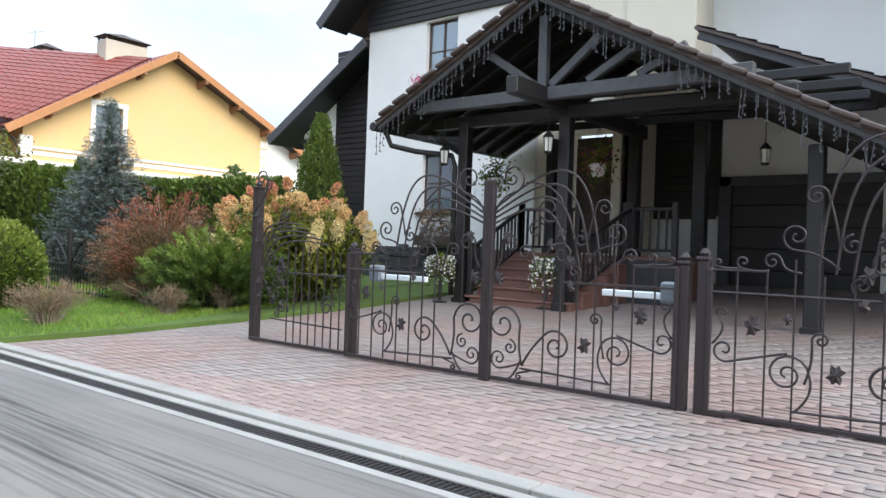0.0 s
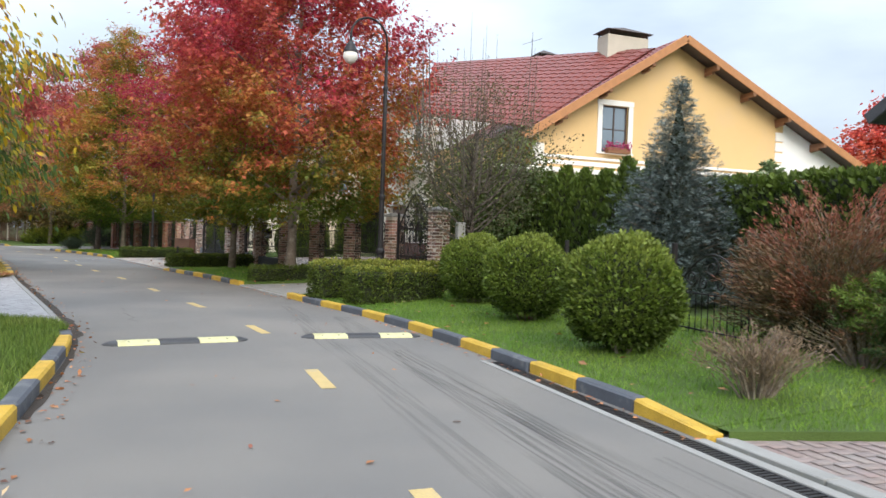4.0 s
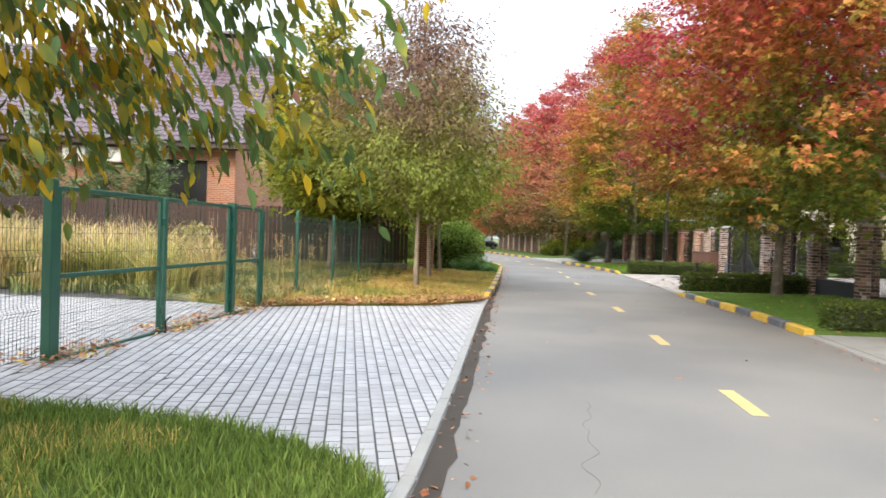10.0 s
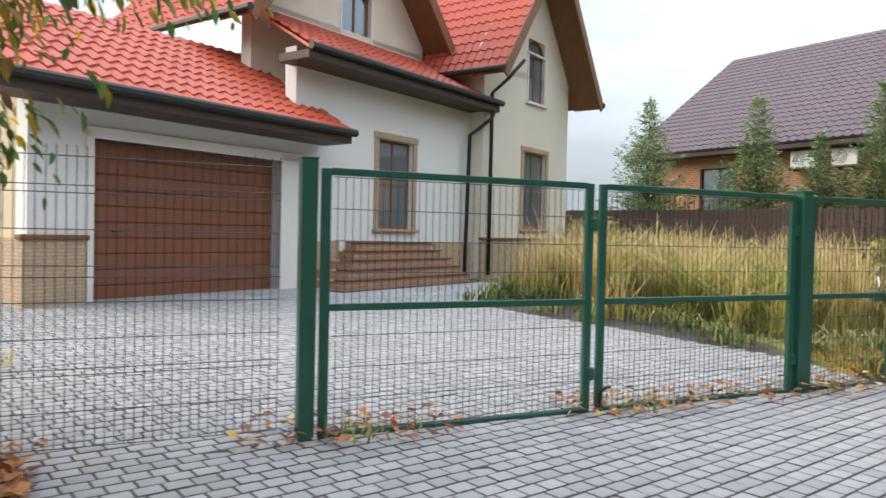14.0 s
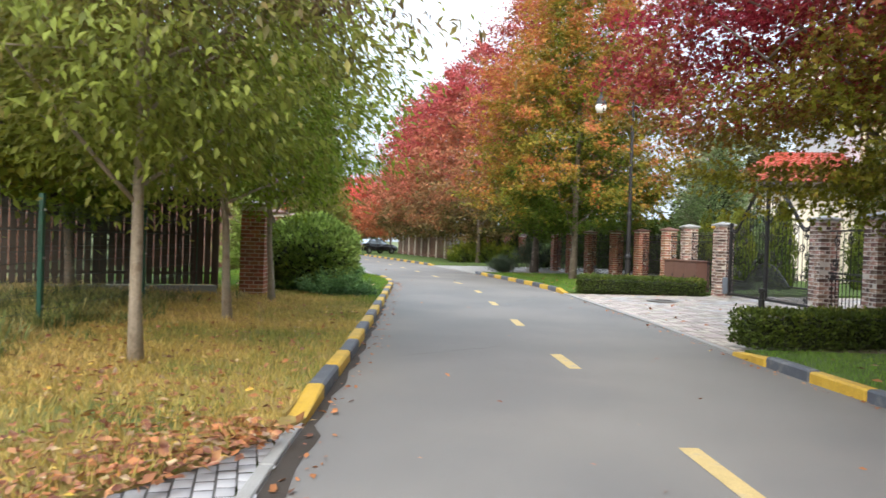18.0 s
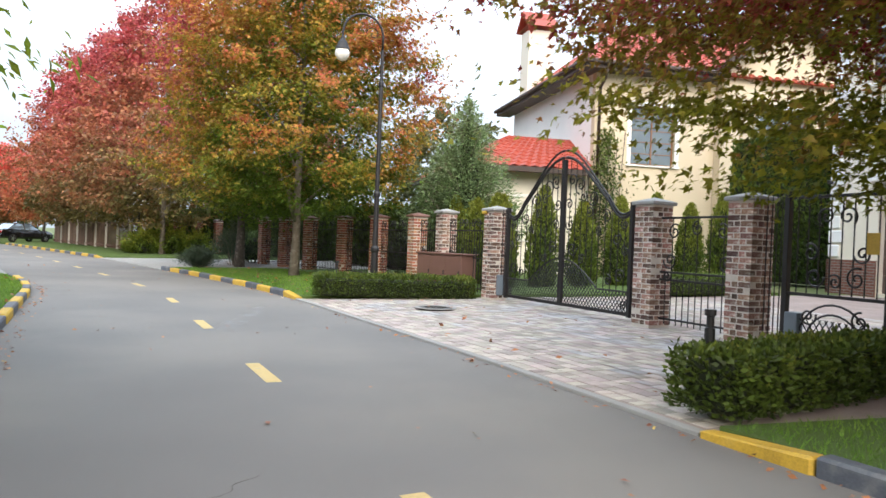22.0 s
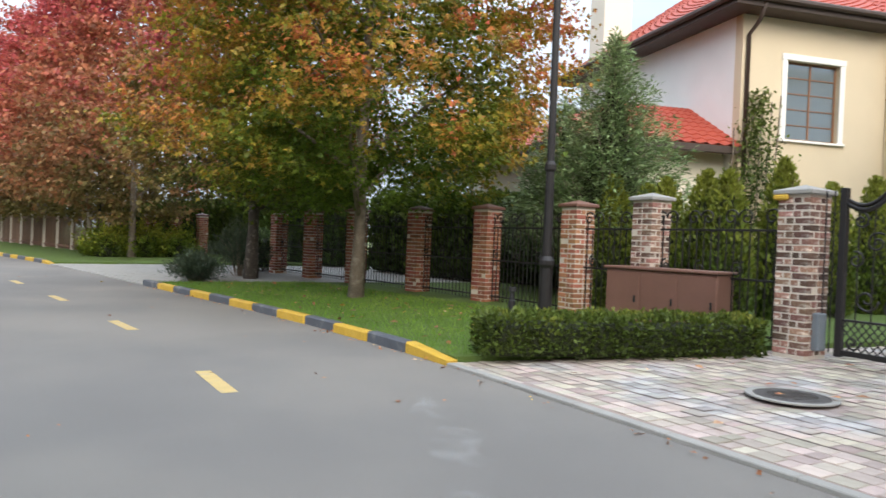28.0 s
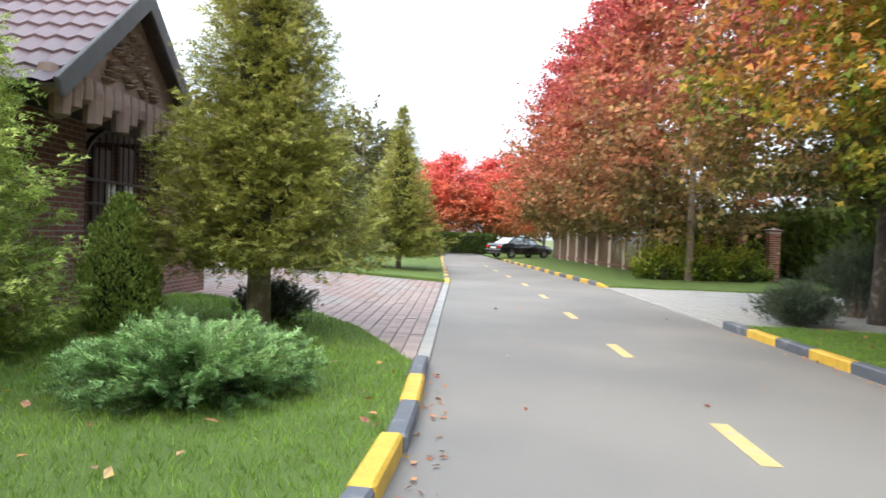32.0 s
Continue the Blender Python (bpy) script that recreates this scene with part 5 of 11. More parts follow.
tagged(part("shoots", g, M_barkdark, t, "long upright shoots"), kind="stuff")

# the garden before the gate
for (x, y), r, h in zip([(-13.5, 5.05), (-16.75, 5.35), (-19.7, 5.6)], (0.72, 0.69, 0.67), (1.42, 1.40, 1.38)):
    ball_bush(spot(x, y), r, h, "clipped round light green thuja bush on the lawn", n=17000, size=0.062, group="round bushes on the lawn")
hedge((-20.35, 3.15), (-21.0, 5.15), 0.62, 0.72, "low clipped square box hedge at the driveway", density=1500)
hedge((-21.75, 2.6), (-22.6, 5.9), 0.6, 0.78, "low clipped box hedge beside the gravel driveway", density=1400)
hedge((-27.35, 1.75), (-28.05, 4.6), 0.55, 0.42, "low brownish hedge edging the gravel driveway", density=1100)
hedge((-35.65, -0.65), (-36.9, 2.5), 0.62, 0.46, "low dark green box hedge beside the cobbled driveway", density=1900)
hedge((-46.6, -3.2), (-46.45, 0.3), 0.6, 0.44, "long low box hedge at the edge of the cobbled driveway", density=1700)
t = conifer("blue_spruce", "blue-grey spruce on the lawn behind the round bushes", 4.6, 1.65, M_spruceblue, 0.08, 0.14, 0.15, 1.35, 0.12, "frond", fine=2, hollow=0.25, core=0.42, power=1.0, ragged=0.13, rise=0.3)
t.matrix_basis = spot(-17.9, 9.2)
plume_bush("barberry_bush", "large loose red-brown barberry bush", spot(-12.6, 7.6), (1.65, 1.3), 1.95, M_barberry, 460, 95, 0.075, "shoot", 0.62, 0.12)
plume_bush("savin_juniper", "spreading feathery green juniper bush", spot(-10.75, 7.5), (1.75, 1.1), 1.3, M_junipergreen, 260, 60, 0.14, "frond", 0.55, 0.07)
spray_bush("juniper_bush", "low dark juniper with rusty lower shoots", spot(-11.6, 6.9), (1.0, 0.8), 0.75, M_barberry, 5000, 0.06, "needle", 0.2, 0.6)
for x, y, r, h in [(-10.95, 4.8, 0.62, 0.62), (-10.35, 6.35, 0.3, 0.42), (-10.1, 7.2, 0.26, 0.4)]:
    spray_bush("dry_shrub", "dry brown clump of twigs at the lawn edge", spot(x, y), (r, r), h, M_brownbush, int(6500 * r), 0.06, "needle", 0.6, 0.25)
hyd = thing("hydrangea_bush", "hydrangea bush with cream and orange flower heads", "bush", spot(-10.3, 8.8))
g = Geo()
LP, LD, BP, BD = [], [], [], []
for i in range(78):
    a, q = rng.random() * 6.283, 0.3 + 0.7 * math.sqrt(rng.random())
    tip = np.array([math.cos(a) * 1.75 * q, math.sin(a) * 1.25 * q, 2.3 * (1 - 0.45 * q * q) * (0.72 + 0.34 * rng.random())])
    g.tube([(tip[0] * 0.2, tip[1] * 0.2, -0.05), (tip[0] * 0.6, tip[1] * 0.6, tip[2] * 0.6), tuple(tip)], [0.012, 0.009, 0.005], 4)
    # a cone of florets, wider at its foot, tilted outwards
    d = unit(rng.normal(size=(300, 3)))
    big = 0.8 + 0.5 * rng.random()
    taper = (1.0 - 0.35 * d[:, 2:3])
    BP.append(tip + np.array([0, 0, 0.08]) + d * np.array([0.078, 0.078, 0.115]) * taper * big + d[:, 2:3] * np.array([math.cos(a), math.sin(a), 0]) * 0.05), BD.append(d)
    k = rng.random((120, 1))
    LP.append(tip * (0.3 + 0.62 * k) + rng.normal(size=(120, 3)) * 0.14), LD.append(rng.normal(size=(120, 3)) + np.array([0, 0, -0.3]))
part("stem", g, M_bark, hyd)
BP, BD, LP, LD = map(np.concatenate, (BP, BD, LP, LD))
fast_mesh("blossom", *leaves("oval", BP, BD * 0.3 + rng.normal(size=BD.shape) * 0.8, 0.042, flat=BD), M_hyd, hyd, "cream and orange cone-shaped flower heads")
fast_mesh("foliage", *leaves("oval", LP, LD, 0.13, flat=np.array([0, 0, 1.0])), M_hydleaf, hyd)
t = thuja("thuja_column", "narrow dark green pointed thuja before the white house", 3.75, 0.5, 24000, 0.06)
t.matrix_basis = spot(-11.6, 10.6)
base = thuja("thuja_column", "green thuja column in a tall clipped row", 3.1, 0.55, 3800, 0.128, group="thujas behind the lawn")
for i in range(10):
    x = -26.2 + i * 0.72
    m = spot(x, 8.6 + i * 0.145, None, i * 70)
    if i == 0:
        base.matrix_basis = m
    else:
        c = copy_thing(base, m)
        c.scale = (1, 1, 0.94 + 0.1 * rng.random())
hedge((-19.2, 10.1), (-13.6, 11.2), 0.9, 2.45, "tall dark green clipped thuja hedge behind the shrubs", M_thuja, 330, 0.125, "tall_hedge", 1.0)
t = conifer("pine_tree", "small blue-green pine behind the hedge", 3.6, 1.3, M_pine, 0.3, 0.3, 0.26, 1.0, 0.0, "spray", rise=0.5)
t.matrix_basis = spot(-24.0, 17.4)
spray_bush("yellow_shrub", "yellow-green shrub beside the yellow house", spot(-28.6, 10.6), (1.1, 1.0), 4.3, M_yellowgreen, 5000, 0.13, "oval", 0.2, 0.3)

for x, y, a in ((-26.3, 8.0, 0), (-24.4, 8.6, 120)):
    if a == 0:
        gt = broad_tree("garden_tree", "dark green leafy garden tree behind the iron gate", "tree", 4.3, 1.5, 0.5, M_ivy, 9000, 0.13, "oval", clumps=160, trunk_r=0.06, limbs=10, group="garden trees behind the gate")
        gt.matrix_basis = spot(x, y)
    else:
        copy_thing(gt, spot(x, y, None, a))

# thujas and hedge behind the tall gate of the cobbled driveway
base = thuja("thuja_column", "green thuja column in a row behind the iron fence", 2.5, 0.38, 5200, 0.085, M_thujalight, group="thujas behind the iron fence")
row = [(-51.3 + i * 0.62, 1.0 + i * 0.17 + (i % 2) * 0.2) for i in range(5)] + [(-49.0 - i * 0.25, 2.9 + i * 1.25) for i in range(6)]
for i, (x, y) in enumerate(row):
    m = spot(x, y, None, i * 55)
    if i == 0:
        base.matrix_basis = m
    else:
        c = copy_thing(base, m)
        c.scale = (1, 1, 0.9 + 0.22 * rng.random())
hedge((-46.4, 5.0), (-46.9, 8.0), 0.6, 0.45, "low light green box hedge along the inner driveway", M_ball, 900, 0.06)
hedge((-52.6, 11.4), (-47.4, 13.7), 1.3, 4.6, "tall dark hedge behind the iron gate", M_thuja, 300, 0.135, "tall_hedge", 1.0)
t = conifer("pine_tree", "bushy blue-green pine behind the brick pillars", 5.6, 2.0, M_pine, 0.5, 0.16, 0.16, 1.3, -0.05, "shoot", rise=0.55)
t.matrix_basis = spot(-52.6, 1.6)
t = conifer("pine_tree", "dark bushy pine in the garden", 4.6, 1.6, M_pine, 0.5, 0.2, 0.19, 1.2, -0.05, "shoot", rise=0.5)
t.matrix_basis = spot(-55.2, 1.7)
for x, y, r, h, n in [(-58.4, -7.0, 0.8, 0.72, 5000), (-60.6, -5.9, 1.0, 1.55, 5500)]:
    spray_bush("dark_juniper", "dark green spreading juniper beside the driveway", spot(x, y), (r, r), h, M_needledk, n, 0.10, "frond", 0.4, 0.6)
for k, (x, y, r, h) in enumerate([(-71.5, -11.2, 1.0, 1.15), (-71.6, -9.9, 1.05, 1.35), (-71.7, -8.6, 1.0, 1.2)]):
    mound("garden_shrub", "loose yellow-green shrub at the driveway corner", spot(x, y), (r, r), h, M_shrub, 4500, 0.12, "oval", 0.5, 70, 0.16)
ball_bush(spot(-63.2, -5.3), 0.9, 1.2, "dark round pine bush by the fence", M_pine, 3000, 0.14)

hedge((-54.0, 3.2), (-64.0, -1.0), 1.2, 2.3, "dark garden hedge behind the red brick pillars", M_thuja, 150, 0.22, "garden_hedge", 1.0)
hedge((-66.0, -2.0), (-92.0, -14.5), 1.4, 2.4, "dark garden hedge behind the far timber fence", M_thuja, 110, 0.26, "garden_hedge", 1.0)
# south side: bushes by the brick pillar, conifers by the forecourt
ball_bush(spot(-41.6, -9.6), 1.15, 1.75, "dark green dome-shaped yew bush", M_spruce, 9000, 0.13, name="yew_bush")
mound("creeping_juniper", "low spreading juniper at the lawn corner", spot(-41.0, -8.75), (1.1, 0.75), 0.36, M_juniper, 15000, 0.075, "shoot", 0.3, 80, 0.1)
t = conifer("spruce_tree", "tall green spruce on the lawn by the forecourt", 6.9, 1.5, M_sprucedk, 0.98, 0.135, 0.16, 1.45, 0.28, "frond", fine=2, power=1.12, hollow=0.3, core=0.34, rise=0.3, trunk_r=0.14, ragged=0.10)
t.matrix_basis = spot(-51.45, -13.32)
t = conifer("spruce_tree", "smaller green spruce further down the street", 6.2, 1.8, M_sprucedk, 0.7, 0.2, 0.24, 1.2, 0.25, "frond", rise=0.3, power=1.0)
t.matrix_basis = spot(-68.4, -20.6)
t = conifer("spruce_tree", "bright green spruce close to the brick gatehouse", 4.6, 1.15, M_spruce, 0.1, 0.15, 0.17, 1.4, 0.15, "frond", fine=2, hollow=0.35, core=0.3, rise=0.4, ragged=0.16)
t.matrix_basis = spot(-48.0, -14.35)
t = thuja("thuja_column", "small pointed cypress beside the brick gatehouse", 1.62, 0.42, 13000, 0.05, M_spruce)
t.matrix_basis = spot(-50.25, -14.4)
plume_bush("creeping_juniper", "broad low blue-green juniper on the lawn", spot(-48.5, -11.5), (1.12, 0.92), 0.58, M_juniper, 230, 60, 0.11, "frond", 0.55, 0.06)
spray_bush("dwarf_pine", "dark low pine beside the spruce trunk", spot(-52.5, -13.9), (0.6, 0.55), 0.6, M_needledk, 2600, 0.10, "frond", 0.5, 0.5)

# garden conifers round the red-roofed house on the south side
for x, y, h, r in [(-31.9, -27.0, 6.3, 1.9), (-33.9, -23.2, 5.8, 1.6), (-35.6, -19.8, 5.7, 1.4), (-34.5, -21.0, 4.3, 1.2)]:
    t = conifer("young_spruce", "young green spruce behind the tall weeds", h, r, M_pine, 0.2, 0.24, 0.20, 1.0, 0.1, "shoot", core=0, fine=2, rise=0.45, ragged=0.25, group="young spruces behind the weeds")
    t.matrix_basis = spot(x, y)
for x, y, r, h in ((-26.0, -17.6, 0.9, 1.5), (-24.8, -14.6, 0.7, 1.1), (-29.5, -12.8, 0.8, 1.2)):
    spray_bush("wild_shrub", "wild green shrub growing among the weeds", spot(x, y), (r, r), h, M_greenweed, 3200, 0.09, "oval", 0.3, 0.4)
# woods that close the view
woods = broad_tree("woodland_tree", "dull green tree in the distance", "tree", 10, 4.2, 1.0, M_wood, 6500, 0.4, "oval", clumps=260, limbs=6, group="far trees")
woods.matrix_basis = spot(-112, -24)
copy_thing(woods, spot(-85.5, -33.0, None, 33))
copy_thing(woods, spot(-94, -40, None, 77))
hedge((-95.8, -33.6), (-99.2, -28.6), 1.2, 1.5, "dark hedge across the end of the street", M_thuja, 260, 0.16, "garden_hedge", 1.0)
for x, y, a in [(-92, -46, 40), (-86, -44, 90), (-98, -50, 140), (-80, -40, 200), (-72, -38, 260), (-120, -48, 20), (-125, -36, 70), (-122, -60, 100), (-74, 6, 0), (-84, -2, 50), (-64, -36, 160), (-30, -52, 20), (-20, -50, 70), (-48, -46, 200), (-60, -50, 280), (14, 24, 60), (24, -20, 10), (30, 10, 90), (8, -24, 120)]:
    copy_thing(woods, spot(x, y, None, a))

# ---- houses ----
def wall(parent, name, M, L, H, th, mat, holes=(), z0=0.0, label=""):
    """A wall of length L along local x, thick towards local +y, with openings (x0, x1, za, zb) right through it."""
    g = Geo()
    xs = sorted({0.0, L, *[a for h in holes for a in h[:2]]})
    for a, b in zip(xs, xs[1:]):
        spans = sorted((h[2], h[3]) for h in holes if h[0] <= a + 1e-6 and h[1] >= b - 1e-6)
        z = z0
        for p, q in spans:
            if p > z:
                g.box((a, 0, z), (b, th, p), 0, 0, M)
            z = q
        if z < H:
            g.box((a, 0, z), (b, th, H), 0, 0, M)
    return part(name, g, mat, parent, label)


def window(parent, M, w, h, frame_mat, bars=(1, 0), trim=None, trim_w=0.12, depth=0.12, sill=True, arch=False, glass=None, name="window"):
    """A window set in an opening: M is its lower left corner, x to the right, y into the wall."""
    f = 0.06
    g = Geo()
    for a, b in [((0, depth, 0), (f, depth + 0.06, h)), ((w - f, depth, 0), (w, depth + 0.06, h)), ((f, depth, 0), (w - f, depth + 0.06, f)), ((f, depth, h - f), (w - f, depth + 0.06, h))]:
        g.box(a, b, 0, 0.006, M)
    nx, nz = bars
    for i in range(nx):
        x = w * (i + 1) / (nx + 1)
        g.box((x - 0.03, depth - 0.004, f), (x + 0.03, depth + 0.055, h - f), 0, 0.004, M)
    win = part(name, g, frame_mat, parent)
    if nz:
        g = Geo()
        for i in range(nz):
            z = h * (i + 1) / (nz + 1)
            g.box((f, depth + 0.004, z - 0.015), (w - f, depth + 0.05, z + 0.015), 0, 0, M)
        part("glazing_bar", g, frame_mat, win)
    for i in range(nx + 1):
        x0, x1 = f + (w - 2 * f) * i / (nx + 1), f + (w - 2 * f) * (i + 1) / (nx + 1)
        g = Geo()
        g.box((x0, depth + 0.02, f), (x1 - 0.004, depth + 0.03, h - f), 0, 0, M)
        part("pane", g, glass or M_glass, win)
    if trim is not None:
        g = Geo()
        t = trim_w
        g.box((-t, -0.035, -0.02), (0, 0.02, h), 0, 0.01, M)
        g.box((w, -0.035, -0.02), (w + t, 0.02, h), 0, 0.01, M)
        g.box((-t - 0.02, -0.045, h), (w + t + 0.02, 0.02, h + t), 0, 0.012, M)
        part("surround", g, trim, win)
    if sill:
        g = Geo()
        g.box((-trim_w - 0.03, -0.09, -0.07), (w + trim_w + 0.03, 0.1, -0.001), 0, 0.012, M)
        part("sill", g, trim or frame_mat, win)
    return win


def tile_roof(parent, a, b, c, d, mat, wave=0.22, row=0.36, amp=0.025, th=0.05, name="roof", label="", res=4):
    """A tiled slope: a, b along the eave, d, c along the ridge; waves across and steps up the slope."""
    a, b, c, d = map(Vector, (a, b, c, d))
    nu = max(4, int(((b - a).length + (c - d).length) / 2 / wave) * res)
    rows = max(2, int(((d - a).length + (c - b).length) / 2 / row))
    nrm = (b - a).cross(d - a)
    if nrm.length < 1e-6:
        nrm = (b - a).cross(c - a)
    nrm = nrm.normalized()
    if nrm.z < 0:
        nrm = -nrm
    vs, fs = [], []
    lines = []
    for r in range(rows):
        lines += [(r / rows, 0.03), ((r + 0.97) / rows, 0.0)]
    for t, lift in lines:
        p, q = a.lerp(d, t), b.lerp(c, t)
        for k in range(nu + 1):
            s = k / nu
            w = amp * math.cos(2 * math.pi * k / res)
            vs.append(p.lerp(q, s) + nrm * (w + lift))
    n = nu + 1
    for i in range(len(lines) - 1):
        for k in range(nu):
            fs.append((i * n + k, i * n + k + 1, (i + 1) * n + k + 1, (i + 1) * n + k))
    g = Geo()
    g.add(vs, fs)
    m = len(g.v)
    lo = [p - nrm * th for p in (a, b, c, d)]
    g.add(lo + [a, b, c, d], [(0, 3, 2, 1), (0, 1, 5, 4), (1, 2, 6, 5), (3, 0, 4, 7), (2, 3, 7, 6)])
    return part(name, g, mat, parent, label)


def gutter(parent, p, q, mat, r=0.07):
    g = Geo()
    g.tube([p, q], r, 8)
    return part("gutter", g, mat, parent)


def pipe(parent, pts, mat, r=0.045):
    g = Geo()
    g.tube(pts, r, 8)
    return part("downpipe", g, mat, parent, smooth=True)


def T(x, y, z, rz=0.0):
    return pose(x, y, z, 0, 0, rz)


# the white and black house with the timber porch (local origin on the world's)
WH = thing("white_house", "white rendered house with black timber cladding and a black timber porch", "house")
FY = 14.1
wall(WH, "wall", T(-13.65, FY, 0), 5.3, 8.6, 0.35, M_white, [(2.0, 2.95, 2.35, 3.8), (2.0, 2.98, 5.65, 7.15)])
wall(WH, "wall", T(-8.35, FY + 0.1, 0), 2.05, 8.6, 0.35, M_ivory, [(0.9, 1.9, 1.45, 4.05)])
wall(WH, "side_wall", T(-13.65, FY + 0.35, 0, 90), 9.0, 8.6, -0.3, M_white)
# black rubble plinth
g = Geo()
for i in range(150):
    x, z = -16.5 + rng.random() * 8.2, 0.45 + rng.random() * 0.95
    w, h = 0.12 + rng.random() * 0.2, 0.07 + rng.random() * 0.08
    g.box((x, FY - 0.07 - 0.03 * rng.random(), z), (x + w, FY, z + h), 0, 0.02)
g.box((-16.6, FY - 0.06, 0.2), (-8.3, FY, 1.45), 0)
part("plinth", g, M_darkstone, WH, "plinth of black rubble stone")
window(WH, T(-11.65, FY, 2.35), 0.95, 1.45, M_darkbrown, (1, 1))
uw = window(WH, T(-11.65, FY, 5.65), 0.98, 1.5, M_darkbrown, (1, 1))
# timber cladding
g = Geo()
for z in np.arange(1.5, 7.1, 0.16):
    g.beam((-15.55, FY + 0.67, z + 0.07), (-13.66, FY + 0.67, z + 0.07), 0.04, 0.15, 0, 0.012)
part("cladding", g, M_blackwood, WH, "black horizontal timber boards")
g = Geo()
g.box((-15.55, FY + 0.69, 1.4), (-13.65, FY + 1.0, 6.6))
part("wall", g, M_blackwood, WH)
window(WH, T(-15.3, FY + 0.54, 2.25), 1.0, 1.55, M_black, (1, 1), sill=False)
g = Geo()
g.prism([(-16.95, 0, 0), (-15.5, 0, 0), (-15.5, 0, 5.75), (-16.95, 0, 4.85)], (0, FY + 0.7, 0), (0, FY + 1.0, 0))
part("wing_wall", g, M_white, WH, recalc=True)
g = Geo()
g.box((-16.95, FY + 1.0, 0), (-16.65, FY + 8, 4.7))
part("side_wall", g, M_white, WH)
# house number plate and wall lantern
g = Geo()
g.box((-16.65, FY + 0.66, 3.68), (-16.1, FY + 0.7, 3.80), 0, 0.02)
g.lathe([(0.10, 0), (0.09, 0.06), (0.03, 0.14)], 8, (-16.4, FY + 0.67, 3.98))
part("name_plate", g, M_ironb, WH)
g = Geo()
g.lathe([(0.02, 0), (0.06, 0.03), (0.08, 0.2), (0.1, 0.21), (0.02, 0.3)], 6, (-16.75, FY + 0.55, 4.3))
g.beam((-16.75, FY + 0.7, 4.55), (-16.75, FY + 0.55, 4.55), 0.02, 0.02)
part("wall_lantern", g, M_black, WH)
# main roof: steep gable over the left part, its eave at the west
tile_roof(WH, (-17.55, FY - 0.15, 4.62), (-17.55, FY + 8, 4.62), (-13.66, FY + 8, 7.05), (-13.66, FY - 0.15, 7.05), M_tile_dark, 0.25, 0.36)
g = Geo()
g.beam((-17.6, FY - 0.16, 4.48), (-13.66, FY - 0.16, 6.92), 0.06, 0.26, 0, 0.01)
g.beam((-17.58, FY - 0.15, 4.5), (-17.58, FY + 8, 4.5), 0.05, 0.2, 0, 0.01)
part("verge_board", g, M_greywood, WH, "dark timber verge boards")
g = Geo()
g.prism([(-17.5, 0, 4.42), (-13.67, 0, 6.8), (-13.67, 0, 6.95), (-17.5, 0, 4.55)], (0, FY - 0.12, 0), (0, FY + 0.72, 0))
part("soffit", g, M_blackwood, WH)
# upper balcony bay in black boards, running out over the wall
g = Geo()
for k in range(9):
    z = 7.2 + k * 0.15
    g.beam((-13.68, FY - 0.05, z + 0.07), (-8.3, FY - 0.05, z + 0.07), 0.04, 0.145, 0, 0.012)
g.box((-13.67, FY - 0.04, 7.2), (-8.3, FY - 0.003, 8.5))
part("upper_cladding", g, M_blackwood, WH, "black boarded bay under the upper roof")
tile_roof(WH, (-14.6, FY - 0.95, 7.4), (-14.6, FY + 6, 7.4), (-11.0, FY + 6, 10.6), (-11.0, FY - 0.95, 10.6), M_tile_dark)
tile_roof(WH, (3.4, FY - 0.95, 7.6), (3.4, FY + 6, 7.6), (-11.0, FY + 6, 10.6), (-11.0, FY - 0.95, 10.6), M_tile_dark)
g = Geo()
g.prism([(-14.6, 0, 7.28), (-11.6, 0, 9.95), (-11.6, 0, 10.03), (-14.6, 0, 7.36)], (0, FY - 0.93, 0), (0, FY + 0.05, 0))
part("soffit", g, M_blackwood, WH)
g = Geo()
g.beam((-14.65, FY - 0.96, 7.28), (-11.0, FY - 0.96, 10.5), 0.06, 0.26, 0, 0.01)
part("verge_board", g, M_greywood, WH)
# red flower box under the upper window
fb = thing("flower_box", "window box full of pink and red petunias", "planter", T(-11.75, FY - 0.12, 5.28))
g = Geo()
g.box((0, -0.16, 0), (1.15, 0.1, 0.2), 0, 0.02)
part("trough", g, M_darkbrown, fb)
p = rng.random((900, 3)) * np.array([1.35, 0.4, 0.55]) + np.array([-0.1, -0.3, -0.1])
fast_mesh("blossom", *leaves("oval", p, rng.normal(size=p.shape) + np.array([0, -0.5, 0.2]), 0.07), M_petp, fb)
fb2 = thing("planter_bush", "brown hanging plants before the lower window", "planter", T(-11.6, FY - 0.35, 1.5))
p = rng.random((1500, 3)) * np.array([1.2, 0.5, 0.9])
g = Geo()
g.box((0, 0, 0), (1.2, 0.34, 0.25), 0, 0.02)
part("trough", g, M_darkbrown, fb2)
fast_mesh("foliage", *leaves("oval", p, rng.normal(size=p.shape), 0.07), M_barberry, fb2)

# garage recess to the east
g = Geo()
g.box((-6.4, 16.1, 0.6), (-4.75, 16.4, 4.9))
g.box((-3.0 + 1.2, 16.1, 0.6), (3.0, 16.4, 4.9))
g.box((-4.75, 16.1, 3.2), (-1.8, 16.4, 4.9))
part("wall", g, M_white, WH)
g = Geo()
g.box((-6.45, 16.02, 2.35), (-4.85, 16.1, 4.7))
g.box((-5.35, 15.99, 2.3), (-5.2, 16.1, 4.7))
for z in np.arange(2.35, 4.7, 0.16):
    g.beam((-6.4, 16.0, z), (-4.9, 16.0, z), 0.03, 0.14, 0, 0.01)
part("cladding", g, M_blackwood, WH)
g = Geo()
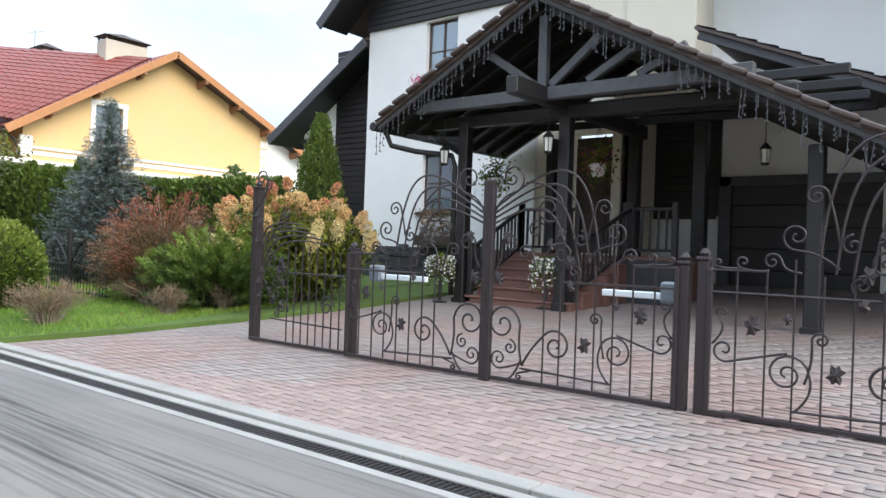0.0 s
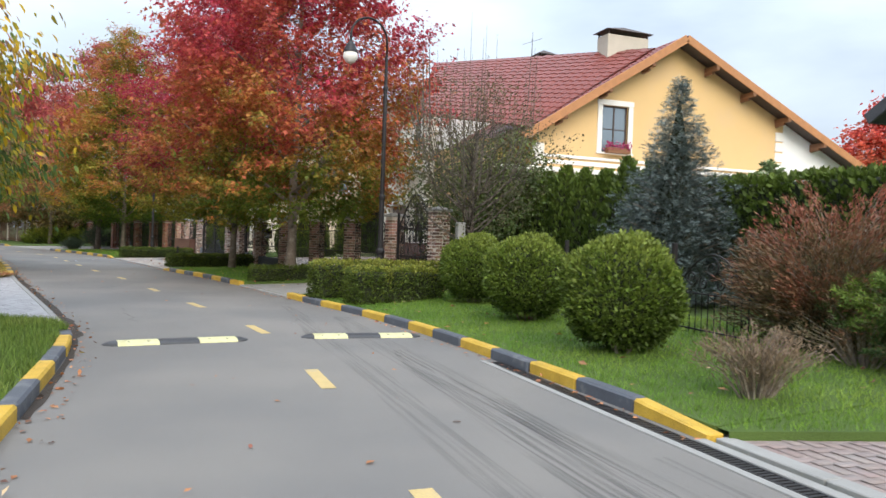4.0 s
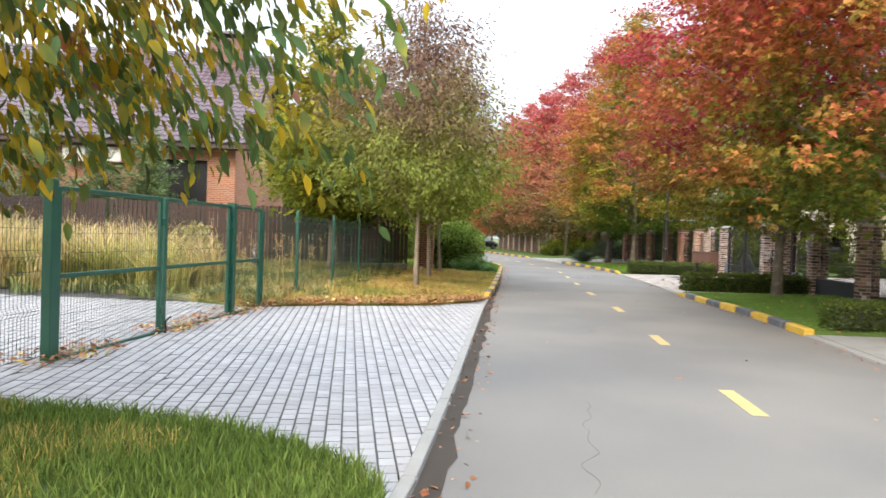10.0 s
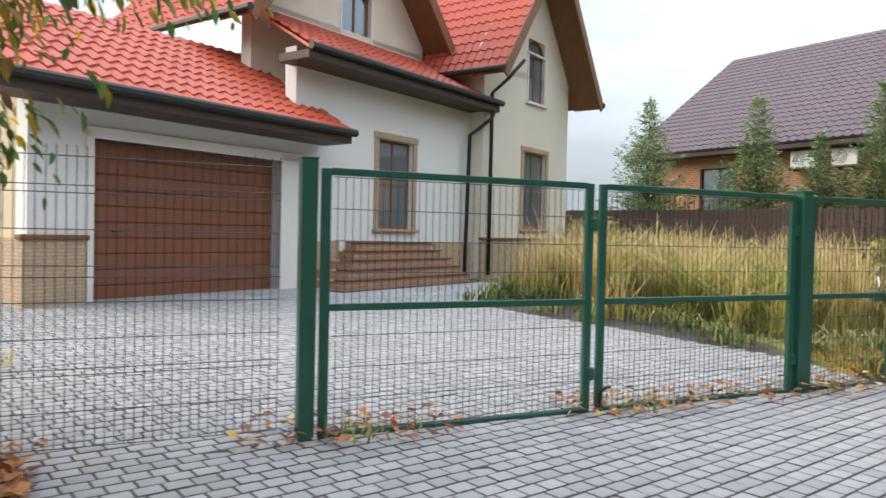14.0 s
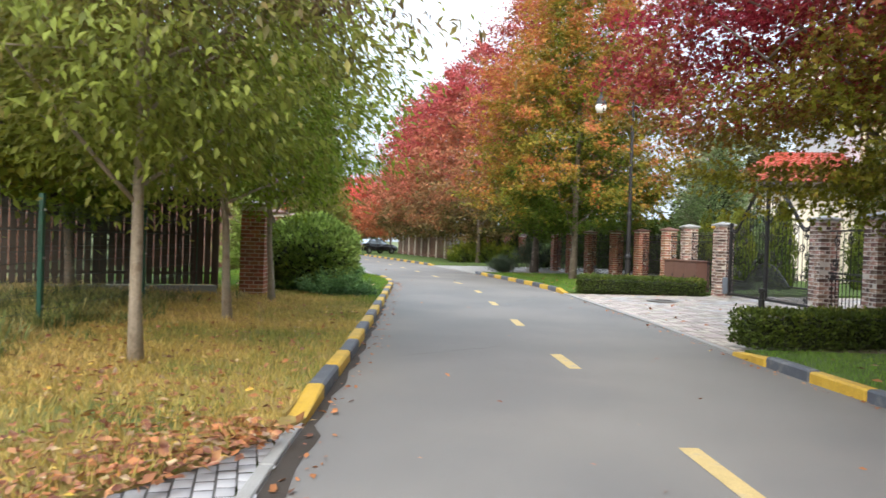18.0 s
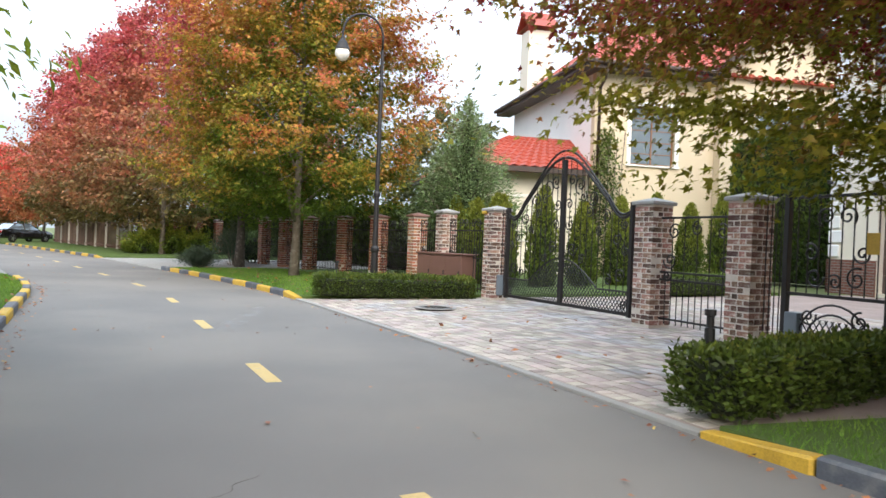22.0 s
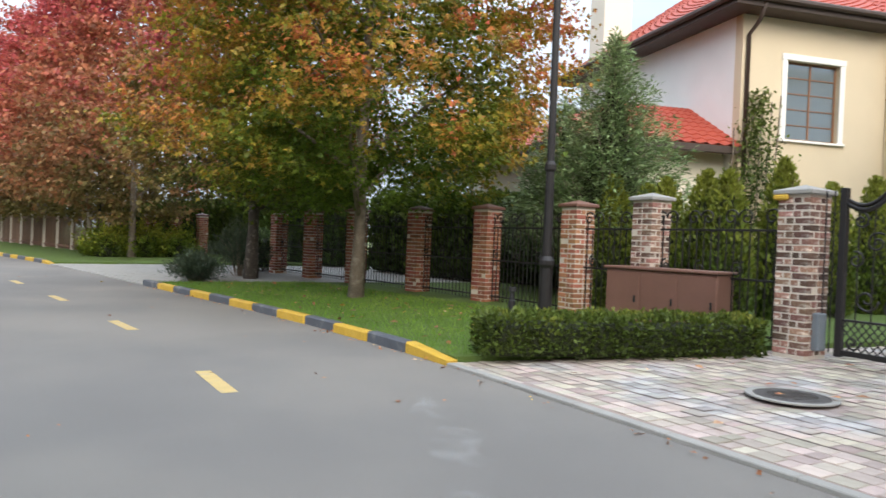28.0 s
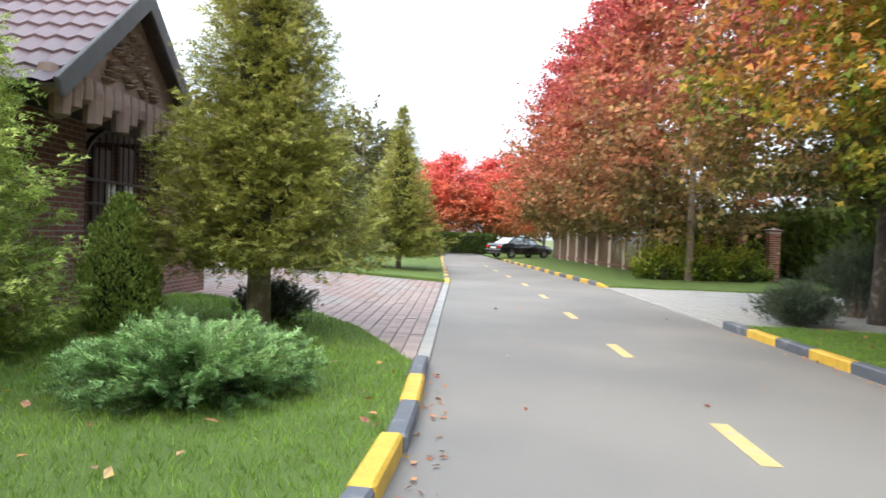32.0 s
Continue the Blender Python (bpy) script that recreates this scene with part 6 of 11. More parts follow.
g.box((-4.85, 15.98, 0.75), (-4.6, 16.12, 3.2), 0, 0.01)
g.box((-4.85, 15.98, 3.0), (-1.7, 16.12, 3.2), 0, 0.01)
part("garage_frame", g, M_greywood, WH)
gd = Geo()
gd.box((-4.62, 16.13, 0.6), (-1.78, 16.3, 3.22))
for k in range(5):
    gd.box((-4.6, 16.1, 0.75 + k * 0.46), (-1.8, 16.16, 0.75 + k * 0.46 + 0.45), 0, 0.012)
part("garage_door", gd, M_blackwood, WH, "dark sectional garage door")
g = Geo()
g.box((-6.5, 14.1, 0.5), (-6.3, 16.4, 4.9))
part("wall", g, M_ivory, WH)
g = Geo()
g.box((2.9, 10.0, 0), (3.1, 16.4, 7.5))
part("wall", g, M_ivory, WH)
g = Geo()
g.box((-5.6, 15.2, 4.85), (3.0, 17.5, 8.6))
part("upper_storey", g, M_white, WH)
g = Geo()
g.box((-6.3, 14.15, 4.6), (-4.85, 15.3, 8.6))
part("wall", g, M_ivory, WH)
g = Geo()
g.box((-6.3, 14.0, 4.45), (3.0, 16.1, 4.6))
part("carport_ceiling", g, M_blackwood, WH)
# entrance: door, steps, landing and railing
g = Geo()
for k in range(5):
    g = Geo()
    g.box((-7.6 + 0.03 * k, 10.55 + 0.3 * k, 0.2), (-5.5 + 0.07 * k, 12.6 - 0.002 * k, 0.62 + 0.165 * k), 0, 0.01)
    part("step", g, M_stepred, WH, "red-brown tiled step")
    g = Geo()
    g.box((-7.62 + 0.03 * k, 10.52 + 0.3 * k, 0.585 + 0.165 * k), (-5.48 + 0.07 * k, 10.86 + 0.3 * k, 0.627 + 0.165 * k), 0, 0.012)
    part("tread", g, M_stepred, WH)
g = Geo()
g.box((-8.3, 12.2, 0.3), (-4.4, 14.1, 1.42), 0, 0.012)
part("landing", g, M_stepred, WH)
g = Geo()
g.box((-5.36, 12.1, 0.3), (-4.38, 12.19, 1.36), 0, 0.01)
part("stone_plinth", g, M_darkstone, WH)
dr = Geo()
dr.box((-7.4, FY + 0.16, 1.45), (-6.5, FY + 0.22, 3.95), 0, 0.01)
dr.box((-7.25, FY + 0.13, 1.7), (-6.65, FY + 0.17, 2.5), 0, 0.02)
dr.box((-7.25, FY + 0.13, 2.7), (-6.65, FY + 0.17, 3.7), 0, 0.02)
part("front_door", dr, M_darkbrown, WH, "dark panelled front door")


def railing(parent, p, q, h=0.85, gap=0.13):
    p, q = Vector(p), Vector(q)
    g = Geo()
    g.beam(p + Vector((0, 0, h)), q + Vector((0, 0, h)), 0.07, 0.06, 0, 0.01)
    g.beam(p + Vector((0, 0, 0.12)), q + Vector((0, 0, 0.12)), 0.05, 0.05, 0, 0.01)
    n = max(2, int((q - p).length / gap))
    for i in range(1, n):
        a = p.lerp(q, i / n)
        g.box((a.x - 0.018, a.y - 0.018, a.z + 0.1), (a.x + 0.018, a.y + 0.018, a.z + h), 0, 0.004)
    for a in (p, q):
        g.box((a.x - 0.05, a.y - 0.05, a.z - 0.1), (a.x + 0.05, a.y + 0.05, a.z + h + 0.12), 0, 0.01)
    return part("railing", g, M_blackwood, parent, "black timber railing")


railing(WH, (-7.55, 10.6, 0.6), (-7.55, 12.3, 1.42))
railing(WH, (-7.55, 12.3, 1.42), (-6.3, 12.3, 1.42))
railing(WH, (-5.35, 12.3, 1.42), (-4.45, 12.3, 1.42))
railing(WH, (-5.55, 10.75, 0.7), (-5.25, 12.3, 1.42))

# the timber porch
PO = thing("timber_porch", "black timber porch with an open gable truss and dark tiled roof", "porch")
apex, le, re = (-5.75, 5.42), (-9.05, 3.62), (-0.55, 2.60)
FRONT, BACK = 9.75, 14.0


def post(x, y, z0, z1, w=0.2):
    g = Geo()
    g.box((x - w / 2, y - w / 2, z0), (x + w / 2, y + w / 2, z1), 0, 0.015)
    g.box((x - w / 2 - 0.03, y - w / 2 - 0.03, z0 - 0.02), (x + w / 2 + 0.03, y + w / 2 + 0.03, z0 + 0.12), 0, 0.015)
    part("post", g, M_blackwood, PO)


post(-7.75, 10.6, 0.45, 3.75)
post(-5.7, 10.6, 0.5, 3.8)
post(-1.95, 10.6, 0.45, 3.0)
post(-7.75, 13.8, 1.4, 3.9)
post(-4.4, 13.4, 1.4, 4.2, 0.24)
post(-5.9, 13.9, 1.4, 4.2, 0.22)


def timber(p, q, w=0.16, h=0.2, mat=None, name="beam"):
    g = Geo()
    g.beam(p, q, w, h, 0, 0.012)
    part(name, g, mat or M_blackwood, PO)


timber((-8.35, FRONT + 0.15, 3.93), (-2.6, FRONT + 0.15, 3.93), 0.14, 0.2, M_greywood, "tie_beam")
timber((-8.5, 10.6, 3.75), (-2.2, 10.6, 3.75), 0.18, 0.2)
timber((apex[0], FRONT + 0.12, 3.95), (apex[0], FRONT + 0.12, 5.15), 0.14, 0.15, M_greywood, "king_post")
timber((apex[0] - 0.12, FRONT + 0.15, 4.05), (-6.85, FRONT + 0.15, 4.72), 0.1, 0.13, M_greywood, "strut")
timber((apex[0] + 0.12, FRONT + 0.15, 4.05), (-4.65, FRONT + 0.15, 4.85), 0.1, 0.13, M_greywood, "strut")
timber((-5.0, FRONT + 0.15, 4.05), (-4.0, FRONT + 0.15, 4.62), 0.1, 0.12, M_greywood, "strut")
timber((-4.2, FRONT + 0.15, 4.05), (-3.5, FRONT + 0.15, 4.4), 0.1, 0.12, M_greywood, "strut")
timber((-5.75, 8.95, 3.9), (-5.75, 13.9, 3.9), 0.2, 0.26)
for y in (10.6, 11.5, 12.4, 13.3):
    timber((-8.3, y, 4.06), (-1.6, y, 3.98), 0.1, 0.14, M_blackwood, "joist")
for y in np.arange(9.85, 14, 0.55):
    timber((apex[0], y, apex[1] - 0.12), (le[0] + 0.05, y, le[1] - 0.05), 0.08, 0.14, M_blackwood, "rafter")
    timber((apex[0], y, apex[1] - 0.12), (re[0] - 0.05, y, re[1] - 0.05), 0.08, 0.14, M_blackwood, "rafter")
for (x, z), sx in ((le, -1), (re, 1)):
    timber((apex[0], FRONT - 0.12, apex[1] + 0.02), (x, FRONT - 0.12, z + 0.02), 0.06, 0.2, M_greywood, "verge_board")
g = Geo()
g.prism([(apex[0], 0, apex[1] - 0.04), (le[0], 0, le[1] - 0.04), (le[0], 0, le[1] + 0.0), (apex[0], 0, apex[1])], (0, FRONT - 0.1, 0), (0, BACK, 0))
g.prism([(apex[0], 0, apex[1] - 0.04), (apex[0], 0, apex[1]), (re[0], 0, re[1]), (re[0], 0, re[1] - 0.04)], (0, FRONT - 0.1, 0), (0, BACK, 0))
part("roof_boarding", g, M_blackwood, PO)
tile_roof(PO, (le[0], FRONT - 0.2, le[1] + 0.05), (le[0], BACK, le[1] + 0.05), (apex[0], BACK, apex[1] + 0.05), (apex[0], FRONT - 0.2, apex[1] + 0.05), M_tile_dark, 0.3, 0.36, 0.02)
tile_roof(PO, (re[0], FRONT - 0.2, re[1] + 0.05), (re[0], BACK, re[1] + 0.05), (apex[0], BACK, apex[1] + 0.05), (apex[0], FRONT - 0.2, apex[1] + 0.05), M_tile_dark, 0.3, 0.36, 0.02)
for (x, z) in (le, re):
    L = math.hypot(x - apex[0], z - apex[1])
    for k in range(int(L / 0.36)):
        t0, t1 = k * 0.36 / L, (k * 0.36 + 0.34) / L
        g = Geo()
        p = Vector((apex[0] + (x - apex[0]) * t0, FRONT - 0.2, apex[1] + (z - apex[1]) * t0 + 0.07))
        q = Vector((apex[0] + (x - apex[0]) * t1, FRONT - 0.2, apex[1] + (z - apex[1]) * t1 + 0.10))
        g.beam(p, q, 0.2, 0.07, 0, 0.02)
        part("verge_tile", g, M_tile_dark, PO)
gutter(PO, (le[0] - 0.05, FRONT - 0.2, le[1]), (le[0] - 0.05, BACK, le[1]), M_black, 0.08)
pipe(PO, [(-9.0, 9.8, 3.55), (-8.9, 9.85, 3.3), (-8.5, 10.1, 3.2), (-7.98, 10.5, 3.15), (-7.92, 10.52, 2.95), (-7.92, 10.52, 0.6)], M_black, 0.05)
# eave brackets at the outer corner
for k in range(4):
    timber((-8.75 + 0.25 * k, 10.1, 3.5 - 0.03 * k), (-7.85, 10.6, 3.45 - 0.09 * k), 0.08, 0.08, M_blackwood, "bracket")
# second roof edge that runs down over the carport
timber((-4.25, 12.6, 5.36), (2.6, 12.6, 2.35), 0.08, 0.22, M_greywood, "verge_board")
tile_roof(PO, (2.8, 12.5, 2.35), (2.8, 15.1, 2.35), (-4.3, 15.1, 5.47), (-4.3, 12.5, 5.47), M_tile_dark, 0.3, 0.36, 0.02)
# icicle light strings under the verges
g = Geo()
for (x, z) in (le, re):
    n = int(abs(x - apex[0]) / 0.09)
    for k in range(n):
        t = (k + rng.random()) / n
        px, pz = apex[0] + (x - apex[0]) * t, apex[1] + (z - apex[1]) * t - 0.08
        dl = 0.1 + rng.random() * 0.35
        g.tube([(px, FRONT - 0.17, pz), (px + rng.normal() * 0.02, FRONT - 0.17, pz - dl)], 0.006, 3)
        for j in range(3):
            zz = pz - dl * (j + 1) / 3
            g.box((px - 0.01, FRONT - 0.18, zz - 0.015), (px + 0.01, FRONT - 0.16, zz + 0.015))
tagged(part("light_string", g, M_greywood, PO, "unlit icicle light strings along the verge"), kind="stuff")


def hanging_lantern(M):
    t = thing("hanging_lantern", "black iron lantern with glass hanging from the porch beam", "lantern", M)
    g = Geo()
    g.tube([(0, 0, 0.34), (0, 0, 0.8)], 0.008, 5)
    g.lathe([(0.09, 0.26), (0.10, 0.28), (0.03, 0.36), (0.0, 0.38)], 6)
    g.lathe([(0.05, 0.0), (0.07, 0.02), (0.07, 0.04)], 6)
    for k in range(6):
        a = k * math.pi / 3
        g.tube([(0.065 * math.cos(a), 0.065 * math.sin(a), 0.03), (0.085 * math.cos(a), 0.085 * math.sin(a), 0.27)], 0.007, 4)
    part("cage", g, M_black, t)
    g = Geo()
    g.lathe([(0.058, 0.04), (0.076, 0.26)], 6)
    part("glass", g, M_globe, t)
    return t


hanging_lantern(T(-5.87, 10.3, 3.05))
hanging_lantern(T(-8.0, 10.3, 2.95))
hanging_lantern(T(-3.1, 12.6, 3.0))


def hanging_pot(M, r=0.13, leafmat=None, petal=None, cord=0.5):
    t = thing("hanging_pot", "white hanging flower pot with trailing plants", "plant pot", M)
    g = Geo()
    g.lathe([(r * 0.6, 0), (r, 0.2), (r * 1.08, 0.2), (r * 1.08, 0.23), (r * 0.9, 0.23)], 14)
    part("pot", g, M_potwhite, t, smooth=False)
    g = Geo()
    for k in range(3):
        a = k * 2.1
        g.tube([(r * math.cos(a), r * math.sin(a), 0.22), (0, 0, 0.22 + cord)], 0.005, 4)
    part("cord", g, M_black, t)
    p = rng.normal(size=(420, 3)) * np.array([0.16, 0.16, 0.17]) + np.array([0, 0, 0.26])
    fast_mesh("foliage", *leaves("oval", p, rng.normal(size=p.shape) + np.array([0, 0, -0.2]), 0.08), leafmat or M_hydleaf, t)
    if petal:
        p = rng.normal(size=(160, 3)) * np.array([0.17, 0.17, 0.15]) + np.array([0, -0.03, 0.28])
        fast_mesh("blossom", *leaves("oval", p, rng.normal(size=p.shape), 0.06), petal, t)
    return t


hanging_pot(T(-5.84, 12.1, 2.85), 0.16, petal=M_petp, cord=0.75)
hanging_pot(T(-7.75, 11.6, 2.6), 0.15, cord=0.9)

# the yellow house: gable end faces the garden
YH = thing("yellow_house", "yellow rendered house with a wine-red tiled roof and timber eaves", "house")
GX = -29.0
g = Geo()
wall(YH, "wall", pose(GX, 11.6, 0, 0, 0, 90), 11.3, 5.35, 0.3, M_yellowwall, [(2.72, 3.85, 5.0, 5.35)])
# gable above the wall, cut round the window
def gz(y):
    return 5.45 + (y - 11.0) * (9.45 - 5.45) / (17.42 - 11.0) if y < 17.42 else 9.45 - (y - 17.42) * (9.45 - 4.75) / (27.6 - 17.42)


ys = [11.6, 14.32, 15.45, 17.42, 22.9]
for y0, y1 in zip(ys, ys[1:]):
    g = Geo()
    zb = 6.75 if (y0, y1) == (14.32, 15.45) else 5.35
    g.prism([(GX, y0, zb), (GX, y1, zb), (GX, y1, gz(y1) - 0.1), (GX, y0, gz(y0) - 0.1)], (0, 0, 0), (-0.3, 0, 0))
    part("gable_wall", g, M_yellowwall, YH, recalc=True)
g = Geo()
g.prism([(GX, 22.9, 0), (GX, 27.4, 0), (GX, 27.4, gz(27.4) - 0.15), (GX, 22.9, gz(22.9) - 0.1)], (-0.02, 0, 0), (-0.3, 0, 0))
part("wall", g, M_white, YH, recalc=True)
g = Geo()
g.box((-39, 11.6, 0), (GX - 0.3, 11.9, 5.4))
g.box((-39, 27, 0), (GX - 0.3, 27.3, 4.4))
g.box((-39, 11.9, 0), (-38.7, 27, 5.4))
part("wall", g, M_yellowwall, YH)
yw = window(YH, pose(GX, 14.32, 5.0, 0, 0, 90), 1.13, 1.75, M_darkbrown, (1, 1), M_trim, 0.2, 0.1)
fb = thing("flower_box", "window box with red geraniums on the yellow house", "planter", pose(GX + 0.1, 14.4, 4.95, 0, 0, 90))
g = Geo()
g.box((0, -0.25, 0), (1.0, -0.02, 0.2), 0, 0.02)
part("trough", g, M_brownwood, fb)
p = rng.random((400, 3)) * np.array([1.1, 0.3, 0.3]) + np.array([-0.05, -0.3, 0.1])
fast_mesh("blossom", *leaves("oval", p, rng.normal(size=p.shape), 0.08), M_petp, fb)
g = Geo()
for z, o, h in ((4.66, 0.10, 0.1), (4.42, 0.06, 0.16), (4.0, 0.14, 0.08)):
    g.box((GX - 0.02, 11.4, z), (GX + o, 22.9, z + h), 0, 0.015)
part("cornice", g, M_trim, YH, "cream moulded string course")
g = Geo()
for z in np.arange(1.0, 6.3, 0.42):
    if z + 0.4 < gz(22.9) and z > 4.6:
        g.box((GX - 0.1, 22.5, z), (GX + 0.05, 22.95, z + 0.36), 0, 0.02)
    if z < 5.0:
        g.box((GX - 0.1, 11.5, z), (GX + 0.05, 11.95, z + 0.36), 0, 0.02)
part("quoin", g, M_trim, YH)
ov = 0.75
E1, R1, E2 = (10.75, gz(10.75)), (17.42, 9.5), (28.2, gz(28.2))
tile_roof(YH, (GX + ov, E1[0], E1[1]), (-38.8, E1[0], E1[1]), (-38.8, R1[0], R1[1]), (GX + ov, R1[0], R1[1]), M_tile_wine, 0.3, 0.4, 0.025)
tile_roof(YH, (GX + ov, E2[0], E2[1]), (-39.2, E2[0], E2[1]), (-39.2, R1[0], R1[1]), (GX + ov, R1[0], R1[1]), M_tile_wine, 0.3, 0.4, 0.025)
g = Geo()
g.beam((GX + ov, E1[0], E1[1] - 0.12), (GX + ov, R1[0], R1[1] - 0.1), 0.05, 0.3, 0, 0.01)
g.beam((GX + ov, E2[0], E2[1] - 0.12), (GX + ov, R1[0], R1[1] - 0.1), 0.05, 0.3, 0, 0.01)
part("verge_board", g, M_orangewood, YH, "orange stained verge boards")
g = Geo()
g.prism([(0, E1[0], E1[1] - 0.1), (0, R1[0], R1[1] - 0.1), (0, R1[0], R1[1] - 0.05), (0, E1[0], E1[1] - 0.05)], (GX, 0, 0), (GX + ov, 0, 0))
g.prism([(0, E2[0], E2[1] - 0.1), (0, R1[0], R1[1] - 0.1), (0, R1[0], R1[1] - 0.05), (0, E2[0], E2[1] - 0.05)], (GX, 0, 0), (GX + ov, 0, 0))
part("soffit", g, M_darkbrown, YH)
for y in (12.4, 14.2, 16.0, 18.9, 20.7, 22.5, 24.4):
    g = Geo()
    g.beam((GX, y, gz(y) - 0.28), (GX + ov, y, gz(y) - 0.28), 0.16, 0.2, 0, 0.02)
    g.beam((GX, y, gz(y) - 0.45), (GX + ov * 0.6, y, gz(y) - 0.4), 0.12, 0.14, 0, 0.02)
    part("bracket", g, M_brownwood, YH)
# cross wing roof to the west with its own ridge
tile_roof(YH, (-28.6, 11.2, 5.6), (-30.4, 7.6, 6.0), (-36.5, 10.2, 9.45), (-29.8, 17.1, 9.38), M_tile_wine, 0.3, 0.4, 0.025)
g = Geo()
g.box((-36.0, 10.2, 0), (-30.6, 11.6, 5.4))
part("wing_wall", g, M_yellowwall, YH)


def chimney(parent, x, y, z0, w, d, h, mat, cap_mat):
    g = Geo()
    g.box((x - w / 2, y - d / 2, z0 - 0.8), (x + w / 2, y + d / 2, z0 + h), 0, 0.015)
    c = part("chimney", g, mat, parent)
    g = Geo()
    for sx in (-1, 1):
        for sy in (-1, 1):
            g.box((x + sx * (w / 2 - 0.05) - 0.03, y + sy * (d / 2 - 0.05) - 0.03, z0 + h), (x + sx * (w / 2 - 0.05) + 0.03, y + sy * (d / 2 - 0.05) + 0.03, z0 + h + 0.18))
    e = 0.14
    b = [(x - w / 2 - e, y - d / 2 - e, z0 + h + 0.16), (x + w / 2 + e, y - d / 2 - e, z0 + h + 0.16), (x + w / 2 + e, y + d / 2 + e, z0 + h + 0.16), (x - w / 2 - e, y + d / 2 + e, z0 + h + 0.16), (x, y, z0 + h + 0.45)]
    g.add(b, [(0, 1, 4), (1, 2, 4), (2, 3, 4), (3, 0, 4), (3, 2, 1, 0)])
    part("chimney_cap", g, cap_mat, c)
    return c


chimney(YH, -31.0, 16.4, 9.2, 0.8, 1.9, 0.75, M_chimney, M_darkbrown)
chimney(YH, -35.0, 14.9, 9.3, 0.8, 0.8, 0.5, M_chimney, M_darkbrown)
g = Geo()
g.tube([(-36.0, 14.8, 9.3), (-36.0, 14.8, 11.0)], 0.02, 5)
g.beam((-36.4, 14.5, 10.8), (-35.6, 15.1, 10.95), 0.02, 0.02)
part("aerial", g, M_steel, YH)
# low flat roof edge between the hedge and the house
g = Geo()
g.box((-28.9, 9.2, 3.85), (-26.6, 24.5, 4.02), 0, 0.02)
part("canopy_roof", g, M_trim, YH, "white edge of a low flat canopy roof")
for y in (9.5, 14.5, 19.5, 24.2):
    g = Geo()
    g.box((-26.9, y - 0.08, 0.4), (-26.74, y + 0.08, 3.85), 0, 0.01)
    part("canopy_post", g, M_trim, YH)
pipe(YH, [(-28.9, 10.9, 5.2), (-28.7, 11.2, 4.9), (-28.85, 11.45, 4.5), (-28.85, 11.45, 0.5)], M_black)


def brick_material(name, c1, c2, mortar, bw=0.25, bh=0.075, joint=0.01):
    """Brickwork for walls that stay far off: courses run level on any upright wall."""
    mt = bpy.data.materials.new(name)
    mt.use_nodes = True
    N, L = mt.node_tree.nodes, mt.node_tree.links
    b = N["Principled BSDF"]
    tc, sp, ad, cb, br = N.new("ShaderNodeTexCoord"), N.new("ShaderNodeSeparateXYZ"), N.new("ShaderNodeMath"), N.new("ShaderNodeCombineXYZ"), N.new("ShaderNodeTexBrick")
    L.new(tc.outputs["Object"], sp.inputs[0])
    L.new(sp.outputs["X"], ad.inputs[0])
    L.new(sp.outputs["Y"], ad.inputs[1])
    L.new(ad.outputs[0], cb.inputs[0])
    L.new(sp.outputs["Z"], cb.inputs[1])
    L.new(cb.outputs[0], br.inputs["Vector"])
    br.inputs["Scale"].default_value = 1.0
    br.inputs["Brick Width"].default_value, br.inputs["Row Height"].default_value, br.inputs["Mortar Size"].default_value = bw, bh, joint
    br.inputs["Color1"].default_value, br.inputs["Color2"].default_value, br.inputs["Mortar"].default_value = (*c1, 1), (*c2, 1), (*mortar, 1)
    L.new(br.outputs["Color"], b.inputs["Base Color"])
    b.inputs["Roughness"].default_value = 0.9
    bp = N.new("ShaderNodeBump")
    bp.inputs["Strength"].default_value, bp.inputs["Distance"].default_value, bp.invert = 0.6, 0.01, True
    L.new(br.outputs["Fac"], bp.inputs["Height"])
    L.new(bp.outputs[0], b.inputs["Normal"])
    return mt


M_brickwall = brick_material("orange_brickwork", (0.52, 0.20, 0.095), (0.40, 0.13, 0.065), (0.46, 0.38, 0.31))
M_brickdark = brick_material("dark_red_brickwork", (0.20, 0.075, 0.05), (0.13, 0.055, 0.04), (0.22, 0.19, 0.17))
M_stonewall = brick_material("beige_ledge_stone", (0.56, 0.38, 0.24), (0.44, 0.33, 0.24), (0.34, 0.27, 0.20), 0.21, 0.05, 0.007)
M_steptan = brick_material("tan_step_brick", (0.46, 0.24, 0.15), (0.37, 0.19, 0.12), (0.40, 0.33, 0.27), 0.24, 0.085, 0.008)

# ---- the cream house with the red roof ----
RH = thing("cream_house", "cream two-storey house with red tiled roof and dark brown gutters", "house")
RX = -56.0
wall(RH, "wall", pose(RX, 7.35, 0, 0, 0, 90), 5.05, 8.2, 0.3, M_cream, [(1.52, 3.36, 4.65, 6.9)])
wall(RH, "bay_wall", pose(RX + 0.45, 12.4, 0, 0, 0, 90), 5.4, 8.3, 0.3, M_cream, [(1.65, 3.85, 5.1, 7.1)])
wall(RH, "wall", pose(RX, 17.8, 0, 0, 0, 90), 3.4, 8.0, 0.3, M_cream, [(1.3, 2.1, 5.6, 7.0)])
wall(RH, "south_wall", T(-66.0, 7.35, 0), 9.7, 8.2, 0.3, M_white)
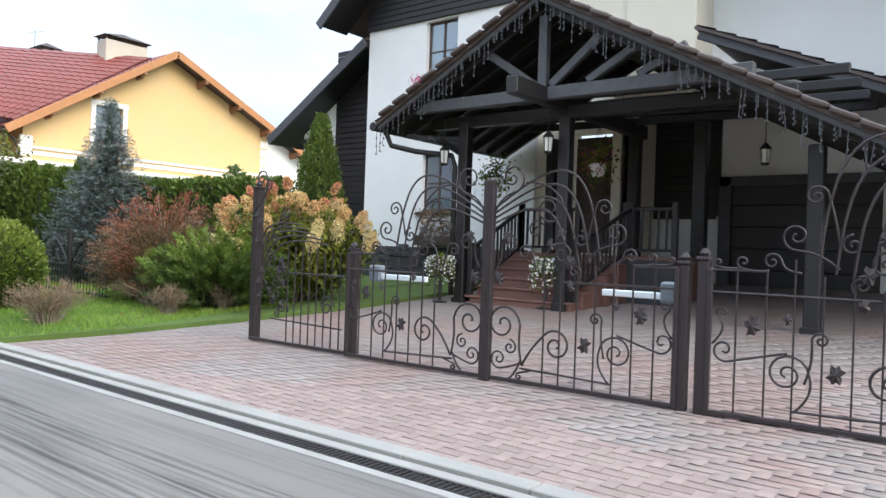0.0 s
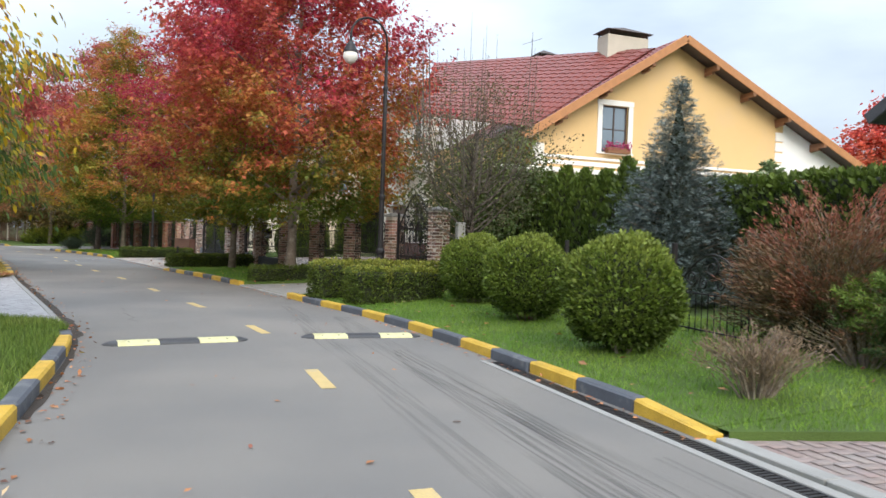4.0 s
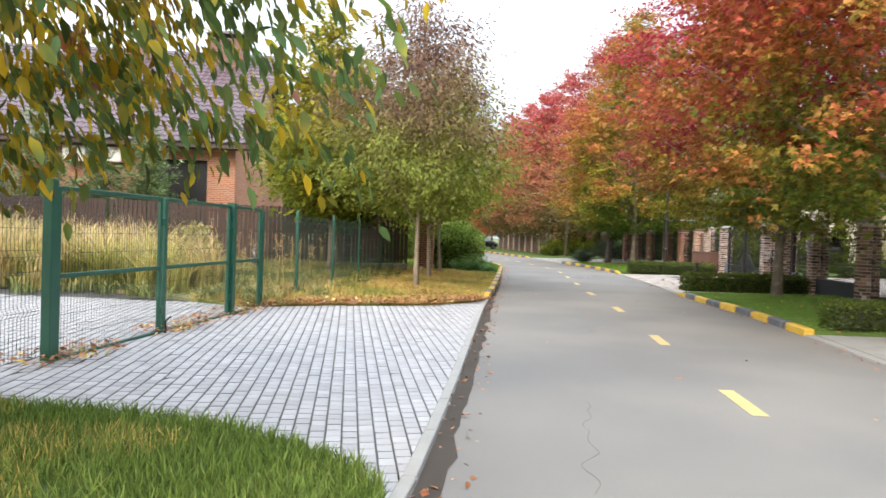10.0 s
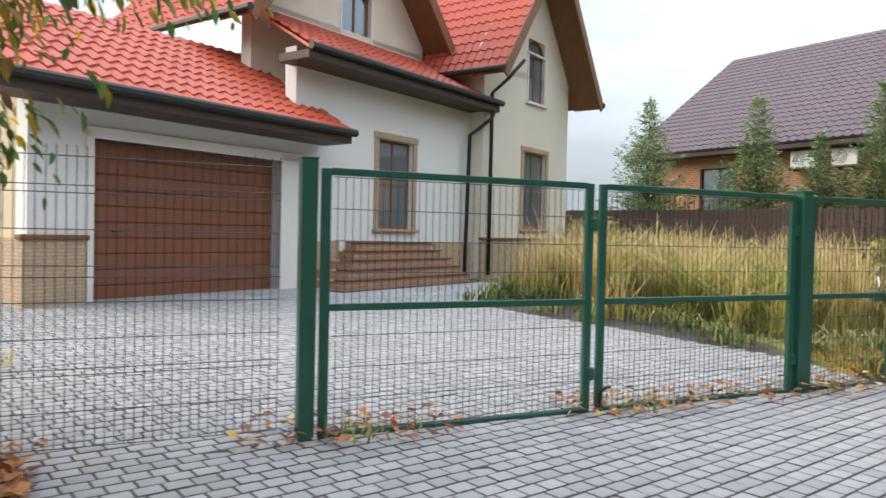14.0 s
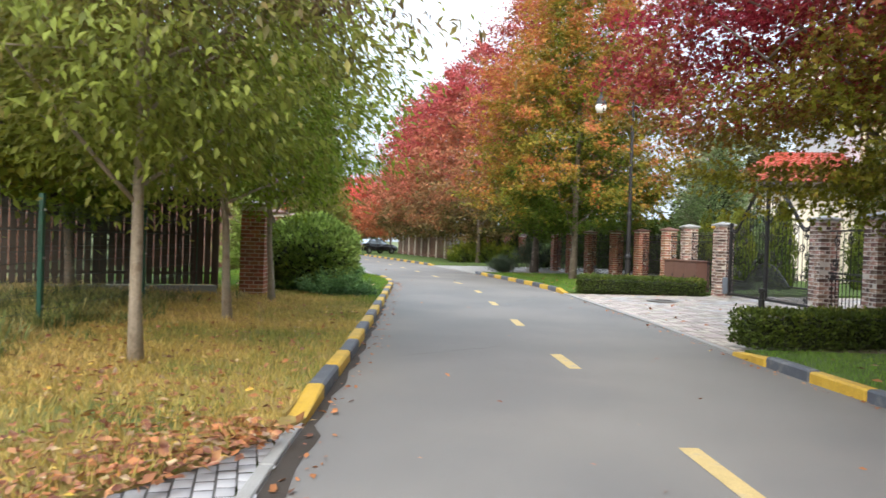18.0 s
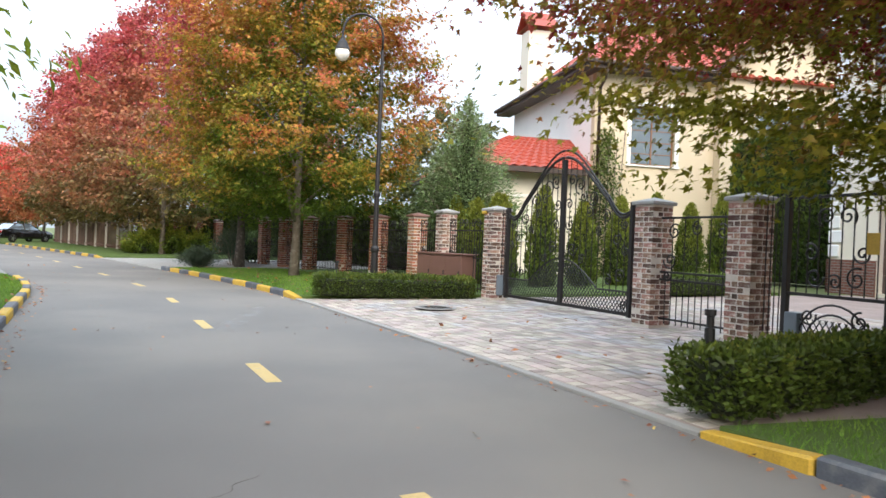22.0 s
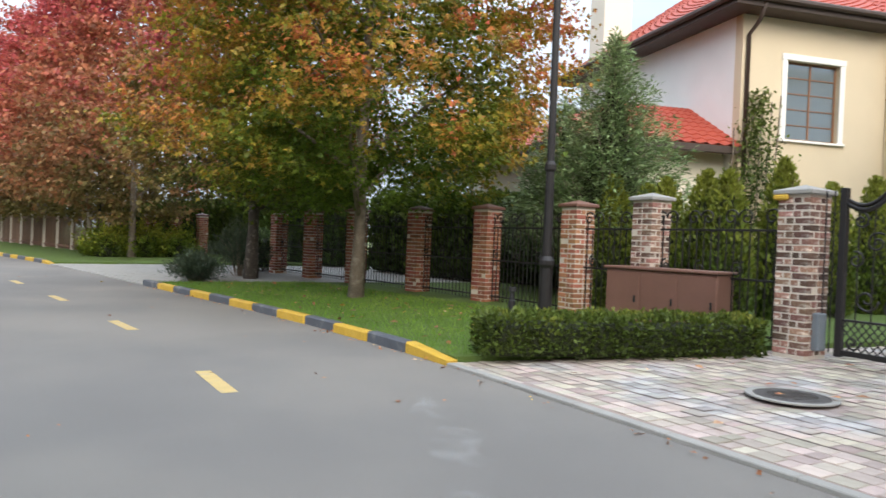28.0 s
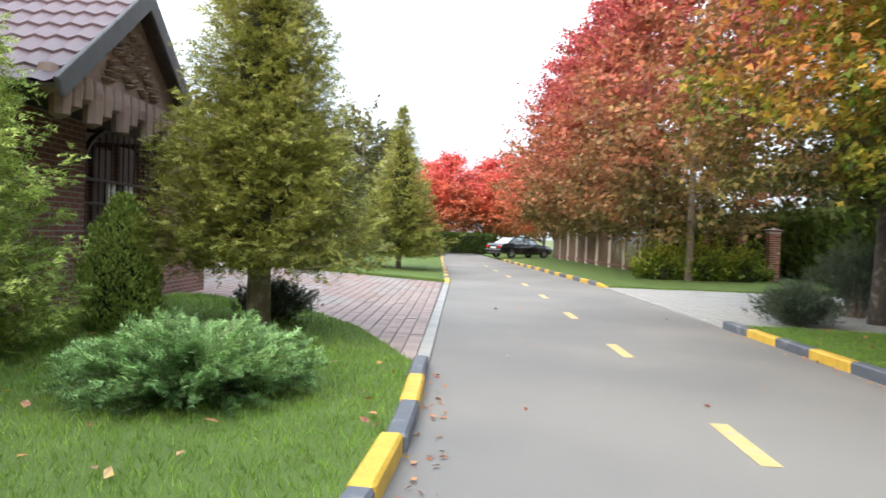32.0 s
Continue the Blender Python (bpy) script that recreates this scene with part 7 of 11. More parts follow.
for a, b in (((-66, 7.65, 0), (-65.7, 21.2, 8.2)), ((-65.7, 20.9, 0), (-56.3, 21.2, 8.2)), ((RX, 12.404, 0), (RX + 0.147, 12.7, 8.3)), ((RX, 17.5, 0), (RX + 0.147, 17.796, 8.3))):
    g = Geo()
    g.box(a, b, 0, 0.01)
    part("wall", g, M_cream, RH)
window(RH, pose(RX, 8.87, 4.65, 0, 0, 90), 1.84, 2.25, M_brownwood, (1, 4), M_trim, 0.18, 0.14)
window(RH, pose(RX + 0.45, 14.05, 5.1, 0, 0, 90), 2.2, 2.0, M_brownwood, (1, 3), M_trim, 0.18, 0.14)
window(RH, pose(RX, 19.1, 5.6, 0, 0, 90), 0.8, 1.4, M_brownwood, (1, 0), M_trim, 0.14, 0.14)
# hipped roof
EZ = 8.25
c1, c2, c3, c4 = (-55.3, 6.6, EZ), (-55.3, 12.1, EZ), (-55.3, 21.9, EZ - 0.1), (-66.7, 21.9, EZ - 0.1)
c0 = (-66.7, 6.6, EZ)
r1, r2 = (-60.5, 10.6, 11.4), (-61.0, 17.6, 11.4)
tile_roof(RH, c1, c3, r2, r1, M_tile_red, 0.28, 0.38, 0.03)
tile_roof(RH, c0, c1, r1, (-61.5, 10.6, 11.4), M_tile_red, 0.28, 0.38, 0.03)
tile_roof(RH, c4, c0, (-61.5, 10.6, 11.4), (-61.5, 17.6, 11.4), M_tile_red, 0.4, 0.5, 0.03)
tile_roof(RH, c3, c4, (-61.5, 17.6, 11.4), r2, M_tile_red, 0.4, 0.5, 0.03)
for a, b in (((-66.7, 6.6, EZ - 0.22), (-55.3, 7.35, EZ - 0.05)), ((-56.0, 7.35, EZ - 0.22), (-55.3, 12.2, EZ - 0.05)), ((-56.0, 18.0, EZ - 0.32), (-55.3, 21.9, EZ - 0.15))):
    g = Geo()
    g.box(a, b, 0, 0.01)
    part("soffit", g, M_darkbrown, RH)
gutter(RH, (-55.22, 6.55, EZ), (-55.22, 12.2, EZ), M_darkbrown, 0.09)
gutter(RH, (-66.7, 6.52, EZ), (-55.2, 6.52, EZ), M_darkbrown, 0.09)
pipe(RH, [(-55.25, 7.5, EZ), (-55.5, 7.5, EZ - 0.5), (-55.93, 7.5, EZ - 0.8), (-55.93, 7.5, 0.3)], M_darkbrown, 0.06)
# gable over the bay
ga, gb, gc = (12.0, 8.55), (15.2, 10.95), (18.8, 8.9)
g = Geo()
g.prism([(0, 12.4, 8.3), (0, 17.8, 8.3), (0, 17.8, 9.2), (0, 15.2, 10.75), (0, 12.4, 8.75)], (RX + 0.42, 0, 0), (RX + 0.15, 0, 0))
part("gable_wall", g, M_cream, RH)
for (y, z) in (ga, gc):
    tile_roof(RH, (-54.8, y, z), (-60.5, y, z), (-60.5, gb[0], gb[1]), (-54.8, gb[0], gb[1]), M_tile_red, 0.28, 0.38, 0.03)
    g = Geo()
    g.beam((-54.8, y, z - 0.12), (-54.8, gb[0], gb[1] - 0.1), 0.05, 0.28, 0, 0.01)
    g.prism([(0, y, z - 0.16), (0, gb[0], gb[1] - 0.16), (0, gb[0], gb[1] - 0.08), (0, y, z - 0.08)], (-54.85, 0, 0), (-56, 0, 0))
    part("verge_board", g, M_darkbrown, RH)
c = chimney(RH, -64.9, 8.0, 9.0, 1.2, 1.2, 3.0, M_ivory, M_tile_red)
for sx in (-1, 1):
    g = Geo()
    g.prism([(-64.9 + sx * 0.85, 0, 12.12), (-64.9, 0, 12.95), (-64.9, 0, 13.03), (-64.9 + sx * 0.93, 0, 12.12)], (0, 7.2, 0), (0, 8.8, 0))
    part("chimney_roof", g, M_tile_red, c, recalc=True)
# single-storey wing with its own roof
g = Geo()
g.box((-66, 2.9, 0), (-56.6, 7.35, 4.2))
part("wing_wall", g, M_ivory, RH)
tile_roof(RH, (-55.8, 2.2, 4.3), (-55.8, 7.35, 4.3), (-58.5, 7.35, 5.8), (-58.5, 4.8, 5.8), M_tile_red, 0.28, 0.38, 0.03)
tile_roof(RH, (-66.7, 2.2, 4.3), (-55.8, 2.2, 4.3), (-58.5, 4.8, 5.8), (-66.7, 4.8, 5.8), M_tile_red, 0.28, 0.38, 0.03)
for a, b in (((-66.7, 2.2, 4.1), (-55.8, 2.35, 4.3)), ((-56.0, 2.35, 4.1), (-55.8, 7.3, 4.3))):
    g = Geo()
    g.box(a, b, 0, 0.01)
    part("soffit", g, M_darkbrown, RH)
window(RH, pose(-56.6, 4.2, 1.6, 0, 0, 90), 1.0, 1.6, M_black, (1, 0), M_trim, 0.12, 0.02)
ivy = thing("climbing_plant", "climbing plant growing up the corner of the cream house", "climber", T(-55.9, 7.2, 0.3))
q_ = rng.random(3200) ** 1.4
P_ = np.c_[rng.normal(size=3200) * 0.2 + 0.15, 0.55 + rng.normal(size=3200) * (0.75 * (1 - q_) + 0.12), q_ * 5.6]
g = Geo()
for k in range(6):
    g.tube(bend((0.1, k * 0.2, 0), (0.15, 0.3 * k - 0.2, 4.5 + 0.2 * k), 6, 0.1), 0.02, 4)
part("stem", g, M_bark, ivy)
fast_mesh("foliage", *leaves("oval", P_, rng.normal(size=P_.shape) + np.array([0.5, 0, -0.3]), 0.13), M_ivy, ivy)
P_ = np.c_[rng.normal(size=2200) * 0.2 + 0.3, rng.random(2200) * 1.2, rng.random(2200) ** 1.2 * 5.6]
ivy2 = thing("climbing_plant", "climbing plant growing up the bay of the cream house", "climber", T(-55.5, 16.0, 0.3))
fast_mesh("foliage", *leaves("oval", P_, rng.normal(size=P_.shape) + np.array([0.5, 0, -0.3]), 0.14), M_ivy, ivy2)

# ---- the white house with the garage behind the gates ----
WG = thing("white_garage_house", "white stuccoed house with quoins, cornice and a brown garage door", "house")
WY = 11.1
wall(WG, "wall", T(-48.05, WY, 0), 8.6, 9.0, 0.35, M_ivory, [(1.65, 5.0, 0.5, 3.4), (1.2, 2.05, 6.0, 7.9), (6.0, 7.2, 5.6, 7.6), (6.5, 8.0, 1.4, 3.4)])
g = Geo()
g.box((-48.05, WY + 0.35, 0), (-47.7, WY + 8, 9))
part("side_wall", g, M_white, WG)
g = Geo()
g.box((-39.8, WY + 0.35, 0), (-39.45, WY + 8, 9))
part("side_wall", g, M_white, WG)
g = Geo()
g.box((-48.05, WY + 8, 0), (-39.45, WY + 8.3, 9))
part("back_wall", g, M_white, WG)
g = Geo()
g.box((-48.1, WY - 0.05, 0), (-46.4, WY, 1.35))
g.box((-43.0, WY - 0.05, 0), (-39.45, WY, 1.35))
g.box((-48.12, WY - 0.05, 0), (-48.05, WY + 8, 1.35))
part("plinth", g, M_brickdark, WG, "dark brick plinth")
for k in range(18):
    g = Geo()
    w = 0.55 if k % 2 else 0.4
    g.box((-48.1, WY - 0.05, 1.4 + k * 0.4), (-48.1 + w, WY + 0.02, 1.75 + k * 0.4), 0, 0.03)
    part("quoin", g, M_white, WG)
g = Geo()
for z, o, h in ((4.85, 0.08, 0.12), (5.0, 0.16, 0.14), (5.17, 0.1, 0.08)):
    g.box((-48.2, WY - o, z), (-39.4, WY + 0.02, z + h), 0, 0.02)
g.box((-46.75, WY - 0.1, 3.4), (-42.7, WY, 3.65), 0, 0.03)
part("cornice", g, M_trim, WG)
g = Geo()
for k in range(6):
    g.box((-46.4, WY + 0.2, 0.5 + k * 0.48), (-43.05, WY + 0.26, 0.97 + k * 0.48), 0, 0.012)
part("garage_door", g, M_garaged, WG, "brown sectional garage door")
window(WG, T(-46.85, WY, 6.0), 0.85, 1.9, M_darkbrown, (1, 0), M_trim, 0.16, 0.1)
for x, z, w, h in ((-42.05, 5.6, 1.2, 2.0), (-41.55, 1.4, 1.5, 2.0)):
    window(WG, T(x, WY, z), w, h, M_darkbrown, (1, 1), M_trim, 0.16, 0.1)
g = Geo()
g.box((-44.95, WY - 1.2, 5.15), (-40.5, WY, 5.32), 0, 0.03)
part("balcony_slab", g, M_trim, WG)
for k in range(18):
    g = Geo()
    g.lathe([(0.05, 0), (0.05, 0.08), (0.03, 0.14), (0.075, 0.35), (0.035, 0.62), (0.05, 0.7), (0.05, 0.78)], 10, (-44.8 + k * 0.25, WY - 1.1, 5.32))
    part("baluster", g, M_trim, WG)
g = Geo()
g.box((-44.95, WY - 1.2, 6.1), (-40.5, WY - 1.0, 6.22), 0, 0.02)
part("balustrade_rail", g, M_trim, WG)
tile_roof(WG, (-48.8, WY - 0.8, 9.1), (-38.7, WY - 0.8, 9.1), (-42, WY + 4, 11.2), (-45, WY + 4, 11.2), M_tile_orange, 0.3, 0.4, 0.03)
g = Geo()
g.box((-48.8, WY - 0.8, 8.9), (-38.7, WY + 9, 9.08), 0, 0.02)
part("soffit", g, M_trim, WG)
g = Geo()
g.box((-48.06, WY - 0.2, 3.45), (-47.96, WY - 0.05, 3.55), 0, 0.01)
part("camera", g, M_black, WG, "small black security camera")

# ---- the south house: garage, entry and two steep gables, turned to the street ----
SH = thing("south_house", "white house with stone plinth, orange roofs, brown garage door", "house", Matrix(((-0.722, 0.692, 0, -18.72), (-0.692, -0.722, 0, -15.1), (0, 0, 1, 0), (0, 0, 0, 1))))
# local x runs along the front, local y into the house
wall(SH, "garage_wall", T(-4.4, 0, 0), 4.85, 3.4, 0.3, M_white, [(0.9, 4.4, 0, 2.68)])
g = Geo()
g.box((-3.5, 0.225, 0.28), (0, 0.26, 2.68), 0, 0)
gd = part("garage_door", g, M_garage, SH, "red-brown sectional garage door")
for k in range(10):
    g = Geo()
    g.box((-3.48, 0.2, 0.3 + k * 0.2375), (-0.02, 0.23, 0.3 + k * 0.2375 + 0.229), 0, 0.012)
    part("door_panel", g, M_garage, gd)
g = Geo()
g.tube([(-3.1, 0.19, 1.35), (-3.1, 0.13, 1.35), (-3.0, 0.12, 1.35)], 0.014, 6)
part("handle", g, M_black, gd)
g = Geo()
g.box((-3.62, -0.05, 0.2), (-3.5, 0.2, 2.8), 0, 0.01)
g.box((0, -0.05, 0.2), (0.42, 0.2, 2.8), 0, 0.01)
g.box((-3.62, -0.05, 2.68), (0.42, 0.2, 2.85), 0, 0.01)
part("garage_frame", g, M_trim, SH)
wall(SH, "side_wall", pose(-4.4, 0.3, 0, 0, 0, 90), 7.0, 3.4, -0.3, M_cream, [(0.6, 1.3, 1.6, 2.8), (2.6, 3.3, 1.6, 2.8)])
for y in (0.9, 2.9):
    window(SH, pose(-4.4, y + 0.7, 1.6, 0, 0, -90), 0.7, 1.2, M_brownwood, (0, 1), M_stonewall, 0.1, 0.1)
g = Geo()
for a, b in (((-4.5, -0.1, 0), (-3.62, 0, 1.24)), ((-4.5, 0.0, 0), (-4.4, 7, 1.24)), ((0.42, 0.0, 0), (1.6, 0.1, 1.22)), ((4.9, 0.0, 0), (6.4, 0.1, 1.22)), ((6.32, -0.4, 0), (11.3, -0.3, 1.3)), ((11.2, -0.3, 0), (11.3, 6, 1.3))):
    g = Geo()
    g.box(a, b, 0, 0.01)
    part("plinth", g, M_stonewall, SH, "beige split-stone plinth")
for a, b in (((-4.55, -0.14, 1.22), (-3.6, 0.02, 1.29)), ((6.3, -0.44, 1.28), (11.35, -0.28, 1.35))):
    g = Geo()
    g.box(a, b, 0, 0.015)
    part("plinth_cap", g, M_brownwood, SH)
tile_roof(SH, (-5.2, -0.75, 3.3), (1.1, -0.75, 3.3), (1.1, 2.6, 5.2), (-5.2, 2.6, 5.2), M_tile_orange, 0.24, 0.36, 0.03)
tile_roof(SH, (1.1, 6.5, 3.3), (-5.2, 6.5, 3.3), (-5.2, 2.6, 5.2), (1.1, 2.6, 5.2), M_tile_orange, 0.24, 0.36, 0.03)
g = Geo()
g.box((-5.2, -0.75, 3.08), (1.1, 0, 3.24), 0, 0.01)
part("soffit", g, M_darkbrown, SH)
gutter(SH, (-5.2, -0.8, 3.28), (1.15, -0.8, 3.28), M_black, 0.075)
# entry block
wall(SH, "entry_wall", T(0.45, 0.1, 0), 6.0, 4.9, 0.3, M_white, [(2.4, 3.6, 1.5, 3.45)])
window(SH, T(2.85, 0.1, 1.5), 1.2, 1.95, M_brownwood, (1, 1), M_stonewall, 0.14, 0.1)
tile_roof(SH, (0.1, -0.6, 4.75), (6.7, -0.6, 4.75), (5.6, 3.4, 6.9), (0.8, 3.4, 6.9), M_tile_orange, 0.24, 0.36, 0.03)
g = Geo()
g.box((0.1, -0.6, 4.52), (6.7, 0.2, 4.68), 0, 0.01)
part("soffit", g, M_darkbrown, SH)
gutter(SH, (0.1, -0.65, 4.74), (6.75, -0.65, 4.74), M_black, 0.075)
pipe(SH, [(6.6, -0.6, 4.7), (6.4, -0.5, 4.3), (6.1, -0.1, 3.9), (6.1, -0.02, 0.4)], M_black, 0.05)
pipe(SH, [(7.2, -1.0, 5.9), (6.9, -0.7, 5.4), (6.55, -0.45, 5.0), (6.55, -0.45, 0.4)], M_black, 0.05)
for k in range(6):
    g = Geo()
    g.box((0.33 + 0.31 * k, -1.3 + 0.22 * k, 0.1), (4.75 - 0.06 * k, 0.1, 0.34 + 0.17 * k), 0, 0.008)
    part("step", g, M_steptan, SH, "tan brick entrance step")
    g = Geo()
    g.box((0.31 + 0.31 * k, -1.33 + 0.22 * k, 0.34 + 0.17 * k), (4.77 - 0.06 * k, -1.0 + 0.22 * k, 0.365 + 0.17 * k), 0, 0.008)
    part("tread", g, M_stepred, SH)


def gable(x0, x1, y, ez, az, wallmat, tile, over=0.75, depth=7.0, win=None):
    """A steep gable: wall with an arched window, two tiled slopes and brown soffits."""
    xm = (x0 + x1) / 2
    sl = (az - ez) / (xm - x0)
    g = Geo()
    wx, ww, wz, wh = win
    for a, b in ((x0, wx), (wx + ww, x1)):
        pts = [(a, y, ez - 0.4), (b, y, ez - 0.4), (b, y, ez + sl * min(b - x0, x1 - b))]
        if a < xm < b:
            pts.append((xm, y, az))
        pts.append((a, y, ez + sl * min(a - x0, x1 - a)))
        g.prism(pts, (0, 0, 0), (0, 0.3, 0))
    g.prism([(wx, y, wz + wh), (wx + ww, y, wz + wh)] + ([(wx + ww, y, ez + sl * min(wx + ww - x0, x1 - wx - ww))] + ([(xm, y, az)] if wx < xm < wx + ww else []) + [(wx, y, ez + sl * min(wx - x0, x1 - wx))]), (0, 0, 0), (0, 0.3, 0))
    if wz > ez - 0.4:
        g.prism([(wx, y, ez - 0.4), (wx + ww, y, ez - 0.4), (wx + ww, y, wz), (wx, y, wz)], (0, 0, 0), (0, 0.3, 0))
    part("gable_wall", g, wallmat, SH, recalc=True)
    window(SH, T(wx, y, wz), ww, wh - ww * 0.45, M_brownwood, (1, 0), M_trim, 0.06, 0.08, sill=True)
    # arched head of the window
    g = Geo()
    n = 10
    pts = [(wx + ww / 2 + ww / 2 * math.cos(math.pi * k / n), y + 0.1, wz + wh - ww * 0.45 + ww * 0.45 * math.sin(math.pi * k / n)) for k in range(n + 1)]
    g.prism(pts, (0, 0, 0), (0, 0.02, 0))
    part("pane", g, M_glass, SH)
    g = Geo()
    g.tube([(p[0], y + 0.06, p[2]) for p in pts], 0.04, 5)
    part("arch_frame", g, M_brownwood, SH)
    for s, xe in ((-1, x0 - over), (1, x1 + over)):
        ze = ez - sl * over
        a, b = (xe, y - 0.9, ze), (xe, y + depth, ze)
        c, d = (xm, y + depth, az + 0.1), (xm, y - 0.9, az + 0.1)
        tile_roof(SH, a, b, c, d, tile, 0.24, 0.36, 0.03)
        g = Geo()
        g.beam((xe, y - 0.9, ze - 0.14), (xm, y - 0.9, az - 0.04), 0.05, 0.28, 0, 0.01)
        g.prism([(xe, 0, ze - 0.12), (xm, 0, az - 0.02), (xm, 0, az + 0.02), (xe, 0, ze - 0.06)], (0, y - 0.88, 0), (0, y + 0.02, 0))
        part("verge_board", g, M_brownwood, SH)
        g = Geo()
        g.tube([(xe + s * 0.05, y - 0.95, ze), (xe + s * 0.05, y + depth, ze)], 0.075, 8)
        part("gutter", g, M_black, SH)


wall(SH, "gable_block", T(6.4, -0.3, 0), 4.8, 5.9, 0.3, M_ivory, [(2.1, 3.4, 1.6, 3.75), (2.25, 3.2, 5.15, 5.9)])
window(SH, T(8.5, -0.3, 1.6), 1.3, 2.15, M_brownwood, (1, 1), M_stonewall, 0.14, 0.1)
g = Geo()
g.box((10.9, 0, 0), (11.2, 7, 5.9))
part("wall", g, M_ivory, SH)
g = Geo()
g.box((6.4, 0, 0), (6.7, 3, 5.9))
part("wall", g, M_ivory, SH)
gable(6.4, 11.2, -0.3, 6.1, 9.3, M_ivory, M_tile_orange, win=(8.65, 0.95, 5.15, 1.75), over=0.5)
gable(0.6, 6.3, 1.6, 6.4, 9.6, M_ivory, M_tile_orange, win=(3.2, 1.0, 5.9, 1.6), depth=5)
g = Geo()
g.box((0.6, 1.6, 4.6), (6.3, 1.9, 6.1))
part("wall", g, M_ivory, SH)

# ---- the brick house with the plum roof behind the brown fence ----
BH = thing("brick_house", "long orange brick house with a plum-brown metal tile roof", "house", pose(-33.0, -29.2, 0, 0, 0, 24.3) @ pose(36.7, 34.4, 0))
wall(BH, "wall", pose(-37.5, -34.8, 0, 0, 0, 90), 12.8, 4.9, 0.35, M_brickwall, [(2.3, 3.9, 2.2, 4.2), (9.5, 11.7, 1.0, 4.2)])
window(BH, pose(-37.5, -32.5, 2.2, 0, 0, 90), 1.6, 2.0, M_darkbrown, (1, 0), None, 0.1)
# black sheet added behind the opening, standing in for the porch's inner shade
g = Geo()
g.box((-37.9, -25.3, 1.0), (-37.8, -23.1, 4.2))
part("porch_shade", g, M_blackwood, BH)
g = Geo()
g.box((-51.5, -34.8, 0), (-37.85, -34.5, 4.9))
g.box((-51.5, -22.3, 0), (-37.85, -22.0, 4.9))
g.box((-51.5, -34.5, 0), (-51.2, -22.3, 4.9))
g.prism([(-51.5, 0, 4.9), (-37.5, 0, 4.9), (-44.5, 0, 9.7)], (0, -34.8, 0), (0, -34.5, 0))
g.prism([(-51.5, 0, 4.9), (-37.5, 0, 4.9), (-44.5, 0, 9.7)], (0, -22.3, 0), (0, -22.0, 0))
part("wall", g, M_brickwall, BH)
tile_roof(BH, (-36.7, -35.7, 4.85), (-36.7, -21.2, 4.85), (-44.5, -21.2, 10.2), (-44.5, -35.7, 10.2), M_tile_plum, 0.3, 0.4, 0.03, res=4)
tile_roof(BH, (-52.3, -35.7, 4.85), (-52.3, -21.2, 4.85), (-44.5, -21.2, 10.2), (-44.5, -35.7, 10.2), M_tile_plum, 0.4, 0.5, 0.03)
g = Geo()
g.box((-37.4, -35.7, 4.62), (-36.75, -21.2, 4.78), 0, 0.01)
part("soffit", g, M_darkbrown, BH)
chimney(BH, -44.0, -27.6, 9.8, 0.7, 0.9, 0.75, M_brickdark, M_darkbrown)
chimney(BH, -43.4, -23.6, 9.4, 0.9, 1.8, 1.2, M_brickdark, M_darkbrown)


def air_conditioner(M):
    t = thing("air_conditioner", "white outdoor air conditioner unit on the brick wall", "air conditioner", M, "air conditioners on the brick wall")
    g = Geo()
    g.box((0, -0.42, 0), (0.85, -0.1, 0.6), 0, 0.03)
    b = part("casing", g, M_trim, t)
    g = Geo()
    for r in (0.2, 0.14, 0.08):
        g.tube([(0.33 + r * math.cos(a), -0.43, 0.3 + r * math.sin(a)) for a in np.linspace(0, 6.283, 17)[:-1]], 0.008, 4, closed=True)
    part("fan_grille", g, M_black, b)
    g = Geo()
    g.box((0.05, -0.45, -0.06), (0.1, 0, -0.01), 0)
    g.box((0.75, -0.45, -0.06), (0.8, 0, -0.01), 0)
    part("bracket", g, M_darkbrown, t)
    return t


for y in (-28.6, -27.2):
    air_conditioner(BH.matrix_basis @ pose(-37.5, y, 3.95, 0, 0, 90))

# ---- the brick gatehouse with the carved gable ----
GH = thing("brick_gatehouse", "brick pavilion with carved brown gable and arched iron grille", "pavilion", Matrix(((0.91, 0.41, 0, -51.5), (0.41, -0.91, 0, -16.3), (0, 0, 1, 0.0), (0, 0, 0, 1))))
# local x along the front, local y into the pavilion
g = Geo()
for p, q in (((-4.4, 0, 0), (-2.3, 0.3, 3.1)), ((0.5, 0, 0), (2.95, 0.3, 2.9)), ((-2.3, 0, 0), (0.5, 0.3, 1.15)), ((2.65, 0.3, 0), (2.95, 4.5, 2.9)), ((-4.4, 0.3, 0), (-4.1, 4.5, 3.1)), ((-4.1, 4.2, 0), (2.65, 4.5, 2.9))):
    g = Geo()
    g.box(p, q)
    part("wall", g, M_brickdark, GH)
g = Geo()
g.box((-2.4, -0.08, 1.15), (0.6, 0.36, 1.23), 0, 0.01)
part("ledge", g, M_rust, GH)
g = Geo()
cx, rr = -0.9, 1.35
arch = [(cx + rr * math.cos(a), 0.12, 2.1 + 0.85 * math.sin(a)) for a in np.linspace(0, math.pi, 17)]
g.tube(arch, 0.05, 6)
g.tube([(cx - rr, 0.12, 1.23), (cx - rr, 0.12, 2.1)], 0.04, 6)
g.tube([(cx + rr, 0.12, 1.23), (cx + rr, 0.12, 2.1)], 0.04, 6)
for z in (1.35, 1.75, 2.1):
    g.tube([(cx - rr, 0.12, z), (cx + rr, 0.12, z)], 0.025, 5)
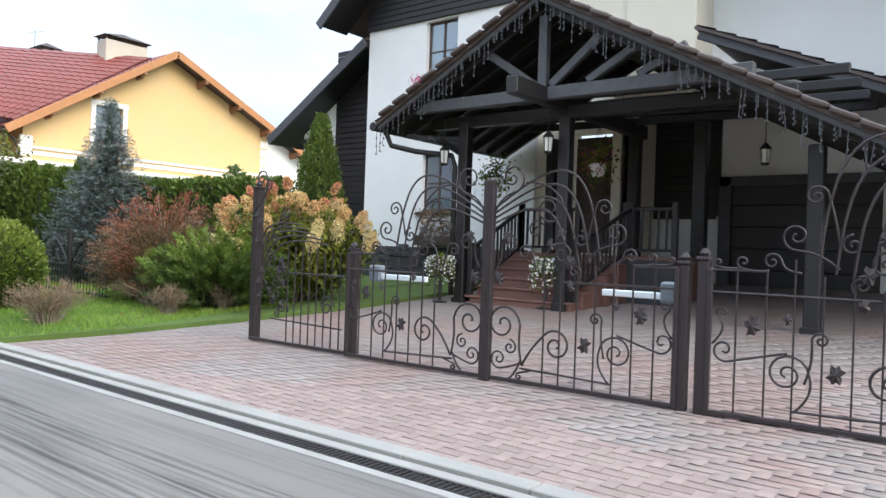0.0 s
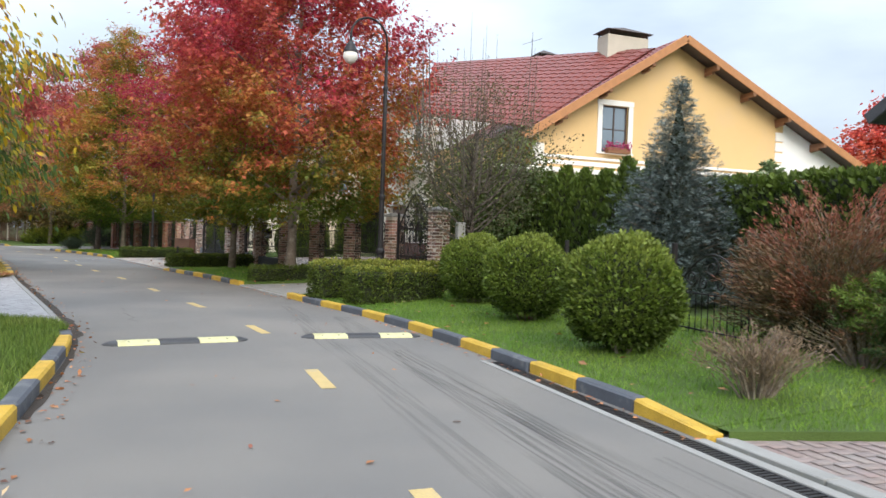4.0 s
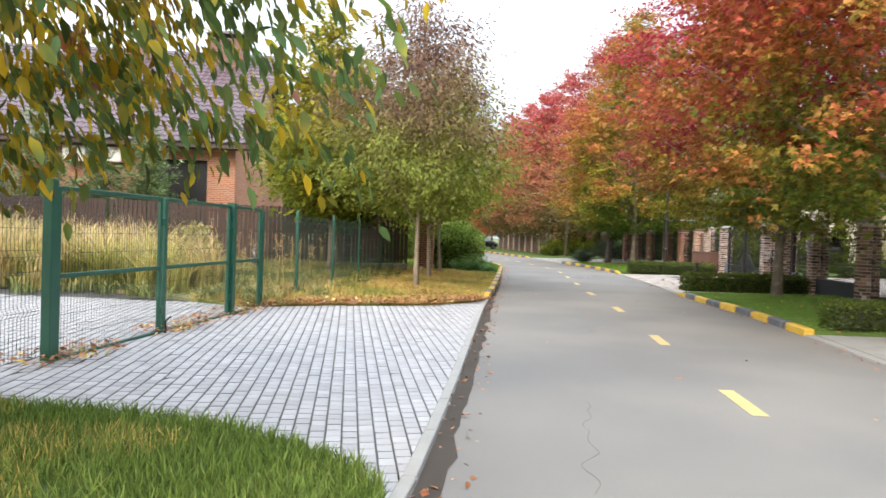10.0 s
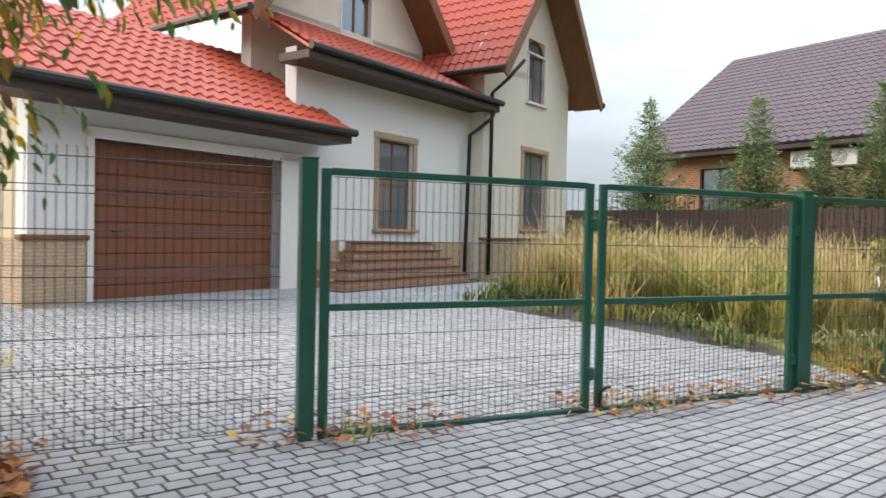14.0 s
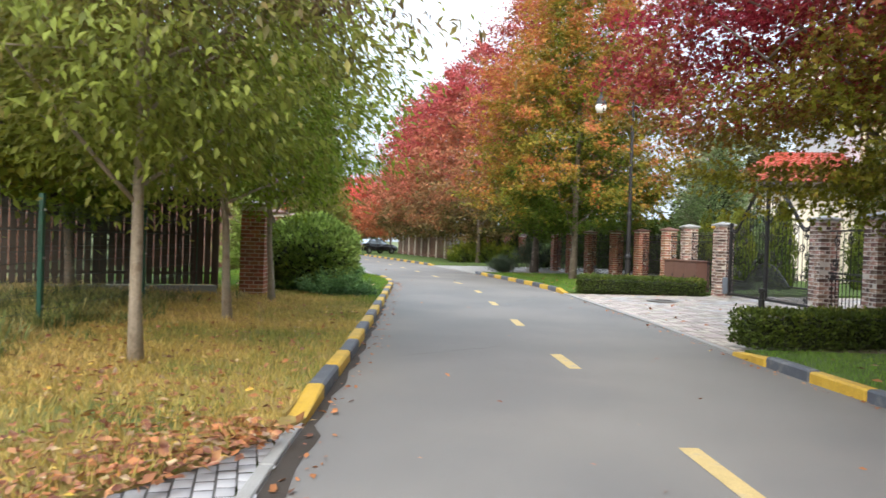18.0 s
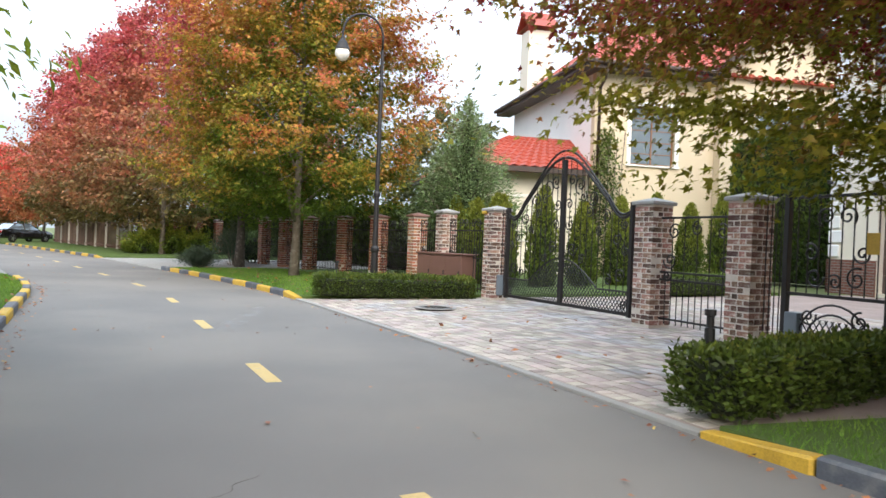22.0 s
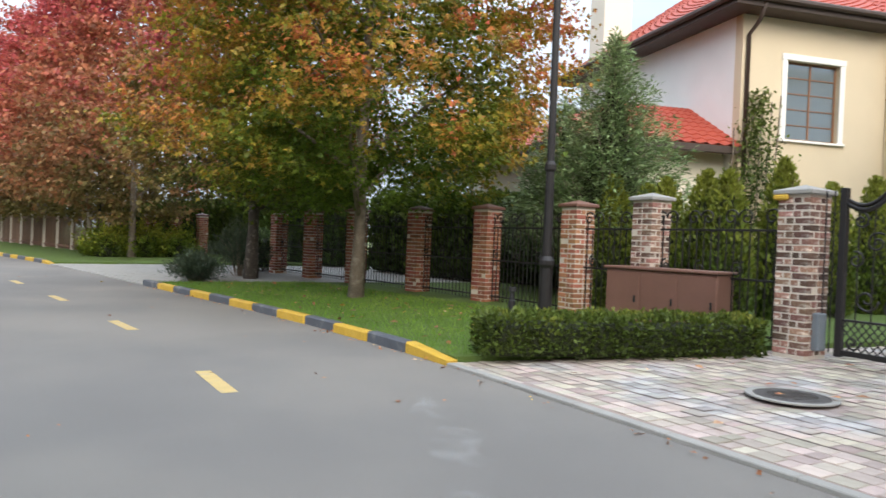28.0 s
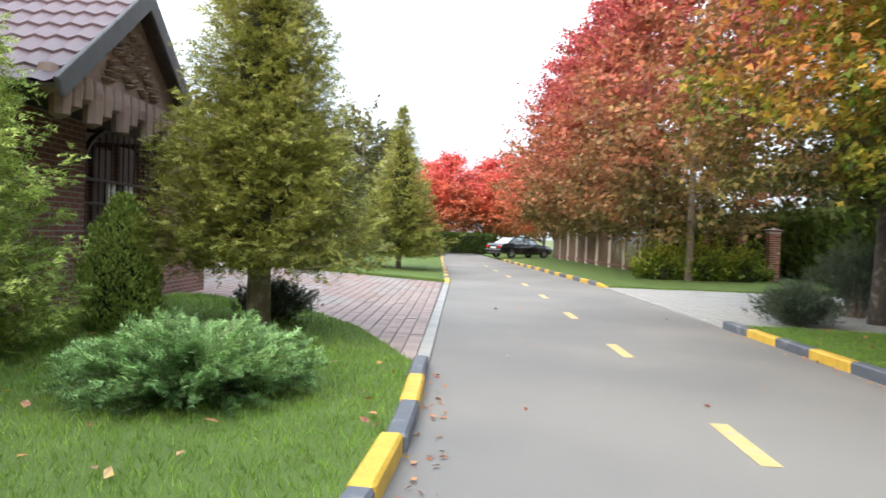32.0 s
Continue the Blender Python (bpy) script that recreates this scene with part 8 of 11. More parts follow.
for k in range(1, 14):
    x = cx - rr + 2 * rr * k / 14
    g.tube([(x, 0.12, 1.25), (x, 0.12, 2.1 + 0.85 * math.sqrt(max(0, 1 - ((x - cx) / rr) ** 2)))], 0.014, 4)
part("iron_grille", g, M_iron, GH)
g = Geo()
g.box((-1.5, 0.2, 1.3), (-0.95, 0.26, 2.7), 0, 0.01)
g.box((-0.7, 0.2, 1.3), (-0.15, 0.26, 2.6), 0, 0.01)
part("shutter", g, M_darkbrown, GH)
g = Geo()
g.box((-1.35, 0.16, 1.75), (-1.1, 0.2, 2.1), 0, 0.01)
g.box((-0.75, 0.16, 1.75), (-0.5, 0.2, 2.1), 0, 0.01)
part("notice", g, M_plate, GH)
# low roof over the western part
for ya, yb in ((-0.25, 2.2), (4.75, 2.2)):
    tile_roof(GH, (-0.6, ya, 3.1), (-4.7, ya, 3.1), (-4.7, yb, 4.3), (-0.6, yb, 4.3), M_tile_plum, 0.25, 0.34, 0.02)
g = Geo()
g.prism([(0, 0, 3.1), (0, 4.5, 3.1), (0, 2.2, 4.2)], (-4.4, 0, 0), (-4.25, 0, 0))
part("end_gable", g, M_ivory, GH)
ap, el, er = (1.14, 4.40), (3.22, 2.88), (-0.85, 2.93)
g = Geo()
g.prism([(el[0] - 0.2, 0, el[1] + 0.1), (ap[0], 0, ap[1] - 0.05), (er[0] + 0.2, 0, er[1] + 0.1)], (0, -0.9, 0), (0, -0.82, 0))
gw = part("gable_board", g, M_carved, GH, "carved brown gable boarding")
g = Geo()
for k in range(16):
    x = er[0] + 0.28 + k * 0.235
    d = 0.16 + 0.12 * (k % 3)
    g.lathe([(0.02, 0), (0.11, 0.05), (0.12, d), (0.1, d + 0.14)], 8, (x, -0.86, 2.98 - d))
part("scalloped_edge", g, M_carved, gw)
g = Geo()
for k in range(110):
    z = 3.15 + rng.random() * 0.75
    x = ap[0] + (rng.random() - 0.5) * 2 * (4.15 - z) * 0.85
    g.lathe([(0.03, 0), (0.08, 0.03), (0.02, 0.06)], 6, (x, -0.93, z))
tagged(part("carving", g, M_carved, gw), kind="stuff")
for e in (el, er):
    tile_roof(GH, (e[0], -1.1, e[1]), (e[0], 5, e[1]), (ap[0], 5, ap[1] + 0.05), (ap[0], -1.1, ap[1] + 0.05), M_tile_plum, 0.25, 0.34, 0.02)
    g = Geo()
    g.beam((e[0], -1.12, e[1] - 0.05), (ap[0], -1.12, ap[1]), 0.06, 0.24, 0, 0.01)
    part("verge_board", g, M_greywood, GH)
g = Geo()
g.box((er[0] + 0.3, -0.8, 2.86), (el[0] - 0.35, 0.3, 2.96))
part("soffit", g, M_blackwood, GH)

# ---- pillars, fences and gates ----
BRICK = (0.245, 0.115, 0.062)
_brick_mesh = {}


def brick_mesh(l, w, h, mat):
    key = (round(l, 3), round(w, 3), mat.name)
    if key not in _brick_mesh:
        g = Geo()
        g.box((-l / 2, -w / 2, 0), (l / 2, w / 2, h), 0, 0.008)
        me = bpy.data.meshes.new("brick")
        me.from_pydata(g.v, [], g.f)
        me.materials.append(mat)
        _brick_mesh[key] = me
    return _brick_mesh[key]


def pillar(x, y, h, label, mat_single, mat_joined, w=0.42, singly=True, rz=14.0, group=""):
    """A brick pillar: mortar core, bricks laid in courses, stone cap."""
    t = thing("brick_pillar", label, "pillar", pose(x, y, ground_at(x, y) - 0.03, 0, 0, rz), group)
    g = Geo()
    g.box((-w / 2 + 0.003, -w / 2 + 0.003, -0.1), (w / 2 - 0.003, w / 2 - 0.003, h - 0.08))
    part("mortar_core", g, M_mortar, t)
    c = int((h - 0.1) / 0.083)
    joined = Geo()
    bw = 0.1
    for k in range(c):
        z = 0.01 + k * 0.083
        for side in range(4):
            rot = side * 90
            cells = [(-w / 2 + 0.098, 0.196), (1.0, w - 0.196 - bw - 0.026)]
            for cx, ln in cells:
                ln = max(0.05, ln)
                if cx > 0:
                    cx = -w / 2 + 0.196 + 0.013 + ln / 2
                if k % 2:
                    cx = -cx
                M = pose(0, 0, 0, 0, 0, rot) @ pose(cx + float(rng.normal()) * 0.002, -w / 2 + bw / 2 - 0.004 + float(rng.normal()) * 0.003, z)
                if singly:
                    ob = new("brick", brick_mesh(ln, bw, 0.069, mat_single))
                    ob.parent = t
                    ob.matrix_basis = M
                else:
                    joined.box((-ln / 2, -bw / 2, 0), (ln / 2, bw / 2, 0.069), 0, 0, M)
    if not singly:
        tagged(part("bricks", joined, mat_joined, t), kind="stuff")
    g = Geo()
    g.box((-w / 2 - 0.05, -w / 2 - 0.05, h - 0.08), (w / 2 + 0.05, w / 2 + 0.05, h - 0.02), 0, 0.012)
    e, z0, z1 = w / 2 + 0.03, h - 0.02, h + 0.05
    g.add([(-e, -e, z0), (e, -e, z0), (e, e, z0), (-e, e, z0), (0, 0, z1)], [(0, 1, 4), (1, 2, 4), (2, 3, 4), (3, 0, 4)])
    part("cap", g, M_rust if mat_single is M_brickredobj else M_concrete, t)
    return t


def spiral(c, r, turns, start, hand=1, n=26, inner=0.12):
    """Points of a scroll in the x-z plane."""
    out = []
    for i in range(n + 1):
        s = i / n
        rr = r * (1 - (1 - inner) * s)
        a = start + hand * turns * 2 * math.pi * s
        out.append((c[0] + rr * math.cos(a), 0.0, c[1] + rr * math.sin(a)))
    return out


def scroll(parent, c, r, turns=1.4, start=0.0, hand=1, w=0.009, mat=None, tail=None):
    g = Geo()
    p = spiral(c, r, turns, start, hand)
    if tail:
        q = Vector((tail[0], 0, tail[1]))
        p0, p1 = Vector(p[0]), Vector(p[1])
        back = (p0 - p1).normalized() * (q - p0).length * 0.5
        k = [q.lerp(p0 + back, s).lerp((p0 + back).lerp(p0, s), s) for s in np.linspace(0, 1, 9)[:-1]]
        p = k + p
    g.tube(p, w, 5)
    return part("scroll", g, mat or M_ironb, parent, smooth=True)


_bars = {}


def bar(parent, x, z0, z1, w=0.014, mat=None, name="bar"):
    key = (round(z1 - z0, 3), w, mat.name if mat else "")
    if key not in _bars:
        g = Geo()
        g.box((-w / 2, -w / 2, 0), (w / 2, w / 2, z1 - z0), 0, 0.002)
        me = bpy.data.meshes.new(name)
        me.from_pydata(g.v, [], g.f)
        me.materials.append(mat or M_ironb)
        _bars[key] = me
    ob = new(name, _bars[key])
    ob.parent = parent
    ob.matrix_basis = pose(x, 0, z0)
    return ob


def arc(p, q, bow, n=14):
    """A curve from p to q in the x-z plane, bowed to its left by bow."""
    p, q = Vector((p[0], 0, p[1])), Vector((q[0], 0, q[1]))
    d = q - p
    nn = Vector((-d.z, 0, d.x))
    return [p + d * s + nn * bow * math.sin(math.pi * s) for s in np.linspace(0, 1, n)]


def iron_leaf(parent, x, z, size, a):
    g = Geo()
    pts = []
    for k in range(14):
        r = size * (1.0, 0.72, 0.86, 0.62, 0.92, 0.7, 0.5)[k % 7]
        t = a + k * 2 * math.pi / 14
        pts.append((x + r * math.cos(t) * 0.8, -0.012 - 0.012 * (k % 2), z + r * math.sin(t)))
    g.add(pts + [(x, -0.035, z), (x, 0.0, z)], [(i, (i + 1) % 14, 14) for i in range(14)] + [((i + 1) % 14, i, 15) for i in range(14)])
    return part("vine_leaf", g, M_ironb, parent)


# the wrought gate of the white house: pairs of leaves between square posts
GATE = thing("wrought_iron_gate", "dark brown wrought iron driveway gate with scrolls and vine leaves", "gate", pose(0, 6.03, 0.16, 0, 0, 1.5))


def gate_post(x, h, w=0.1):
    t = thing("gate_post", "square dark brown steel gate post", "post", pose(x, 6.02, zr(x, 6.0) - 0.03), "posts of the wrought gate")
    g = Geo()
    g.box((-w / 2, -w / 2, 0), (w / 2, w / 2, h), 0, 0.006)
    part("shaft", g, M_ironb, t)
    g = Geo()
    g.box((-w / 2 - 0.012, -w / 2 - 0.012, h), (w / 2 + 0.012, w / 2 + 0.012, h + 0.03), 0, 0.006)
    g.lathe([(0.03, h + 0.03), (0.045, h + 0.06), (0.02, h + 0.1)], 8)
    part("finial", g, M_ironb, t)
    return t


gate_post(-7.75, 2.02, 0.11)
gate_post(-5.95, 1.26, 0.09)
gate_post(-2.08, 1.26, 0.09)
gate_post(-1.92, 1.3, 0.09)


def gate_leaf(x0, x1, high_left, top=1.98, low=1.2):
    """One leaf: frame, bars, vine scrolls below, a dome of bows above; its tall end is left or right."""
    L = x1 - x0
    sx = (lambda u: x0 + u * L) if high_left else (lambda u: x1 - u * L)
    hand = 1 if high_left else -1

    def vine(u, z, r, turns, deg, turn, tail=None, w=0.010):
        a = math.radians(deg if high_left else 180 - deg)
        scroll(GATE, (sx(u), z), r, turns, a, turn * hand, w, tail=(sx(tail[0]), tail[1]) if tail else None)

    g = Geo()
    g.box((x0, -0.02, 0.02), (x1, 0.02, 0.06), 0, 0.004)
    g.box((sx(0) - 0.03, -0.03, 0.0), (sx(0) + 0.03, 0.03, top), 0, 0.006)
    g.box((sx(1) - 0.02, -0.02, 0.02), (sx(1) + 0.02, 0.02, low), 0, 0.004)
    part("leaf_frame", g, M_ironb, GATE)
    for ua, za, ub, zb in ((0.43, 1.02, 1.0, 1.02), (0.2, 0.17, 0.7, 0.14), (0.79, 1.2, 1.0, 1.2)):
        g = Geo()
        g.tube([(sx(ua), 0, za), (sx(ub), 0, zb)], 0.011, 5)
        part("rail", g, M_ironb, GATE)
    for u, zt in ((0.33, 1.0), (0.42, 1.1), (0.51, 1.14), (0.605, 1.18), (0.70, 1.3), (0.795, 1.2), (0.90, 1.2)):
        bar(GATE, sx(u), 0.06, zt)
    # strands that rise from the tall end and sweep down to the low end
    for j in range(4):
        g = Geo()
        g.tube(arc((sx(0.02), top - 0.42 + 0.05 * j), (sx(0.46 + 0.055 * j), low - 0.06 + 0.03 * j), (0.40 + 0.035 * j) * hand, 20), 0.011, 5)
        part("bow", g, M_ironb, GATE)
    g = Geo()
    g.tube(arc((sx(0), 0.04), (sx(0.2), 0.24), -0.25 * hand), 0.011, 5)
    part("bow", g, M_ironb, GATE)
    t = top - 1.98
    # vines in the lower half
    vine(0.09, 0.58, 0.20, 1.6, -20, 1, (0.21, 0.2), 0.012)
    vine(0.135, 0.36, 0.075, 1.4, 90, -1)
    vine(0.07, 0.24, 0.10, 1.5, -60, -1, (0.2, 0.22))
    vine(0.195, 0.09, 0.035, 1.2, 90, 1, (0.26, 0.16))
    vine(0.40, 0.42, 0.155, 1.6, 150, -1, (0.21, 0.2), 0.012)
    vine(0.72, 0.42, 0.16, 1.7, 180, -1, (0.69, 0.14))
    vine(0.61, 0.70, 0.065, 1.4, -20, 1, (0.66, 0.36))
    vine(0.94, 0.56, 0.10, 1.2, -120, 1, (0.72, 0.58))
    vine(0.95, 0.86, 0.05, 1.2, -60, 1, (0.985, 0.6))
    # curls over the dome and down to the low end
    vine(0.12, top + 0.02, 0.15, 1.5, -90, 1, (0.02, top - 0.3))
    vine(0.34, 1.70 + t, 0.16, 1.6, 60, -1, (0.2, 1.95 + t))
    vine(0.64, 1.70 + t * 0.5, 0.085, 1.5, 180, -1, (0.56, 1.42))
    vine(0.70, 1.48, 0.11, 1.5, -100, 1, (0.56, 1.24))
    vine(0.78, 1.28, 0.07, 1.4, 180, -1, (0.68, 1.2))
    vine(0.88, 1.27, 0.055, 1.2, -90, 1, (0.79, 1.21))
    vine(0.97, 1.26, 0.035, 1.2, -90, 1, (0.89, 1.22))
    vine(0.12, 1.36, 0.10, 1.5, 200, -1, (0.03, 1.1))
    vine(0.21, 1.28, 0.08, 1.4, 0, 1, (0.28, 1.1))
    vine(0.42, 1.28, 0.10, 1.5, 120, -1, (0.33, 1.0))
    vine(0.49, 1.12, 0.07, 1.4, -60, 1)
    vine(0.27, 1.50, 0.09, 1.4, 30, 1)
    vine(0.52, 1.42, 0.08, 1.4, 90, -1)
    for u, z, r, a in ((0.42, 1.46, 0.075, 0.4), (0.47, 1.2, 0.085, 0.1), (0.1, 1.42, 0.08, 0.5), (0.06, 1.02, 0.09, 2.0), (0.56, 0.46, 0.09, 0.3), (0.84, 0.77, 0.095, 1.0), (0.72, 0.84, 0.05, 1.3), (0.48, 0.98, 0.06, 0.8), (0.36, 1.36, 0.07, 1.2)):
        iron_leaf(GATE, sx(u), z, r, a)


gate_leaf(-5.9, -4.04, False)
gate_leaf(-3.98, -2.13, True)
gate_leaf(-1.86, 0.25, False, 2.15)
gate_leaf(0.31, 2.42, True, 2.15)
# the fixed panel beside the tall post
PAN = thing("iron_fence", "dark brown iron fence panel with dense scrollwork beside the post", "fence", pose(0, 6.04, 0.16, 0, 0, 1.0))
g = Geo()
g.box((-7.68, -0.02, 0.02), (-6.0, 0.02, 0.06), 0, 0.004)
g.tube([(-7.0, 0, 0.92), (-6.0, 0, 0.92)], 0.012, 5)
g.tube([(-7.3, 0, 0.33), (-6.05, 0, 0.3)], 0.011, 5)
part("frame", g, M_ironb, PAN)
for k in range(8):
    bar(PAN, -7.0 + 0.13 * k, 0.06, 1.25 if k < 5 else 1.2)
for k in range(5):
    g = Geo()
    g.tube(arc((-7.6 + 0.03 * k, 0.35 + 0.1 * k), (-6.3 - 0.12 * k, 1.28 + 0.06 * k), 0.30 + 0.03 * k), 0.010, 5)
    part("bow", g, M_ironb, PAN)
for k in range(16):
    scroll(PAN, (-7.55 + 0.5 * float(rng.random()), 0.4 + 1.35 * k / 16), 0.06 + 0.06 * float(rng.random()), 1.4, float(rng.random()) * 6, 1 if k % 2 else -1, 0.009)
scroll(PAN, (-7.55, 2.12), 0.10, 1.5, 0, 1, 0.011, tail=(-7.68, 1.7))
scroll(PAN, (-7.42, 2.02), 0.08, 1.5, 2, -1, 0.010)
scroll(PAN, (-6.3, 0.55), 0.13, 1.5, 0, 1, 0.010)
for k in range(14):
    iron_leaf(PAN, -7.6 + 0.55 * float(rng.random()), 0.4 + 1.3 * float(rng.random()), 0.06 + 0.03 * float(rng.random()), k)

# tall flower stands before the porch steps
def flower_stand(x, y):
    t = thing("flower_stand", "stand with trailing white petunias before the porch steps", "flower stand", pose(x, y, zr(x, y) + 0.01), "flower stands by the steps")
    g = Geo()
    g.lathe([(0.14, 0.0), (0.14, 0.02), (0.03, 0.05), (0.025, 0.5), (0.05, 0.55)], 12)
    part("stem", g, M_iron, t)
    g = Geo()
    g.lathe([(0.05, 0.54), (0.12, 0.56), (0.16, 0.74), (0.17, 0.75), (0.15, 0.75), (0.13, 0.70), (0.0, 0.70)], 14)
    part("bowl", g, M_darkbrown, t)
    a, q = rng.random(900) * 6.283, np.sqrt(rng.random(900))
    d = 0.78 - 0.52 * q ** 3 * rng.random(900) + 0.10 * (1 - q)
    p = np.c_[np.cos(a) * 0.25 * q, np.sin(a) * 0.25 * q, d]
    fast_mesh("foliage", *leaves("oval", p, rng.normal(size=p.shape), 0.06), M_hydleaf, t)
    out = unit(np.c_[np.cos(a), np.sin(a), np.full(900, 0.4)])
    k = q > 0.4
    fast_mesh("blossom", *leaves("oval", p[k][:420] + out[k][:420] * 0.035, rng.normal(size=(len(p[k][:420]), 3)), 0.055, flat=out[k][:420]), M_petw, t)


flower_stand(-8.0, 10.3)
flower_stand(-6.0, 10.6)
# gate arms: white linear drives with grey motor boxes
for x0, x1 in ((-5.75, -5.0), (-2.9, -2.25)):
    t = thing("gate_drive", "white gate opener arm with grey motor box behind the gate", "gate opener", pose(0, 6.2, 1.1))
    g = Geo()
    g.box((x0, -0.03, -0.03), (x1, 0.03, 0.03), 0, 0.008)
    part("arm", g, M_rail, t)
    g = Geo()
    e = x0 if x0 < -4 else x1
    g.box((e - 0.09, -0.06, -0.06), (e + 0.09, 0.06, 0.13), 0, 0.02)
    part("motor_box", g, M_blueplastic, t)

# low garden fence with arched panels between the bushes
def arch_panel(x0, y0, x1, y1, h=1.35):
    L = math.hypot(x1 - x0, y1 - y0)
    t = thing("garden_fence", "black iron garden fence panel with arched scroll top", "fence", pose(x0, y0, ground_at((x0 + x1) / 2, (y0 + y1) / 2) - 0.03, 0, 0, math.degrees(math.atan2(y1 - y0, x1 - x0))), "panels of the garden fence")
    g = Geo()
    g.tube([(0, 0, 0.1), (L, 0, 0.1)], 0.014, 5)
    g.tube([(0, 0, 0.62), (L, 0, 0.62)], 0.014, 5)
    part("rail", g, M_iron, t)
    g = Geo()
    g.tube(arc((0.04, 0.62), (L - 0.04, 0.62), 0.33, 18), 0.016, 5)
    part("arch", g, M_iron, t)
    g = Geo()
    g.box((-0.035, -0.035, 0), (0.035, 0.035, h), 0, 0.006)
    part("post", g, M_iron, t)
    n = int(L / 0.13)
    for k in range(1, n):
        bar(t, L * k / n, 0.03, 0.64, 0.012, M_iron)
    for k, (cx, cz, r, s) in enumerate(((L * 0.25, 0.85, 0.13, 0), (L * 0.75, 0.85, 0.13, 3), (L * 0.5, 1.0, 0.15, 1.5), (L * 0.4, 0.78, 0.1, 2), (L * 0.6, 0.78, 0.1, 1), (L * 0.12, 0.3, 0.11, 1), (L * 0.88, 0.3, 0.11, 2))):
        scroll(t, (cx, cz), r, 1.5, s, 1 if k % 2 else -1, 0.011, M_iron)
    return t


fx = np.linspace(-13.15, -20.4, 5)
for a, b in zip(fx, fx[1:]):
    arch_panel(b, 6.86 - 0.05 * (b + 13.15), a, 6.86 - 0.05 * (a + 13.15))

# pillars along the north fence
mixl, redl = "tumbled brick pillar in grey, red and cream with a stone cap", "orange-red brick pillar with a stone cap"
PILLARS = {}
for key, x, y, h, kind, single in [("a", -22.75, 5.85, 2.1, 1, True), ("b", -25.7, 5.55, 2.0, 1, False), ("b1", -28.3, 4.9, 2.0, 1, False), ("b2", -31.0, 4.25, 2.0, 1, False), ("b3", -33.9, 3.55, 2.0, 1, False),
                                   ("d", -36.75, 2.85, 2.0, 1, True), ("c", -39.35, 2.35, 2.02, 1, True), ("g2", -41.3, 1.95, 2.02, 1, True), ("g1", -46.1, 0.72, 2.02, 1, True), ("r", -48.5, 0.1, 2.02, 1, True), ("q", -50.05, -0.36, 1.95, 2, True),
                                   ("p", -52.6, -1.1, 1.95, 2, False), ("o", -54.9, -1.95, 1.95, 2, False), ("n", -57.4, -3.0, 1.95, 2, False), ("m", -59.75, -3.9, 1.95, 2, False), ("l", -61.9, -4.75, 1.95, 2, False),
                                   ("k", -72.9, -7.6, 1.9, 2, False), ("j", -73.0, -8.7, 1.9, 2, False), ("i", -73.1, -9.8, 1.9, 2, False)]:
    w = 0.42 if key in ("g1", "g2", "c", "d") else 0.40
    PILLARS[key] = pillar(x, y, h, mixl if kind == 1 else redl, M_brickobj if kind == 1 else M_brickredobj, M_brickmix if kind == 1 else M_brick, w, single, 14 if x > -52 else 24, "pillars of the north fence")


def iron_fence(x0, y0, x1, y1, h=1.75, low=0.0, label="black iron fence with plain bars and scroll tops between brick pillars", gap=0.12, scrolls=True):
    L = math.hypot(x1 - x0, y1 - y0)
    t = thing("iron_fence", label, "fence", pose(x0, y0, (ground_at(x0, y0) + ground_at(x1, y1)) / 2 - 0.02, 0, 0, math.degrees(math.atan2(y1 - y0, x1 - x0))), "iron fence between the pillars")
    for z in (0.14, 0.85, h - 0.25):
        g = Geo()
        g.box((0, -0.015, z - 0.015), (L, 0.015, z + 0.015), 0, 0.003)
        part("rail", g, M_iron, t)
    n = max(3, int(L / gap))
    for k in range(1, n):
        bar(t, L * k / n, 0.05, h - (0.25 if k % 2 else 0.05), 0.016, M_iron)
    if scrolls:
        m = max(2, int(L / 0.55))
        for k in range(m):
            cx = L * (k + 0.5) / m
            scroll(t, (cx - 0.12, h - 0.08), 0.12, 1.4, 0, 1, 0.012, M_iron)
            scroll(t, (cx + 0.12, h - 0.08), 0.12, 1.4, math.pi, -1, 0.012, M_iron)
            scroll(t, (cx, 0.97), 0.1, 1.4, 1.5, 1, 0.011, M_iron)
    return t


PP = {k: (o.location.x, o.location.y) for k, o in PILLARS.items()}
for a, b in (("b1", "b"), ("b2", "b1"), ("b3", "b2"), ("d", "b3"), ("q", "r"), ("p", "q"), ("o", "p"), ("n", "o"), ("m", "n"), ("l", "m"), ("j", "k"), ("i", "j")):
    iron_fence(*PP[a], *PP[b])
iron_fence(*PP["r"], *PP["g1"])
fd = thing("fence_base", "black stone fence base below the railings", "fence base", T(0, 0, 0))
g = Geo()
p, q = Vector((-33.9, 3.5, 0.35)), Vector((-36.5, 2.85, 0.35))
g.beam(p, q, 0.14, 0.5, 0, 0.02)
part("base_slab", g, M_darkstone, fd)
